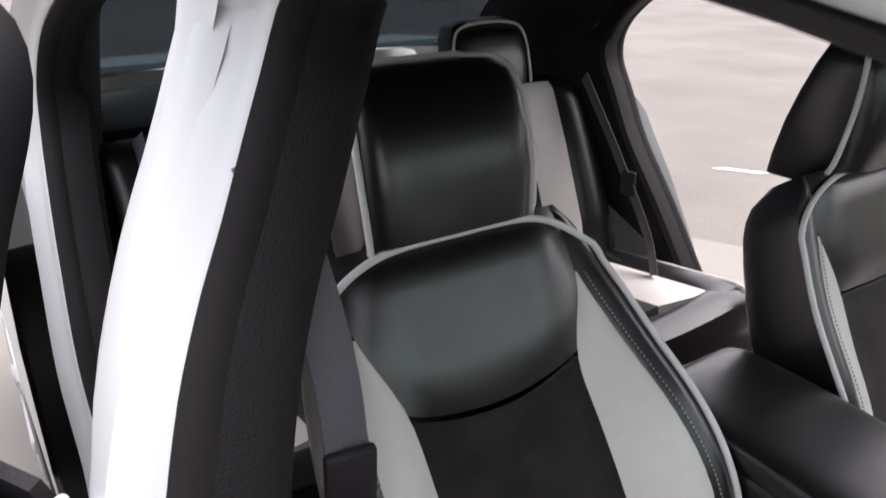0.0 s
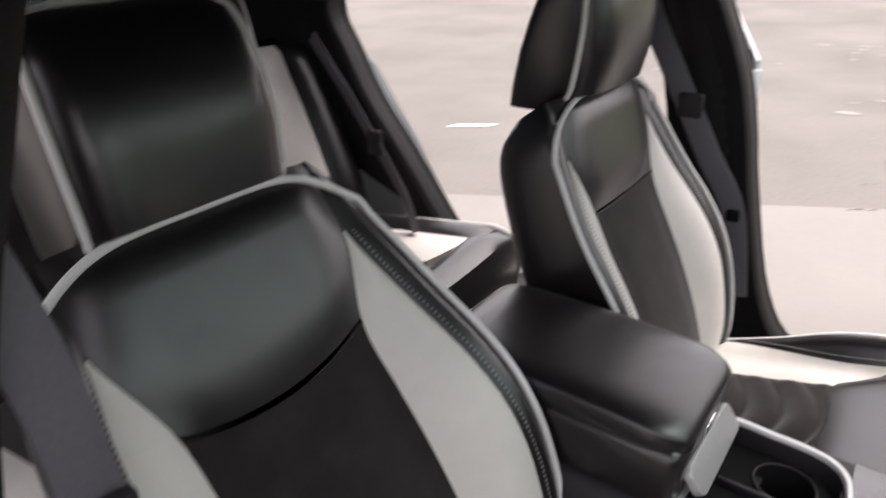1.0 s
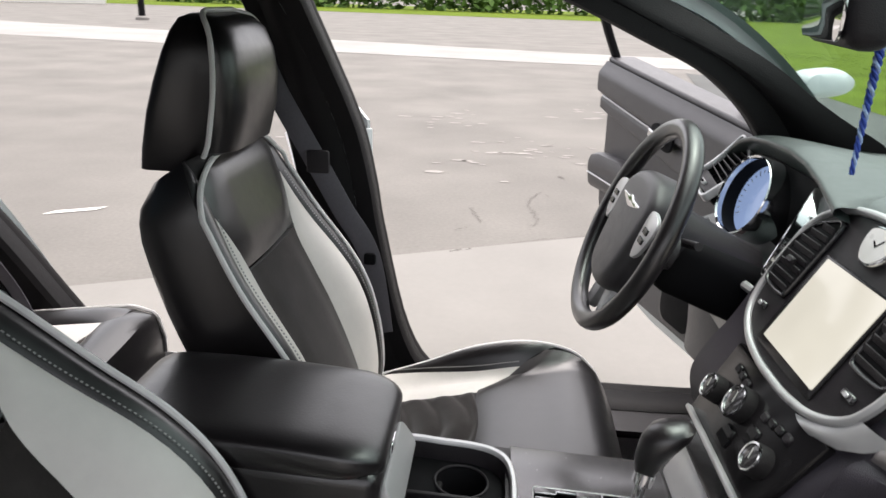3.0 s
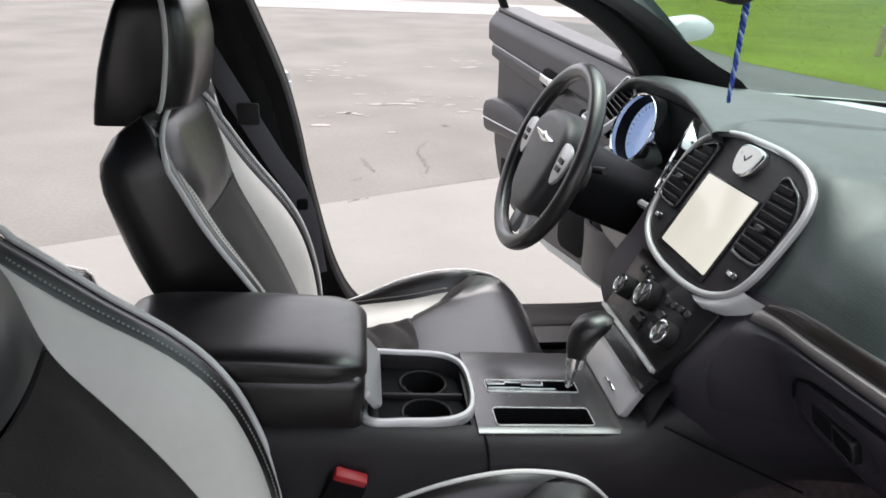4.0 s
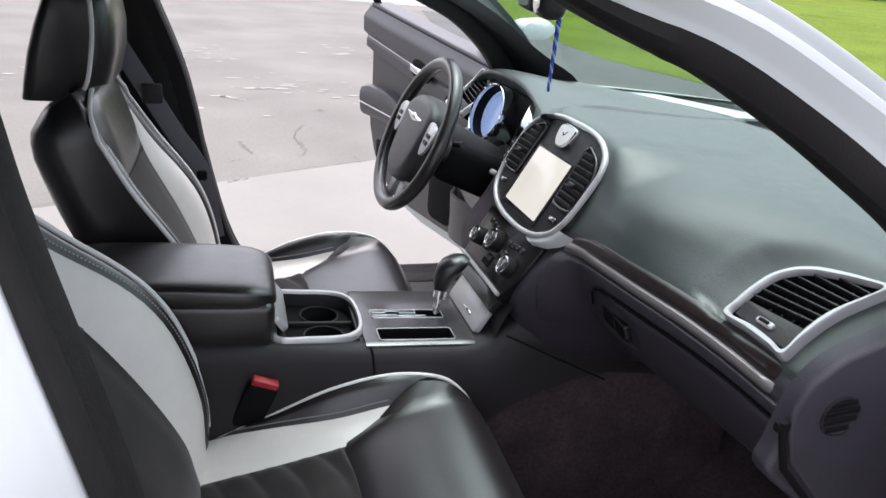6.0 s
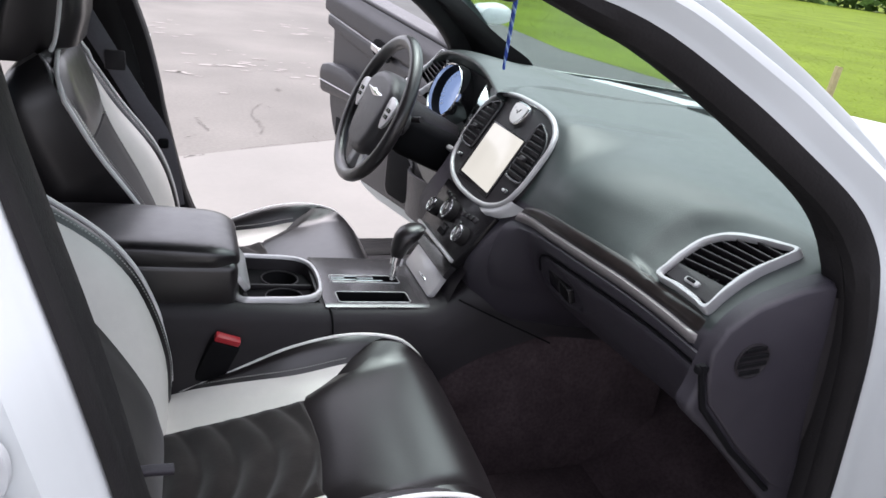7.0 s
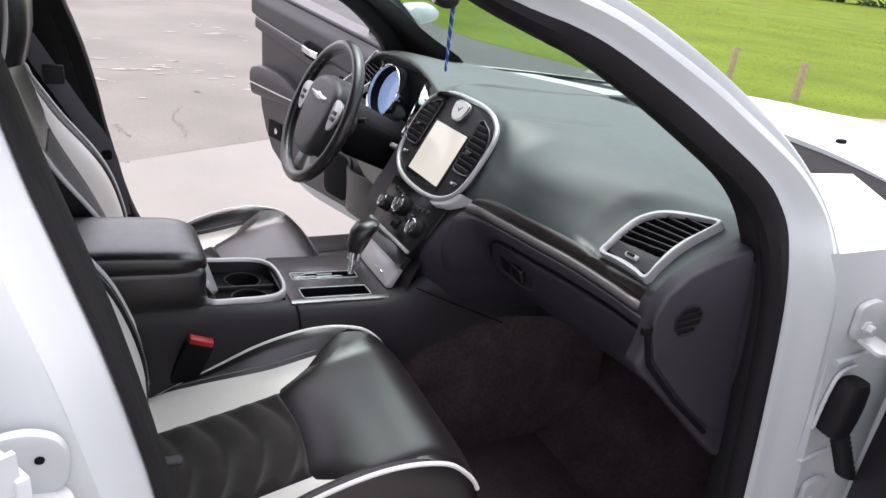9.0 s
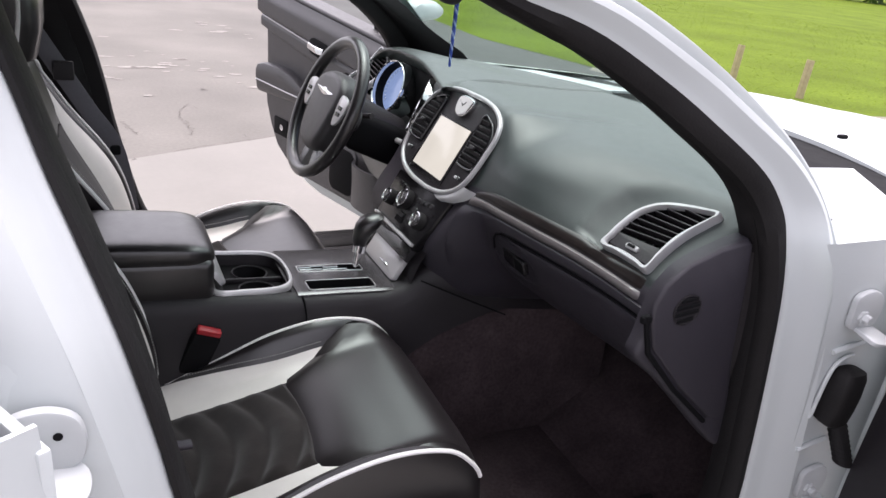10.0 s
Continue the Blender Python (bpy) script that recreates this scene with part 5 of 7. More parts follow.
for x, y, r in ((0.090, -0.006, 0.0195), (-0.014, 0.014, 0.023), (-0.088, -0.006, 0.0185)):
    kb = part("knob", disc([(r + 0.0015, 0), (r + 0.001, 0.016), (r - 0.001, 0.019), (r - 0.004, 0.0195)], 30, LOW @ pose(x, y, 0.007)), RUBBER, clim, "black knob")
    part("knob_ring", disc([(r - 0.0005, 0.018), (r - 0.0005, 0.0205), (r - 0.003, 0.0208), (r - 0.0035, 0.019)], 30, LOW @ pose(x, y, 0.007)), CHROME, kb, "thin silver ring")
    part("knob_cap", disc([(r - 0.0035, 0.019), (r - 0.005, 0.0198)], 24, LOW @ pose(x, y, 0.007)), GRAPHITE, kb)
    part("knob_mark", box(0.0016, r * 0.7, 0.0006, (0, r * 0.2, 0.0272), 0, 1, None, LOW @ pose(x, y, 0, 0, 0, 20)), CLOCKFACE, kb)
for i, (x, y, w, h) in enumerate(((0.036, 0.030, 0.016, 0.012), (0.055, 0.033, 0.016, 0.012), (0.074, 0.036, 0.016, 0.012), (0.095, 0.038, 0.016, 0.012), (0.040, 0.006, 0.026, 0.016), (0.046, -0.016, 0.030, 0.014),
                                  (-0.045, 0.034, 0.016, 0.012), (-0.064, 0.036, 0.016, 0.012), (-0.083, 0.038, 0.016, 0.012), (-0.045, -0.010, 0.026, 0.016), (0.0, -0.022, 0.026, 0.014))):
    part("button", box(w, h, 0.006, (0, 0, 0), 0.002, 1, None, LOW @ pose(x, y, 0.009)), GLOSS if i % 3 else PLASTIC, clim)
part("display_strip", box(0.034, 0.013, 0.003, (0, 0, 0), 0.001, 1, None, LOW @ pose(-0.002, -0.034, 0.0095)), PIT, clim)
part("ledge", box(0.235, 0.007, 0.010, (0, 0, 0), 0.002, 2, None, LOW @ pose(0.0, -0.058, 0.011)), SATIN, clim, "thin satin silver bar")
part("slot_panel", slab([(-0.112, 0.022), (0.112, 0.022), (0.104, -0.022), (-0.104, -0.022)], 0.012, 0.004, Matrix.Translation((0.690, 0.004, 0.763)) @ LOW.to_3x3().to_4x4() @ pose(0, 0, -0.008)), GRAPHITE, clim, "plain dark panel over the disc slot")
# storage door below
BIN = Matrix.Translation((0.676, 0.004, 0.716)) @ Matrix(((0, math.sin(radians(28)), -math.cos(radians(28)), 0), (-1, 0, 0, 0), (0, math.cos(radians(28)), math.sin(radians(28)), 0), (0, 0, 0, 1)))
bin_ = part("storage_door", slab(rrect(0.185, 0.062, 0.010), 0.012, 0.003, BIN @ pose(0, 0, -0.006)), SATIN, clim, "satin grey storage door")
part("door_grip", box(0.045, 0.005, 0.005, (0, 0, 0), 0.002, 1, None, BIN @ pose(0.02, -0.012, 0.007)), CHROME, bin_)
part("surround", loft([[(x, s * w, z) for x, z, w in ((0.80, 0.90, 0.16), (0.752, 0.865, 0.150), (0.722, 0.80, 0.140), (0.700, 0.745, 0.132), (0.685, 0.690, 0.128))] for s in np.linspace(-1, 1, 9)]), PLASTIC, clim)

# ---- centre console ----
cons = thing("centre_console", "dark console with chrome-edged cup holders, gear gate and tray", "console")
cons.matrix_basis = LEAN
rows, skirt = [], []
stations = sorted(set(list(np.round(np.linspace(-0.42, 1.25, 42), 4)) + [0.284, 0.424, 0.455, 0.628]))
stations = [x for i, x in enumerate(stations) if i == 0 or x - stations[i - 1] > 0.003]
for x in stations:
    w = table([(-0.42, 0.13), (0.2, 0.135), (0.45, 0.135), (0.62, 0.137), (0.70, 0.140), (0.80, 0.148), (0.90, 0.16), (1.25, 0.165)], x)
    z = table([(-0.42, 0.70), (0.25, 0.690), (0.45, 0.684), (0.63, 0.684), (0.68, 0.695), (0.75, 0.77), (0.82, 0.85), (0.90, 0.86), (1.25, 0.80)], x)
    b = table([(-0.42, 0.32), (0.5, 0.40), (0.65, 0.50), (0.75, 0.58), (0.90, 0.65), (1.25, 0.62)], x)
    skirt.append((x, w + 0.022, b))
    right = [(w + 0.022, b), (w + 0.014, lerp(b, z, 0.45)), (w + 0.009, lerp(b, z, 0.75)), (w + 0.003, z - 0.030), (w - 0.003, z - 0.014), (w - 0.012, z - 0.004), (w - 0.022, z - 0.001), (0.100, z - 0.001)]
    rows.append([(x, -y, q) for y, q in right] + [(x, 0, z - 0.001)] + [(x, y, q) for y, q in right[::-1]])
bm = loft(rows)
open_ = []
for f in bm.faces:
    c = f.calc_center_median()
    if abs(c.y) < 0.098 and c.z > 0.6 and (0.284 < c.x < 0.424 or 0.455 < c.x < 0.628):
        open_.append(f)
bmesh.ops.delete(bm, geom=open_, context="FACES")
part("console_body", bm, PLASTIC, cons, "matt dark console body")
for k in (-1, 1):
    part("tunnel_carpet", loft([[(x, k * (w - 0.004 + 0.02 * f), lerp(b + 0.01, 0.25, f)) for f in np.linspace(0, 1, 8)] for x, w, b in skirt]), CARPET, cons, "dark carpet over the tunnel side")
part("panel_gap", tube(catmull([(0.440, -0.118, 0.684), (0.444, -0.133, 0.672), (0.448, -0.142, 0.645), (0.452, -0.148, 0.60), (0.46, -0.155, 0.54)], 20), 0.0022, 6), PIT, cons)
part("panel_gap", tube(catmull([(0.70, -0.153, 0.72), (0.78, -0.175, 0.69), (0.90, -0.215, 0.65)], 12), 0.002, 6), PIT, cons)


def pierced(breaks_x, breaks_y, holes, z, thick, name, mat, label, edge=0.0):
    """A plate with rectangular holes, from a grid of cells."""
    bm = bmesh.new()
    vs = {}

    def at(i, j):
        if (i, j) not in vs:
            x, y = breaks_x[i], breaks_y[j]
            vs[(i, j)] = bm.verts.new((x, y, z - (edge if j in (0, len(breaks_y) - 1) else 0)))
        return vs[(i, j)]
    for i in range(len(breaks_x) - 1):
        for j in range(len(breaks_y) - 1):
            if (i, j) not in holes:
                bm.faces.new([at(i, j), at(i + 1, j), at(i + 1, j + 1), at(i, j + 1)])
    out = bmesh.ops.extrude_face_region(bm, geom=bm.faces[:])
    for v in [g for g in out["geom"] if isinstance(g, bmesh.types.BMVert)]:
        v.co.z -= thick
    bmesh.ops.recalc_face_normals(bm, faces=bm.faces)
    return part(name, bm, mat, cons, label)


GX, GY = [0.432, 0.446, 0.462, 0.614, 0.66, 0.685], [-0.122, -0.116, -0.107, -0.061, -0.014, 0.020, 0.116, 0.122]
pierced(GX, GY, {(2, 2), (2, 4)}, 0.6885, 0.005, "gear_surround", GUNMETAL, "glossy gunmetal gear surround", 0.003)


def lined_hole(x0, x1, y0, y1, r, z, name, label, depth):
    m = Matrix.Translation(((x0 + x1) / 2, (y0 + y1) / 2, z))
    w, h = x1 - x0, y1 - y0
    o, q = rrect(w + 0.003, h + 0.003, r, 5), rrect(w - 0.001, h - 0.001, r - 0.002, 5)
    f = part(name, hoop(o, q, 0.0022, m), SATIN, cons, label)
    part("well", loft([[m @ Vector((p[0] * k, p[1] * k, d)) for p in q] for k, d in ((1, 0.001), (0.98, -depth * 0.3), (0.94, -depth), (0.5, -depth - 0.001), (0.01, -depth - 0.001))], True), PIT, f, "black well")
    return f


lined_hole(0.462, 0.614, -0.107, -0.061, 0.008, 0.6885, "tray_rim", "chrome-rimmed tray", 0.028)
gate = lined_hole(0.462, 0.614, -0.014, 0.020, 0.006, 0.6885, "gate_rim", "chrome-rimmed gear gate", 0.030)
for x0, x1, y0, y1 in ((0.463, 0.492, 0.006, 0.019), (0.492, 0.522, 0.012, 0.019), (0.463, 0.515, -0.013, -0.006), (0.522, 0.556, 0.004, 0.019), (0.515, 0.575, -0.013, -0.009)):
    part("gate_step", box(x1 - x0, y1 - y0, 0.005, ((x0 + x1) / 2, (y0 + y1) / 2, 0.6885), 0.0012, 2), GUNMETAL, gate)
for pts in ([(0.464, 0.005), (0.493, 0.005), (0.494, 0.011), (0.521, 0.011), (0.521, 0.003), (0.557, 0.003), (0.558, 0.018)], [(0.464, -0.005), (0.516, -0.005), (0.517, -0.008), (0.576, -0.008), (0.577, -0.013)]):
    part("gate_edge", tube([(x, y, 0.6912) for x, y in pts], 0.0013, 6), CHROME, gate, "bright stepped edge of the gear gate")
# cup holder: a rounded frame, a sunken tray and two cups
fr = catmull([np.array(p) for p in ((0.264, -0.107), (0.33, -0.109), (0.376, -0.107), (0.408, -0.098), (0.429, -0.077), (0.438, -0.042), (0.440, 0.0), (0.438, 0.042), (0.429, 0.077), (0.408, 0.098), (0.376, 0.107), (0.33, 0.109), (0.264, 0.107), (0.260, 0.05), (0.260, -0.05))], 90, True)
fin = [p + (np.array((0.35, 0)) - p) * 0.105 for p in fr]
cup = part("cup_holder", loft([[(p[0], p[1], z) for p, z in ((a, 0.682), (a, 0.693), (lerp(a, b, 0.25), 0.6965), (lerp(a, b, 0.8), 0.6965), (b, 0.693), (b, 0.684))] for a, b in zip(fr, fin)], False, False, True), SATIN, cons, "satin chrome frame round two cup holders")
part("tray_wall", loft([[(lerp(0.35, p[0], k), p[1] * k, z) for p in fin] for k, z in ((1.0, 0.690), (0.985, 0.684), (0.97, 0.655))], True), PLASTIC, cup)
for k in (-1, 1):
    cx, cy, r = 0.362, k * 0.044, 0.0385
    ring_ = [np.array((cx + r * math.cos(a), cy + r * math.sin(a))) for a in np.linspace(0, 2 * math.pi, 40, endpoint=False)]
    rect = []
    for a in np.linspace(0, 2 * math.pi, 40, endpoint=False):
        ca, sa = math.cos(a), math.sin(a)
        t = min((0.068 if ca > 0 else 0.085) / max(1e-6, abs(ca)), (0.044 if sa * k < 0 else 0.056) / max(1e-6, abs(sa)))
        rect.append(np.array((cx + ca * t, cy + sa * t)))
    part("cup", loft([[(p[0], p[1], 0.664) for p in rect], [(lerp(q, p, 0.12)[0], lerp(q, p, 0.12)[1], 0.664) for p, q in zip(rect, ring_)], [(q[0], q[1], 0.667) for q in ring_], [(lerp(cx, q[0], 0.95), lerp(cy, q[1], 0.95), 0.664) for q in ring_],
                        [(lerp(cx, q[0], 0.88), lerp(cy, q[1], 0.88), 0.60) for q in ring_], [(cx, cy, 0.598) for q in ring_]], True), PIT, cup, "deep black cup well")
    part("cup_ring", tube([(q[0], q[1], 0.6675) for q in ring_], 0.0018, 6, True), PLASTIC, cup)
    part("cup_finger", box(0.010, 0.020, 0.012, (cx - 0.032, cy, 0.652), 0.003), RUBBER, cup)
part("cup_divider", box(0.140, 0.007, 0.016, (0.356, 0.0, 0.667), 0.003), PLASTIC, cup, "low divider between the cups")
part("latch_plate", slab(rrect(0.17, 0.044, 0.014), 0.012, 0.004, Matrix.Translation((0.268, 0.0, 0.712)) @ Matrix(((0, 0.60, 0.8, 0), (-1, 0, 0, 0), (0, -0.8, 0.60, 0), (0, 0, 0, 1)))), SATIN, cons, "satin silver plate below the armrest")
# armrest lid
rows = []
for x in [-0.115 + 0.315 * (1 - math.cos(math.pi / 2 * i / 14)) for i in range(14)] + [0.20 + 0.064 * math.sin(math.pi / 2 * i / 12) for i in range(13)]:
    f = (x + 0.115) / 0.379
    r = 1 - math.sqrt(max(0.0, 1 - max(0.0, (-0.055 - x) / 0.06) ** 2))
    e = 1 - math.sqrt(max(0.0, 1 - max(0.0, (x - 0.20) / 0.064) ** 2))
    top = 0.797 + 0.007 * math.sin(math.pi * f) - 0.022 * e - 0.030 * r
    w = 0.116 - 0.034 * e
    lo = 0.752 + 0.008 * e
    rows.append([(x, w * math.copysign(abs(math.cos(a)) ** 0.35, math.cos(a)), lerp((top + lo) / 2, top if math.sin(a) > 0 else lo, abs(math.sin(a)) ** 0.45)) for a in np.linspace(0, 2 * math.pi, 30, endpoint=False)])
arm = thing("armrest", "padded black leather armrest lid on the console", "armrest")
arm.matrix_basis = LEAN
part("lid", loft(rows, True, True), BLACK, arm, "padded black leather lid")
part("base", box(0.368, 0.231, 0.098, (0.0775, 0, 0.720), 0.018, 4), BLACK, arm, "black leather-covered armrest base")
part("latch", box(0.006, 0.035, 0.022, (0.262, 0.0, 0.745), 0.002), CHROME, arm, "chrome latch")

# gear lever
lever = thing("gear_lever", "black leather gear lever with a chrome collar in park", "gear lever")
lever.matrix_basis = LEAN
g0 = np.array((0.600, 0.003, 0.690))
ax = np.array((0.16, 0.12, 1.0))
part("stalk", tube([g0, g0 + ax * 0.045], 0.008, 12), CHROME, lever, "chrome stalk")
part("collar", sweep([g0 + ax * 0.035, g0 + ax * 0.052], rrect(0.026, 0.026, 0.008, 3), (0, 1, 0)), CHROME, lever)
rows = []
for h, r, dx in ((0.050, 0.011, 0), (0.056, 0.014, 0), (0.072, 0.018, 0.0), (0.090, 0.024, 0.006), (0.106, 0.028, 0.012), (0.118, 0.026, 0.016), (0.125, 0.017, 0.018), (0.127, 0.006, 0.018)):
    c = g0 + ax * h + np.array((dx, 0, 0))
    rows.append([c + np.array((1.15 * r * math.cos(a), r * math.sin(a), 0.15 * r * math.cos(a))) for a in np.linspace(0, 2 * math.pi, 18, endpoint=False)])
part("knob", loft(rows, True, True), BLACK, lever, "black leather knob")

# seat belt buckle beside the passenger's seat
bk = thing("belt_buckle", "black seat belt buckle with a red release button", "seat belt")
bk.matrix_basis = LEAN
BM = Matrix.Translation((0.238, -0.152, 0.612)) @ pose(0, 0, 0, 12, 18, 0)
part("housing", box(0.056, 0.026, 0.12, (0, 0, -0.04), 0.007, 2, None, BM), PIT, bk, "black buckle housing")
part("button", box(0.048, 0.018, 0.014, (0, 0, 0.024), 0.003, 2, None, BM), RED, bk, "red release button")
part("strap", box(0.045, 0.006, 0.16, (-0.01, 0, -0.14), 0.002, 1, None, BM), WEB, bk)

# ---- steering wheel ----
HUB = Matrix.Translation((0.603, 0.367, 0.987)) @ Matrix.Rotation(radians(2.4), 4, "Z") @ Matrix(((0, math.sin(radians(22.9)), -math.cos(radians(22.9)), 0), (-1, 0, 0, 0), (0, math.cos(radians(22.9)), math.sin(radians(22.9)), 0), (0, 0, 0, 1)))
sw = thing("steering_wheel", "black leather steering wheel with silver spoke buttons", "steering wheel")
H4 = np.array(HUB)


def on_hub(x, y, z):
    return (H4 @ np.array((x, y, z, 1)))[:3]


part("rim", sweep([on_hub(0.1805 * math.cos(a), 0.1805 * math.sin(a), 0) for a in np.linspace(0, 2 * math.pi, 72, endpoint=False)], ring(0.0165, 14), HUB.to_3x3() @ Vector((0, 0, 1)), True), BLACK, sw, "leather rim")
hubo = catmull([(-0.094, 0.050), (-0.045, 0.082), (0.045, 0.082), (0.094, 0.050), (0.088, -0.02), (0.062, -0.085), (0, -0.105), (-0.062, -0.085), (-0.088, -0.02)], 60, True)
hub = part("hub", slab([tuple(p * np.array((1.06, 1.14))) for p in hubo], 0.055, 0.024, HUB @ pose(0, 0, -0.035), 4), DOORTRIM, sw, "dark grey airbag cover")
part("badge", slab(catmull([(-0.062, 0.005), (-0.02, 0.007), (0, 0.012), (0.02, 0.007), (0.062, 0.005), (0.014, -0.007), (-0.014, -0.007)], 30, True), 0.003, 0.001, HUB @ pose(0, 0.036, 0.020)), CHROME, hub, "small winged chrome badge")
for k in (-1, 1):
    part("spoke", slab(catmull([(k * 0.06, 0.045), (k * 0.12, 0.048), (k * 0.17, 0.03), (k * 0.17, -0.008), (k * 0.11, -0.012), (k * 0.07, -0.02)], 30, True), 0.022, 0.006, HUB @ pose(0, 0, -0.028)), PLASTIC, sw)
    b = part("spoke_trim", slab(catmull([(k * 0.094, 0.050), (k * 0.135, 0.050), (k * 0.150, 0.030), (k * 0.136, -0.010), (k * 0.108, -0.026), (k * 0.094, 0.0)], 30, True), 0.006, 0.002, HUB @ pose(k * 0.004, 0, 0.008)), SATIN, sw, "satin silver button plate")
    for y in (0.022, 0.006):
        part("button", box(0.022, 0.010, 0.004, (0, 0, 0), 0.001, 1, None, HUB @ pose(k * 0.124, y, 0.015)), GLOSS, b)
    part("lower_spoke", slab(catmull([(k * 0.01, -0.07), (k * 0.042, -0.075), (k * 0.058, -0.165), (k * 0.030, -0.172), (k * 0.012, -0.12)], 24, True), 0.018, 0.005, HUB @ pose(0, 0, -0.03)), SATIN, sw, "satin silver lower spoke")
part("column", disc([(0.055, -0.22), (0.062, -0.12), (0.068, -0.06), (0.05, -0.035)], 24, HUB), PLASTIC, sw, "black steering column shroud")
part("column_shroud", box(0.14, 0.11, 0.20, (0, -0.02, -0.16), 0.03, 3, None, HUB), PIT, sw)
for k in (-1, 1):
    part("stalk", tube([on_hub(k * 0.06, 0.02, -0.07), on_hub(k * 0.15, 0.04, -0.06)], 0.007, 8), PLASTIC, sw)

# ---- instrument cluster ----
ic = thing("instrument_cluster", "two chrome-ringed dials lit pale blue under a cowl", "instrument panel")
for k, y in enumerate((0.512, 0.268)):
    G = Matrix.Translation((0.838, y, 1.012)) @ Matrix.Rotation(radians(10 if k == 0 else -27), 4, "Z") @ Matrix(((0, math.sin(radians(20)), -math.cos(radians(20)), 0), (-1, 0, 0, 0), (0, math.cos(radians(20)), math.sin(radians(20)), 0), (0, 0, 0, 1)))
    d = part("gauge", disc([(0.079, -0.05), (0.079, 0.012), (0.0765, 0.015), (0.0735, 0.012), (0.072, -0.030)], 48, G), CHROME, ic, "chrome gauge ring")
    part("gauge_well", loft([[G @ Vector((r * math.cos(math.pi * i / 24), r * math.sin(math.pi * i / 24), h)) for i in range(48)] for r, h in ((0.0724, 0.002), (0.0712, -0.027))], True), PIT, d, "black wall inside the gauge ring")
    part("dial_face", disc([(0.071, 0.0), (0.071, 0.001)], 48, G @ pose(0, 0, -0.026)), DIAL, d, "pale blue lit dial")
    for i in range(24):
        a = radians(-130 + i * 260 / 23)
        part("tick", box(0.0016, 0.010 if i % 2 else 0.006, 0.001, (0, 0.060, 0), 0, 1, None, G @ pose(0, 0, -0.0243, 0, 0, math.degrees(a))), CLOCKFACE, d)
part("back_plate", box(0.02, 0.50, 0.16, (0.900, 0.385, 1.0), 0.01), PIT, ic)
part("cluster_surround", tube(catmull([(0.80, 0.62, 0.93), (0.79, 0.50, 0.915), (0.785, 0.385, 0.91), (0.79, 0.27, 0.915), (0.80, 0.17, 0.94)], 24), 0.008, 8), SATIN, ic, "silver lower edge of the instruments")


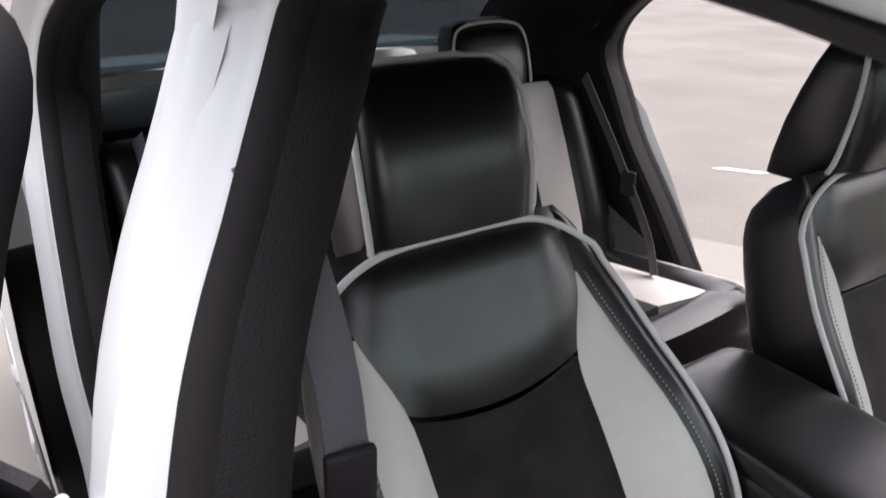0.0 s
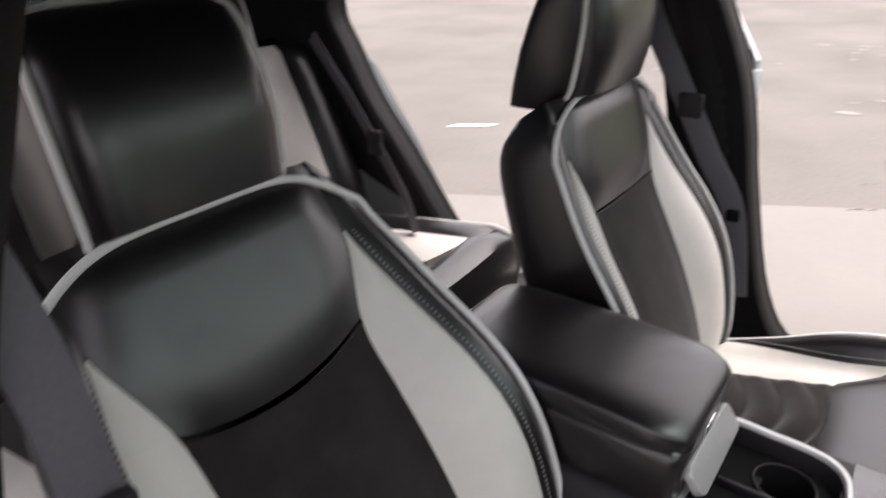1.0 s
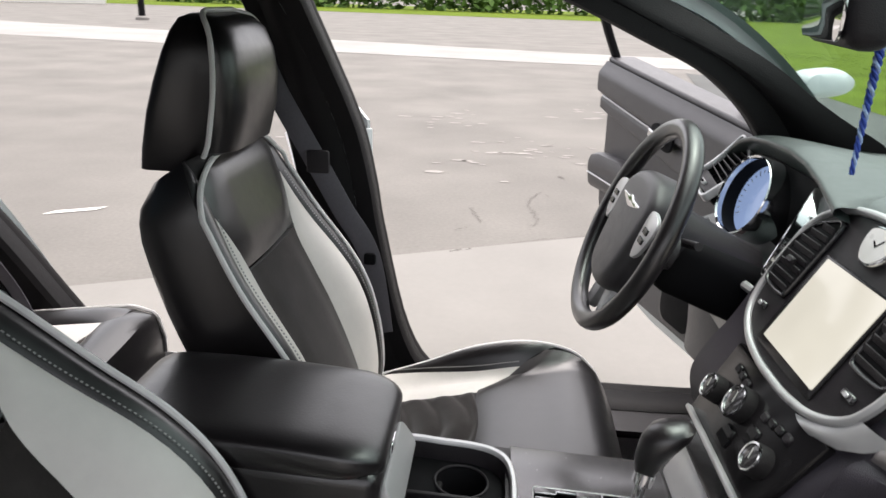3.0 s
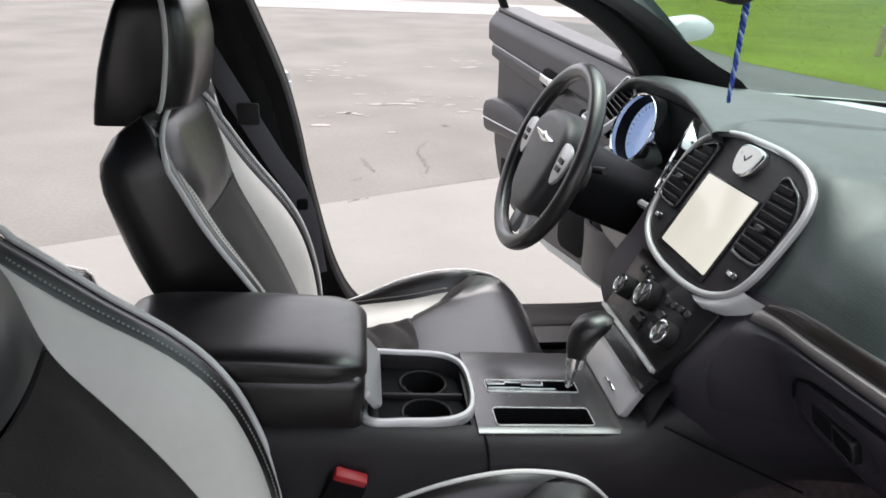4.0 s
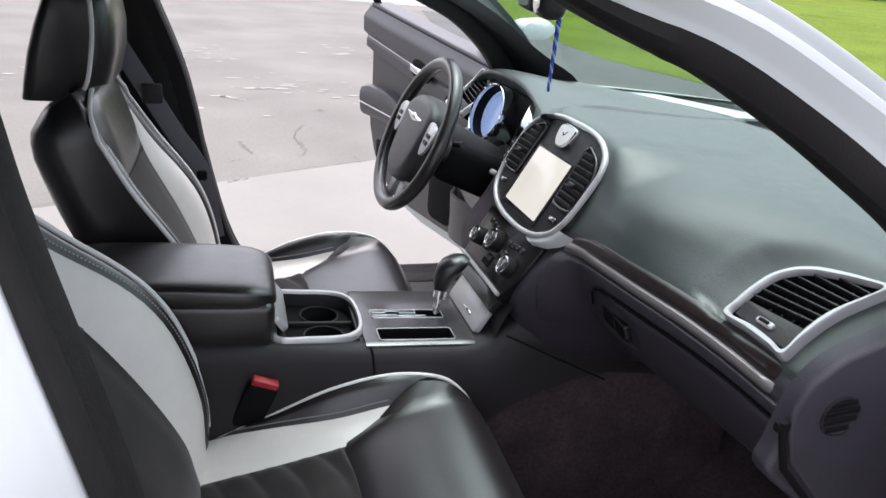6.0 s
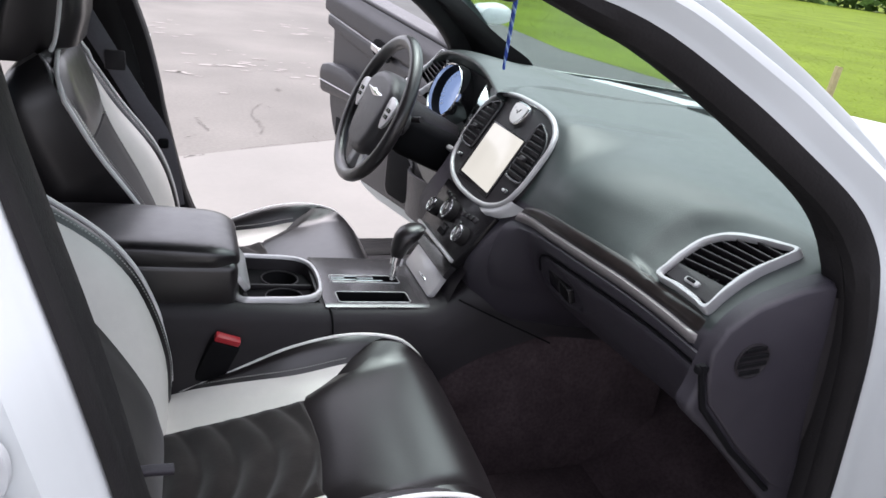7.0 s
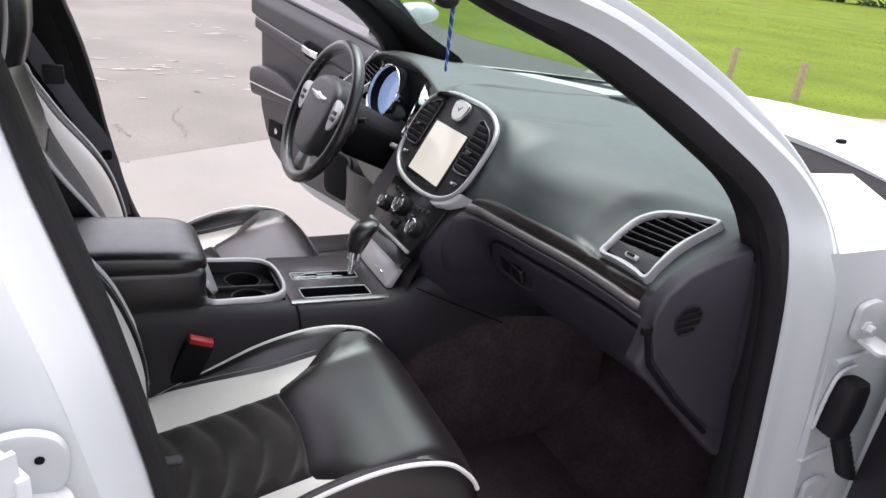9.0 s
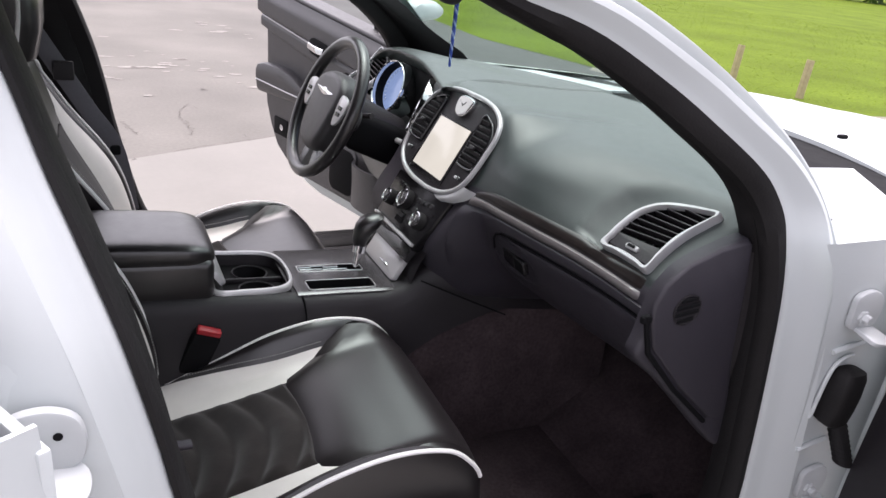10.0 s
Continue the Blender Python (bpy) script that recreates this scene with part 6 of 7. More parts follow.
# ---- doors ----
def make_door(name, label, side, hinge, angle, length, rear):
    """Built shut in its own frame: x from the hinge to the rear (0 to length), y outwards, z up; then swung."""
    d = thing(name, label, "car door", "open doors")
    turn = Matrix.Translation(hinge) @ Matrix.Rotation(radians(angle) * -side, 4, "Z") @ Matrix(((-1, 0, 0, 0), (0, side, 0, 0), (0, 0, 1, 0), (0, 0, 0, 1)))

    def put(bm):
        bmesh.ops.transform(bm, matrix=turn, verts=bm.verts)
        return bm
    L = length
    low = lambda x: 0.285 + 0.30 * (x / L) ** 3.5
    # outer skin
    grid = [[(x, 0.075 + 0.02 * math.sin(math.pi * (z - 0.25) / 0.85) - 0.03 * max(0, z - 0.95), z) for z in np.linspace(low(x) - 0.015, 1.06, 14)] for x in np.linspace(0.0, L, 12)]
    part("outer_skin", put(shell(grid, 0.006)), PAINT, d, "white painted door skin")
    # inner panel, in waves as the trim runs
    def panel_y(x, z):
        f = x / L
        y = -0.02 - 0.02 * math.sin(math.pi * min(1, max(0, (z - 0.30) / 0.75)))
        y -= 0.030 * math.exp(-((z - (0.97 - 0.05 * f)) / 0.05) ** 2)
        return y
    grid = [[(x, panel_y(x, z), z) for z in np.linspace(low(x) + 0.03, 1.05, 30)] for x in np.linspace(0.02, L - 0.01, 30)]
    part("inner_panel", put(shell(grid, 0.012)), PLASTIC, d, "dark grey moulded door trim")
    for x in (0.0, L - 0.006):
        z0 = low(x)
        part("door_edge", put(box(0.012, 0.115, 1.04 - z0, (x, 0.03, (1.04 + z0) / 2), 0.004)), PAINT, d)
    part("door_edge", put(sweep([(x, 0.03, low(x)) for x in np.linspace(0, L, 24)], rrect(0.115, 0.012, 0.004, 2), (0, 0, 1))), PAINT, d)
    part("door_cap", put(box(L - (0.12 if rear else 0), 0.10, 0.02, (L / 2 + (0.06 if rear else 0), 0.02, 1.058), 0.008)), PLASTIC, d, "dark window ledge")
    part("trim_line", put(tube([(x, panel_y(x, 0.99 - 0.09 * (x / L) ** 2) - 0.004, 0.99 - 0.09 * (x / L) ** 2) for x in np.linspace(0.15, L - 0.02, 16)], 0.006, 8)), SATIN, d, "thin silver trim line")
    # armrest
    rows = []
    for x in np.linspace(0.28, L - 0.015, 14):
        f = (x - 0.28) / (L - 0.295)
        out = 0.030 + 0.045 * f ** 0.7
        z = 0.80 + 0.075 * f
        rows.append([(x, -0.03 - out * a, z + b) for a, b in ((0, 0.025), (0.7, 0.022), (1.0, 0.005), (1.0, -0.03), (0.75, -0.06), (0, -0.09))])
    a = part("armrest", put(loft(rows, True, True)), PANEL, d, "padded slate grey armrest")
    part("armrest_line", put(tube([(x, -0.032 - (0.030 + 0.045 * ((x - 0.28) / (L - 0.295)) ** 0.7) * 1.01, 0.795 + 0.075 * (x - 0.28) / (L - 0.295)) for x in np.linspace(0.30, L - 0.02, 14)], 0.004, 6)), SATIN, a)
    part("pull_handle", put(box(0.10, 0.02, 0.035, (0.36, -0.055, 0.93), 0.008)), SATIN, d, "satin silver inside door handle")
    part("handle_recess", put(box(0.14, 0.012, 0.055, (0.36, -0.046, 0.93), 0.006)), PIT, d)
    # map pocket and speaker
    part("map_pocket", put(shell([[(x, -0.050 - 0.04 * math.sin(math.pi * (x - 0.12) / 0.56) * (1 - k), 0.37 + 0.19 * (1 - k)) for k in np.linspace(0, 1, 6)] for x in np.linspace(0.12, 0.68, 14)], 0.01)), PANEL, d, "door pocket")
    part("speaker", put(disc([(0.085, 0), (0.085, 0.010), (0.078, 0.014), (0.0, 0.016)], 28, pose(0.20, -0.045, 0.52, 90, 0, 0))), PIT, d, "round black speaker grille")
    # window frame
    if not rear:
        arch = [(0.10, 0.04, 1.06), (0.28, 0.00, 1.19), (0.48, -0.06, 1.31), (0.66, -0.12, 1.385), (0.84, -0.15, 1.405), (L - 0.05, -0.145, 1.38), (L - 0.015, -0.06, 1.22), (L - 0.005, 0.03, 1.06)]
    else:
        arch = [(0.075, 0.02, 1.06), (0.09, -0.06, 1.22), (0.12, -0.13, 1.37), (0.4, -0.15, 1.39), (0.62, -0.12, 1.35), (0.76, -0.05, 1.22), (0.80, 0.03, 1.06)]
    part("window_frame", put(sweep(catmull(arch, 50), rrect(0.045, 0.03, 0.008, 2), (0, 1, 0))), PIT, d, "black window frame")
    if not rear:
        m = part("wing_mirror", put(disc([(0.02, 0), (0.075, 0.03), (0.085, 0.07), (0.07, 0.11), (0.03, 0.13)], 24, pose(0.30, 0.198, 1.15, 0, -90, 0) @ Matrix.Diagonal((0.52, 1.15, 0.75, 1)))), PAINT, d, "white wing mirror cap")
        part("mirror_arm", put(box(0.06, 0.14, 0.04, (0.25, 0.11, 1.09), 0.012)), PIT, m)
        part("mirror_pane", put(disc([(0.066, 0), (0.066, 0.004)], 24, pose(0.302, 0.198, 1.15, 0, 90, 0) @ Matrix.Diagonal((0.52, 1.15, 0.75, 1)))), MIRROR, m, "mirror glass")
    part("door_lock", put(disc([(0.008, 0), (0.008, 0.004)], 12, pose(L - 0.10, -0.045, 0.60, 90, 0, 0))), CHROME, d)
    return d


def driver_door():
    """The driver's door with its moulded trim; x from the hinge, y outwards, z up, then swung open."""
    d = thing("front_door", "open white driver door with dark grey moulded trim and armrest", "car door", "open doors")
    turn = Matrix.Translation((1.03, 0.85, 0)) @ Matrix.Rotation(radians(-73), 4, "Z") @ Matrix(((-1, 0, 0, 0), (0, 1, 0, 0), (0, 0, 1, 0), (0, 0, 0, 1)))

    def put(bm):
        bmesh.ops.transform(bm, matrix=turn, verts=bm.verts)
        return bm

    def end(z):
        return table([(0.41, 0.60), (0.44, 0.70), (0.467, 0.765), (0.50, 0.835), (0.57, 0.893), (0.65, 0.935), (0.75, 0.953), (0.90, 0.960), (1.18, 0.985)], z)
    ledge = lambda x: 1.060 + 0.118 * (x - 0.1)
    step = lambda v: max(0.0, min(1.0, v)) ** 2 * (3 - 2 * max(0.0, min(1.0, v)))

    def panel_y(x, z):
        line, crease = 0.911 + 0.146 * x, 0.811 + 0.187 * x
        y = -0.018 - 0.012 * step((0.78 - z) / 0.03)
        y -= 0.030 * step((z - crease) / 0.014) - 0.008 * math.exp(-((z - line + 0.004) / 0.006) ** 2)
        y -= 0.014 * step((z - line) / 0.016) - 0.030 * step((z - ledge(x) + 0.045) / 0.05)
        return y
    grid = [[(u * end(lerp(0.41, ledge(0.6), v)), 0.075 + 0.02 * math.sin(math.pi * v), lerp(0.40, ledge(u * 0.95), v)) for v in np.linspace(0, 1, 16)] for u in np.linspace(0, 1, 14)]
    part("outer_skin", put(shell(grid, 0.006)), PAINT, d, "white painted door skin")
    grid = []
    for u in np.linspace(0.0, 1, 40):
        row = []
        for v in np.linspace(0, 1, 90):
            z = lerp(0.43, 1.08, v)
            x = u * (end(z) - 0.008)
            z = lerp(0.43, ledge(x), v)
            row.append((x, panel_y(x, z), z))
        grid.append(row)
    part("inner_panel", put(shell(grid, 0.012)), DOORTRIM, d, "dark grey moulded door trim")
    rim = [(0.0, 0.41)] + [(x, 0.412) for x in np.linspace(0.1, 0.55, 6)] + [(end(z), z) for z in np.linspace(0.425, 1.14, 26)]
    part("door_edge", put(sweep([(x, 0.03, z) for x, z in rim], rrect(0.105, 0.012, 0.004, 2), (0, 1, 0))), PAINT, d, "white painted door edge")
    part("hinge_edge", put(box(0.012, 0.105, 0.64, (0.0, 0.03, 0.73), 0.004)), PAINT, d)
    part("door_cap", put(sweep([(x, 0.022, ledge(x) + 0.004) for x in np.linspace(0.0, 0.965, 20)], rrect(0.020, 0.098, 0.008, 3), (0, 1, 0))), DOORTRIM, d, "dark window ledge")
    part("trim_line", put(tube([(x, panel_y(x, 0.907 + 0.146 * x) - 0.002, 0.905 + 0.146 * x) for x in np.linspace(0.44, 0.955, 22)], 0.0035, 8)), SATIN, d, "thin silver trim line")
    # armrest: a padded shelf, its rear end standing proud
    rows = []
    for x in np.linspace(0.26, 0.955, 30):
        f = (x - 0.26) / 0.695
        out = table([(0.26, 0.012), (0.50, 0.020), (0.62, 0.045), (0.70, 0.050), (0.955, 0.056)], x)
        top = table([(0.26, 0.775), (0.50, 0.782), (0.60, 0.800), (0.68, 0.838), (0.76, 0.856), (0.90, 0.856), (0.955, 0.842)], x)
        low = table([(0.26, 0.730), (0.60, 0.735), (0.955, 0.722)], x)
        h = top - low
        rows.append([(x, -0.016 - out * a, low + h * b) for a, b in ((0, 0.96), (0.55, 1.0), (0.86, 0.95), (1.0, 0.80), (1.02, 0.55), (0.96, 0.46), (0.97, 0.40), (0.90, 0.12), (0.7, 0.0), (0, -0.02))])
    a = part("armrest", put(loft(rows, True, True)), DOORTRIM, d, "padded slate grey armrest")
    part("armrest_line", put(tube([(x, -0.018 - 0.985 * table([(0.26, 0.012), (0.50, 0.020), (0.62, 0.045), (0.70, 0.050), (0.955, 0.056)], x), table([(0.26, 0.752), (0.60, 0.765), (0.955, 0.776)], x)) for x in np.linspace(0.45, 0.953, 24)], 0.003, 6)), SATIN, a, "thin silver line along the armrest")
    part("switch_plate", put(box(0.16, 0.030, 0.012, (0.58, -0.036, 0.800), 0.004, 2)), GLOSS, a, "gloss black window switches")
    # door handle in its oval recess
    part("handle_recess", put(slab(rrect(0.135, 0.062, 0.028, 6), 0.008, 0.002, Matrix.Translation((0.47, -0.062, 0.985)) @ Matrix(((1, 0, 0, 0), (0, 0, -1, 0), (0, 1, 0, 0), (0, 0, 0, 1))) @ pose(0, 0, 0, 0, 0, 8))), PIT, d, "dark oval handle recess")
    part("pull_handle", put(sweep(catmull([(0.43, -0.072, 0.978), (0.47, -0.082, 0.985), (0.525, -0.076, 0.992)], 12), rrect(0.012, 0.026, 0.005, 3), (0, 0, 1))), CHROME, d, "chrome inside door handle")
    part("tweeter", put(disc([(0.030, 0), (0.030, 0.006), (0.024, 0.009), (0.0, 0.009)], 24, pose(0.30, -0.040, 0.905, 90, 0, 0))), PIT, d, "small round tweeter grille")
    # lock plate, speaker, pocket
    lock = part("lock_plate", put(slab(rrect(0.110, 0.076, 0.006), 0.004, 0.001, Matrix.Translation((0.80, -0.030, 0.595)) @ Matrix(((1, 0, 0, 0), (0, 0, -1, 0), (0, 1, 0, 0), (0, 0, 0, 1))))), PIT, d, "black plate with a round lock button")
    part("lock_button", put(disc([(0.013, 0), (0.013, 0.005), (0.009, 0.006), (0.008, 0.003), (0.0, 0.003)], 20, pose(0.785, -0.034, 0.595, 90, 0, 0))), CHROME, lock, "small chrome ring")
    sp = part("speaker", put(slab(rrect(0.190, 0.205, 0.045, 6), 0.012, 0.005, Matrix.Translation((0.315, -0.026, 0.545)) @ Matrix(((1, 0, 0, 0), (0, 0, -1, 0), (0, 1, 0, 0), (0, 0, 0, 1))))), DOORTRIM, d, "rounded speaker housing")
    part("speaker_grille", put(slab(rrect(0.165, 0.180, 0.038, 6), 0.004, 0.001, Matrix.Translation((0.315, -0.036, 0.545)) @ Matrix(((1, 0, 0, 0), (0, 0, -1, 0), (0, 1, 0, 0), (0, 0, 0, 1))))), PIT, sp, "black speaker grille")
    part("map_pocket", put(shell([[(x, -0.040 - 0.045 * math.sin(math.pi * min(1, max(0, (x - 0.0) / 0.22))) ** 0.6 * (1 - 0.6 * k), 0.615 - 0.175 * k) for k in np.linspace(0, 1, 6)] for x in np.linspace(0.0, 0.22, 10)], 0.010)), DOORTRIM, d, "door pocket")
    # window frame: thin, with the pane wound down
    arch = [(0.10, 0.02, 1.06), (0.28, -0.01, 1.20), (0.48, -0.06, 1.32), (0.66, -0.10, 1.40), (0.84, -0.12, 1.43), (0.93, -0.11, 1.40), (0.955, -0.05, 1.27), (0.965, 0.01, 1.15)]
    part("window_frame", put(sweep(catmull(arch, 50), rrect(0.034, 0.024, 0.007, 2), (0, 1, 0))), PIT, d, "black window frame")
    m = part("wing_mirror", put(disc([(0.02, 0), (0.075, 0.03), (0.085, 0.07), (0.07, 0.11), (0.03, 0.13)], 24, pose(0.287, 0.241, 1.17, 0, -90, 0) @ Matrix.Diagonal((0.46, 1.0, 0.75, 1)))), PAINT, d, "white wing mirror cap")
    part("mirror_arm", put(box(0.06, 0.16, 0.04, (0.25, 0.12, 1.11), 0.012)), PIT, m)
    part("mirror_pane", put(disc([(0.066, 0), (0.066, 0.004)], 24, pose(0.289, 0.241, 1.17, 0, 90, 0) @ Matrix.Diagonal((0.46, 1.0, 0.75, 1)))), MIRROR, m, "mirror glass")
    return d


driver_door()
make_door("front_door", "open white passenger door seen at its hinged edge", -1, (1.215, -0.905, 0), 66, 1.14, False)
make_door("rear_door", "open white rear door", 1, (-0.03, 0.87, 0), 72, 0.92, True)
make_door("rear_door", "open white rear door hinged on the centre pillar", -1, (-0.035, -0.885, 0), 30, 0.92, True)

# ---- mirror and hanging braid ----
rm = thing("rear_view_mirror", "black rear-view mirror on the windscreen", "mirror")
MM = Matrix.Translation((0.748, 0.03, 1.345)) @ pose(0, 0, 0, 0, 0, -12)
part("housing", box(0.05, 0.25, 0.075, (0, 0, 0), 0.02, 4, None, MM), PLASTIC, rm, "black mirror housing")
part("mirror_pane", slab(rrect(0.235, 0.06, 0.02), 0.003, 0.001, MM @ Matrix(((0, 0, -1, -0.0255), (-1, 0, 0, 0), (0, 1, 0, 0), (0, 0, 0, 1)))), MIRROR, rm, "mirror glass")
part("stem", tube([(0.785, 0.03, 1.35), (0.81, 0.03, 1.39), (0.83, 0.03, 1.41)], 0.012, 10), PLASTIC, rm)
br = thing("hanging_braid", "blue and pale blue braided cord hanging from the mirror", "ornament")
p0, p1 = np.array((0.765, -0.022, 1.325)), np.array((0.752, -0.046, 1.178))
for j, mat in enumerate((BLUE, PALEBLUE, BLUE)):
    pts = []
    for i in range(60):
        f = i / 59
        a = f * 38 + j * 2.09
        pts.append(lerp(p0, p1, f) + np.array((math.cos(a), math.sin(a), 0)) * 0.0032 * (1 - 0.5 * f))
    part("strand", tube(pts, 0.0028, 6, False, lambda f: 1 - 0.45 * f), mat, br, "twisted cord strand")

# ---- seat belts ----
def belt(name, label, pts, width, up, buckle=None):
    b = thing(name, label, "seat belt")
    part("webbing", sweep(catmull(pts, 30), rrect(width, 0.0025, 0.001, 2), up), WEB, b, "ribbed dark webbing")
    return b


b = belt("seat_belt", "dark seat belt hanging beside the passenger seat", [(-0.02, -0.690, 1.29), (0.0, -0.672, 1.22), (0.015, -0.660, 1.14), (0.028, -0.657, 1.07), (0.034, -0.660, 0.98), (0.030, -0.668, 0.85), (0.02, -0.675, 0.60)], 0.042, (1.0, 0.12, 0.15))
part("tongue", box(0.046, 0.012, 0.07, (0, 0, 0), 0.004, 2, None, pose(0.036, -0.658, 1.015, 8, 0, 82)), PLASTIC, b, "black belt tongue")
part("tongue_plate", box(0.026, 0.004, 0.04, (0, 0, 0), 0.002, 1, None, pose(0.040, -0.655, 0.962, 8, 0, 82)), PLASTIC, b)
b = belt("seat_belt", "dark seat belt hanging beside the driver seat", [(-0.14, 0.655, 1.24), (-0.11, 0.655, 1.16), (-0.03, 0.66, 1.01), (0.03, 0.66, 0.90), (0.09, 0.665, 0.79), (0.12, 0.67, 0.60)], 0.047, (0.2, -1, 0.1))
part("guide", box(0.05, 0.016, 0.035, (-0.14, 0.662, 1.235), 0.007), PLASTIC, b, "black shoulder guide")
part("tongue", box(0.05, 0.014, 0.05, (-0.02, 0.652, 1.005), 0.005), PLASTIC, b, "black belt tongue")
part("end_cap", box(0.028, 0.014, 0.028, (0.090, 0.664, 0.785), 0.006), PIT, b, "black belt end")
b = belt("seat_belt", "dark rear seat belt against the roof pillar", [(-1.02, 0.60, 1.08), (-0.88, 0.60, 0.90), (-0.74, 0.60, 0.70), (-0.68, 0.58, 0.60)], 0.047, (0.3, 1, 0.2))
part("tongue", box(0.05, 0.012, 0.07, (-0.82, 0.598, 0.82), 0.006), PLASTIC, b, "black belt tongue")
b = belt("seat_belt", "dark rear seat belt against the roof pillar", [(-1.02, -0.60, 1.08), (-0.88, -0.60, 0.90), (-0.74, -0.60, 0.70), (-0.68, -0.58, 0.60)], 0.047, (0.3, -1, 0.2))

# ---- hinge pillar details, passenger's side ----
def hinge(z, x, y, name, group, bare=False):
    h = thing(name, "white painted steel door hinge with a bolt", "hinge", group)
    front = Matrix.Translation((x, y, z)) @ Matrix(((1, 0, 0, 0), (0, 0, -1, 0), (0, 1, 0, 0), (0, 0, 0, 1)))
    plate = catmull([(-0.032, 0.026), (0.0, 0.034), (0.026, 0.022), (0.033, -0.006), (0.024, -0.030), (-0.004, -0.034), (-0.030, -0.028), (-0.034, 0.0)], 40, True)
    part("plate", slab([tuple(p) for p in plate], 0.010, 0.004, front), STEEL, h)
    part("leaf", slab([tuple(p * 0.8) for p in plate], 0.007, 0.003, Matrix.Translation((x + 0.008, y - 0.022, z - 0.040)) @ pose(0, 0, 0, 12, 8, 0)), STEEL, h)
    if bare:
        part("bolt_hole", disc([(0.0042, 0), (0.0042, 0.0012)], 16, front @ pose(0.010, 0.006, 0.0098)), PIT, h, "dark bolt hole")
    part("bolt", disc([(0.012, 0), (0.012, 0.004), (0.008, 0.005), (0.008, 0.012), (0.006, 0.014)], 6, front @ pose(-0.012, -0.010, 0.010)), STEEL, h, "hexagonal bolt")
    return h


hinge(0.972, 1.135, -0.850, "door_hinge", "front door hinges")
hinge(0.62, 1.17, -0.850, "door_hinge", "front door hinges")
hinge(0.980, 0.000, -0.862, "door_hinge", "rear door hinges", True)
wb = thing("wiring_boot", "black ribbed rubber wiring boot between pillar and door", "cable boot")
rows = []
for z, hx, hy, dx in ((0.868, 0.012, 0.010, 0.008), (0.864, 0.022, 0.017, 0.007), (0.852, 0.027, 0.021, 0.005), (0.825, 0.028, 0.023, 0.003), (0.795, 0.027, 0.023, 0.0), (0.772, 0.026, 0.021, -0.002), (0.764, 0.020, 0.017, 0.002)):
    rows.append([(1.134 + dx + hx * math.copysign(abs(math.cos(a)) ** 0.6, math.cos(a)), -0.866 + hy * math.copysign(abs(math.sin(a)) ** 0.6, math.sin(a)), z) for a in np.linspace(0, 2 * math.pi, 24, endpoint=False)])
part("boot", loft(rows, True, True), RUBBER, wb, "moulded rubber cap")
part("boot_lip", tube(catmull([(1.10, -0.852, 0.770), (1.103, -0.853, 0.83), (1.112, -0.853, 0.868), (1.130, -0.853, 0.882), (1.152, -0.852, 0.884)], 20), 0.0035, 8), PAINT, car, "pressed lip round the wiring boot")
rows = []
for i in range(26):
    f = i / 25
    r = 0.015 + 0.003 * math.sin(i * 2.1)
    c = lerp(np.array((1.142, -0.872, 0.768)), np.array((1.172, -0.890, 0.69)), f)
    rows.append([c + np.array((r * math.cos(a), r * math.sin(a), 0)) for a in np.linspace(0, 2 * math.pi, 14, endpoint=False)])
part("bellows", loft(rows, True, True), RUBBER, wb, "ribbed rubber bellows")
rows = []
for z, x0 in ((0.40, 1.12), (0.60, 1.105), (0.80, 1.085), (0.92, 1.07), (1.0, 1.055), (1.05, 1.03), (1.09, 1.0)):
    rows.append([(lerp(x0, 1.36, k), -0.846 - 0.002 * min(1, k / 0.08) - 0.006 * max(0, (k - 0.6) / 0.4), z) for k in (0, 0.03, 0.08, 0.2, 0.4, 0.6, 0.8, 1)])
part("hinge_pillar", loft(rows), PAINT, car, "white painted hinge pillar")
for z, dz in ((0.895, 0.010), (0.70, 0.012)):
    part("pillar_rib", tube(catmull([(1.10, -0.850, z), (1.13, -0.852, z + dz * 0.7), (1.165, -0.852, z + dz)], 10), 0.005, 8), PAINT, car, "pressed rib of the hinge pillar")

# floor mat with letters too far worn to read
mat = thing("floor_mat", "dark carpet floor mat with a pale corner mark", "floor mat")
part("mat", box(0.50, 0.42, 0.012, (0.86, -0.42, 0.285), 0.005), CARPET, mat, "dark carpet mat")
for i in range(3):
    part("mark", box(0.014, 0.05, 0.002, (0.70 + i * 0.022, -0.52, 0.292), 0.0006, 1), MATTEXT, mat, "pale worn bar")

# ---- surroundings ----
GRASS = material("grass_blades", (0.16, 0.225, 0.022), 0.9, scale=8, vary=0.36, tint=(0.14, 0.20, 0.02), blotch=0.15, blotch_scale=0.4, spec=0.1)
LEAF = material("hedge_leaf", (0.045, 0.10, 0.018), 0.8, scale=2, vary=0.5, tint=(0.10, 0.19, 0.03))
TIMBER = material("weathered_timber", (0.40, 0.34, 0.20), 0.9, bump=0.6, bump_scale=80, scale=20, vary=0.3)
PALEROAD = material("pale_road", (0.29, 0.28, 0.265), 0.9, scale=12, vary=0.1, blotch=0.12, blotch_scale=0.6)
WALLWHITE = material("white_house_paint", (0.70, 0.69, 0.65), 0.7, scale=6, vary=0.06)
flat("lawn", [(9.5, 4.1), (8.1, 4.25), (6.9, 5.3), (6.2, 6.8), (5.6, 9.0), (5.7, 13.5), (12, 40), (14, 64), (-60, 72), (-60, 140), (150, 140), (150, -5), (30, 2.5)], 0.012, LAWN, "bright mown lawn beyond the car park", "lawn")
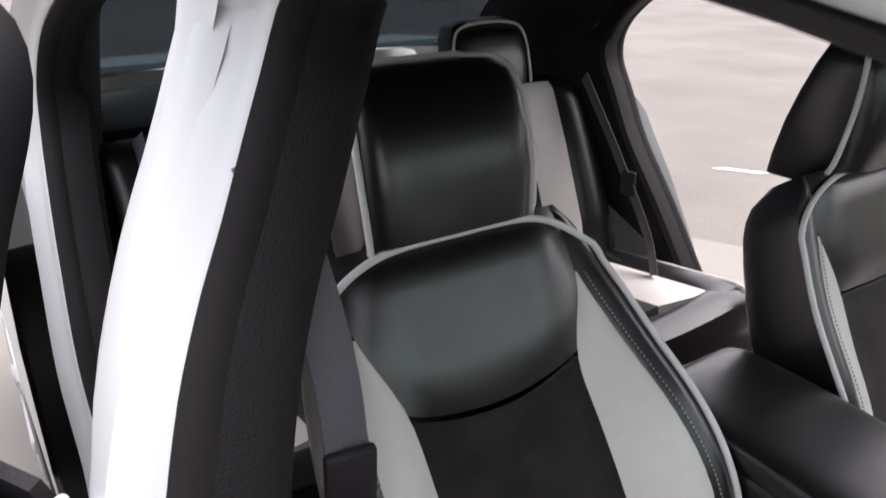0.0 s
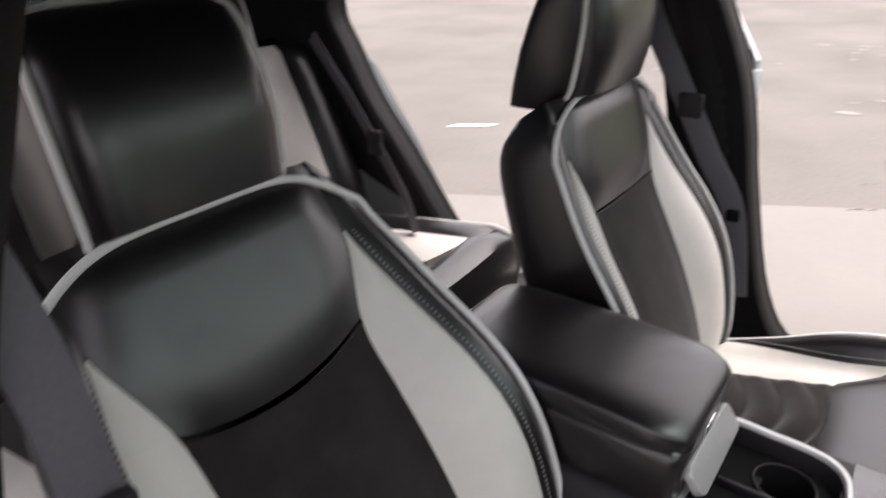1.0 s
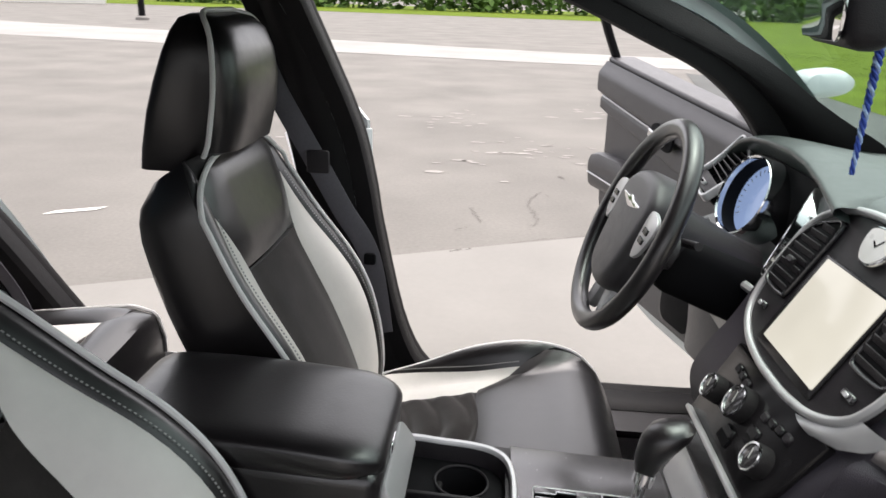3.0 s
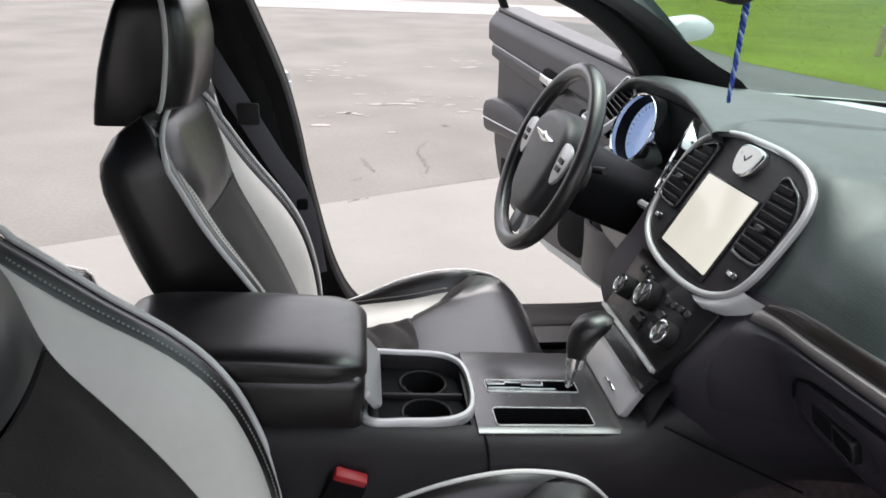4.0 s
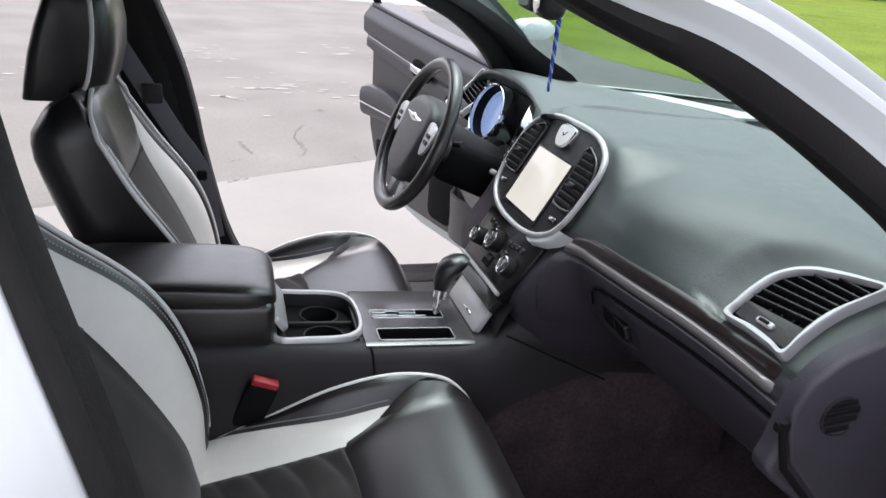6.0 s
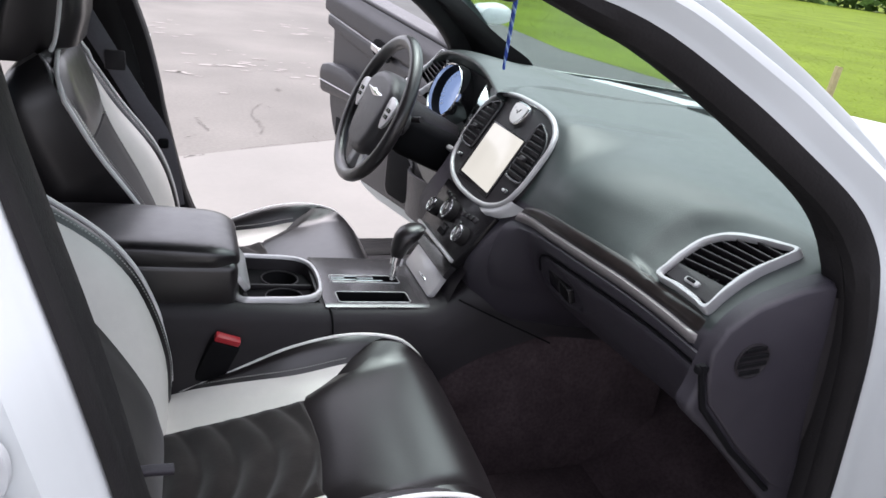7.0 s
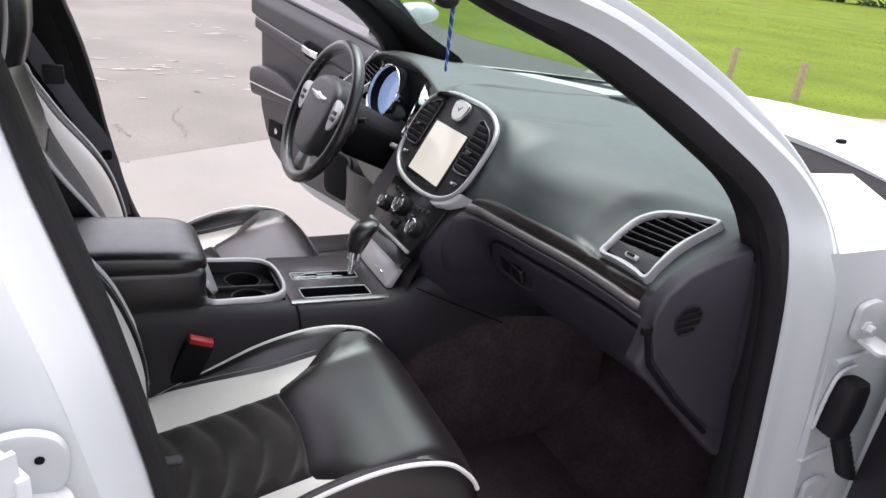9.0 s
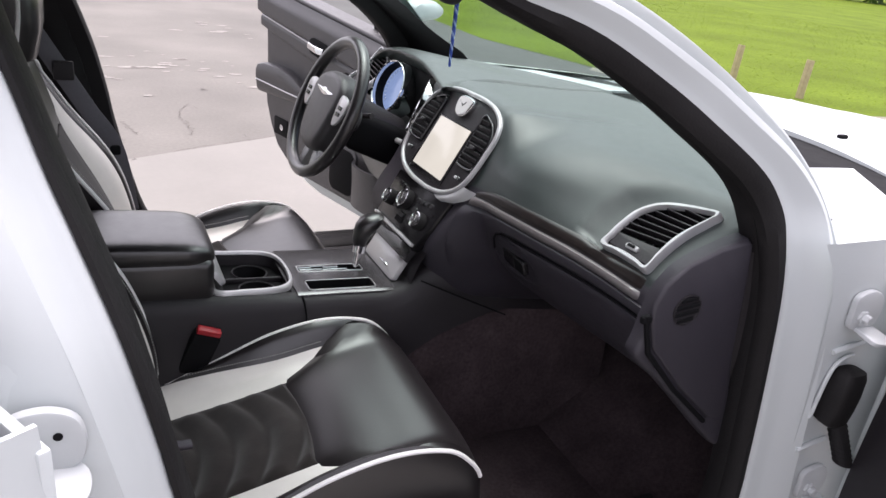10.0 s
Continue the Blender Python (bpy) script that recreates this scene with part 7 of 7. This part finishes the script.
flat("road", [(-70, 62), (-23, 28.5), (1.2, 21), (9, 19.5), (8.4, 16.2), (0.85, 16.8), (-17, 20), (-70, 53)], 0.008, PALEROAD, "pale strip of road across the car park", "road")
flat("gravel_edge", [(9.6, 3.6), (8.0, 3.75), (6.6, 4.9), (6.0, 6.6), (6.2, 6.8), (6.9, 5.3), (8.1, 4.25), (9.5, 4.1), (30, 2.5), (30, 1.9)], 0.010, GRAVEL, "strip of gravel along the lawn", "gravel")
DRIVE = material("dark_asphalt", (0.085, 0.088, 0.084), 0.9, bump=0.6, bump_scale=120, scale=18, vary=0.2, blotch=0.15, blotch_scale=0.9)
flat("driveway", [(3.4, 4.6), (3.2, 9.0), (4.2, 15.5), (5.7, 13.5), (5.6, 9.0), (6.2, 6.8), (6.9, 5.3), (6.6, 4.9)], 0.009, DRIVE, "dark asphalt drive beside the lawn", "road")
rng = np.random.default_rng(4)


def blades(n, box_, h):
    """Grass blades as thin triangles, in one mesh."""
    x = rng.uniform(box_[0], box_[1], n)
    y = rng.uniform(box_[2], box_[3], n)
    ok = (x > 5.8 + 0.9 * np.maximum(0, 8 - y) * 0.55) & (y > 4.4 - 0.07 * (x - 8))
    x, y = x[ok], y[ok]
    n = len(x)
    a = rng.uniform(0, 6.28, n)
    hh = h * rng.uniform(0.5, 1.3, n)
    w = 0.003 + 0.0003 * np.hypot(x, y)
    v = np.zeros((n, 3, 3))
    v[:, 0] = np.stack([x - w * np.cos(a), y - w * np.sin(a), np.full(n, 0.012)], 1)
    v[:, 1] = np.stack([x + w * np.cos(a), y + w * np.sin(a), np.full(n, 0.012)], 1)
    v[:, 2] = np.stack([x + rng.uniform(-0.05, 0.05, n), y + rng.uniform(-0.05, 0.05, n), 0.012 + hh * 0.7], 1)
    me = bpy.data.meshes.new("grass")
    me.from_pydata(v.reshape(-1, 3).tolist(), [], np.arange(3 * n).reshape(n, 3).tolist())
    me.materials.append(GRASS)
    return tagged(new("grass", me), "short bright green grass of the lawn", "grass", "", "stuff")


blades(30000, (5.6, 24, 3.2, 26), 0.022)
blades(8000, (12, 60, 4, 60), 0.03)

for x, y, h in ((8.3, 5.13, 0.50), (8.3, 6.31, 0.49), (8.35, 7.9, 0.47), (8.3, 10.2, 0.48)):
    fp = thing("fence_post", "short weathered timber post at the edge of the lawn", "post", "timber posts")
    part("shaft", sweep([(x, y, 0), (x + 0.01, y, h - 0.02), (x + 0.012, y, h)], rrect(0.085, 0.075, 0.012, 2), (0, 1, 0), False, True, lambda f: 1 - 0.06 * f), TIMBER, fp)


def clumps(name, label, n, place, size, mat):
    """Leaf clumps: many small bent leaves in one mesh."""
    V, F = [], []
    for i in range(n):
        c = np.array(place(i))
        d = rng.normal(size=3)
        d /= np.linalg.norm(d)
        e = np.cross(d, rng.normal(size=3))
        e /= np.linalg.norm(e)
        k = size * rng.uniform(0.5, 1.4)
        b = len(V)
        V += [tuple(c - d * k), tuple(c + e * k * 0.5), tuple(c + d * k), tuple(c - e * k * 0.5)]
        F.append((b, b + 1, b + 2, b + 3))
    me = bpy.data.meshes.new(name)
    me.from_pydata(V, [], F)
    me.materials.append(mat)
    return tagged(new(name, me), label, "hedge", "", "stuff")


def in_hedge(i):
    x = rng.uniform(-45, 45)
    top = 7 + 2.5 * math.sin(x * 0.31) + 1.8 * math.sin(x * 0.83 + 1)
    return (x, 96 + rng.normal() * 2.2 + 0.6 * math.sin(x), rng.uniform(0, 1) ** 0.8 * top)


clumps("hedge", "dense green trees and bushes beyond the car park", 14000, in_hedge, 0.55, LEAF)


def in_hedge_front(i):
    t = rng.uniform(0, 1)
    x, y = lerp(45, 85, t), lerp(90, 20, t)
    return (x + rng.normal() * 2, y + rng.normal() * 2, rng.uniform(0, 1) ** 0.8 * (7 + 2 * math.sin(t * 25)))


clumps("hedge", "dense green trees beyond the lawn", 9000, in_hedge_front, 0.6, LEAF)
# board fence at the far side of the lawn
fence = thing("board_fence", "grey weathered board fence across the lawn", "fence")
board = None
for i in range(90):
    t = i / 89
    x, y = lerp(27, 46, t), lerp(17, 6, t)
    if board is None:
        board = part("board", box(0.20, 0.03, 1.5, (0, 0, 0.75), 0.006, 1), TIMBER, fence)
        b = board
    else:
        b = new("board", board.data)
        b.parent = fence
    b.matrix_basis = pose(x, y, 0, 0, 0, -30) @ pose(0, 0, -0.03 * ((i * 7) % 5) / 5)

# house with a porch, lamp post
house = thing("house", "white house with a porch far across the car park", "house")
HM = pose(-44, 62, 0, 0, 0, 38)
part("wall", box(16, 7, 4.2, (0, 3.5, 2.1), 0.02, 1, None, HM), WALLWHITE, house, "white boarded wall")
part("roof", loft([[(-8.6, -2.2, 3.6), (-8.6, 3.5, 6.2), (-8.6, 7.6, 4.1)], [(8.6, -2.2, 3.6), (8.6, 3.5, 6.2), (8.6, 7.6, 4.1)]]), PIT, house).matrix_basis = HM
part("porch_deck", box(16, 2.2, 0.5, (0, -1.1, 0.25), 0.02, 1, None, HM), WALLWHITE, house)
for k in range(9):
    part("porch_post", box(0.16, 0.16, 3.1, (-7.8 + k * 1.95, -2.05, 2.05), 0.01, 1, None, HM), WALLWHITE, house)
part("porch_rail", box(16, 0.08, 0.08, (0, -2.05, 1.4), 0.01, 1, None, HM), WALLWHITE, house)
for k in range(5):
    w = part("window", box(1.1, 0.06, 1.4, (-6 + k * 3, -0.02, 2.3), 0.01, 1, None, HM), GLOSS, house)
    part("window_sill", box(1.3, 0.16, 0.08, (-6 + k * 3, -0.06, 1.55), 0.01, 1, None, HM), WALLWHITE, w)
lp = thing("lamp_post", "dark slim post standing in the car park", "post")
part("shaft", tube([(-16.8, 33.1, 0), (-16.8, 33.1, 6)], 0.16, 10, False, lambda f: 1 - 0.3 * f), PIT, lp)
part("foot", disc([(0.3, 0), (0.3, 0.12), (0.2, 0.2)], 14, pose(-16.8, 33.1, 0)), CONCRETE, lp)
# white painted dash on the asphalt, cracks along the joint
mk = flat("road_mark", [(-2.46, 3.22), (-2.20, 3.37), (-2.16, 3.46), (-2.42, 3.31)], 0.005, WALLWHITE, "short worn white painted mark on the asphalt", "road marking")


def crack(keys, w, wander=0.012):
    """A thin broken crack along keys (x, y)."""
    P = []
    for (x0, y0), (x1, y1) in zip(keys, keys[1:]):
        for f in np.linspace(0, 1, 9)[:-1]:
            P.append(np.array((lerp(x0, x1, f) + rng.normal() * wander, lerp(y0, y1, f) + rng.normal() * wander, 0.0078)))
    bm = bmesh.new()
    for k in range(0, len(P) - 1):
        if k % 5 != 4:
            sweep([P[k], P[k + 1]], [(-w, 0.0), (0, 0.0012), (w, 0.0)], (0, 0, 1), False, False, lambda f: 1 - 0.4 * f, bm)
    return tagged(link("crack", bm, CRACK), "dark thin crack in the pavement", "crack", "", "structure")


for keys, w in (([(0.66, 4.41), (0.56, 4.10), (0.60, 3.90), (0.62, 3.70), (0.56, 3.43)], 0.0055), ([(0.18, 3.91), (0.20, 3.74), (0.25, 3.64), (0.27, 3.56)], 0.0045), ([(0.13, 3.36), (0.17, 3.47)], 0.0035),
                ([(0.10, 2.98), (0.17, 3.01), (0.24, 3.04)], 0.0045), ([(0.95, 3.57), (0.98, 3.36)], 0.005), ([(0.71, 4.36), (0.74, 4.26)], 0.004), ([(0.84, 5.0), (0.87, 4.93)], 0.007),
                ([(-0.95, 2.51), (-0.2, 2.86)], 0.0025), ([(0.45, 3.18), (1.0, 3.44), (2.4, 4.12)], 0.0025)):
    crack(keys, w * 0.6)
SCUFF = material("pale_scuffed_asphalt", (0.30, 0.28, 0.26), 0.9, scale=25, vary=0.25)
for x, y, n in ((0.66, 6.35, 16), (-0.3, 7.8, 14), (1.4, 8.6, 12), (0.1, 5.3, 9), (-1.6, 6.2, 12), (1.1, 5.6, 8)):
    bm = bmesh.new()
    for k in range(n):
        cx, cy, r = x + rng.normal() * 0.22, y + rng.normal() * 0.30, rng.uniform(0.012, 0.045)
        bm.faces.new([bm.verts.new((cx + r * 2.2 * math.cos(a) * rng.uniform(0.5, 1.2), cy + r * math.sin(a) * rng.uniform(0.5, 1.2), 0.0045)) for a in np.linspace(0, 2 * math.pi, 9, endpoint=False)])
    tagged(link("scuff", bm, SCUFF, None, "", False), "pale worn patches in the asphalt surface", "asphalt wear", "", "structure")
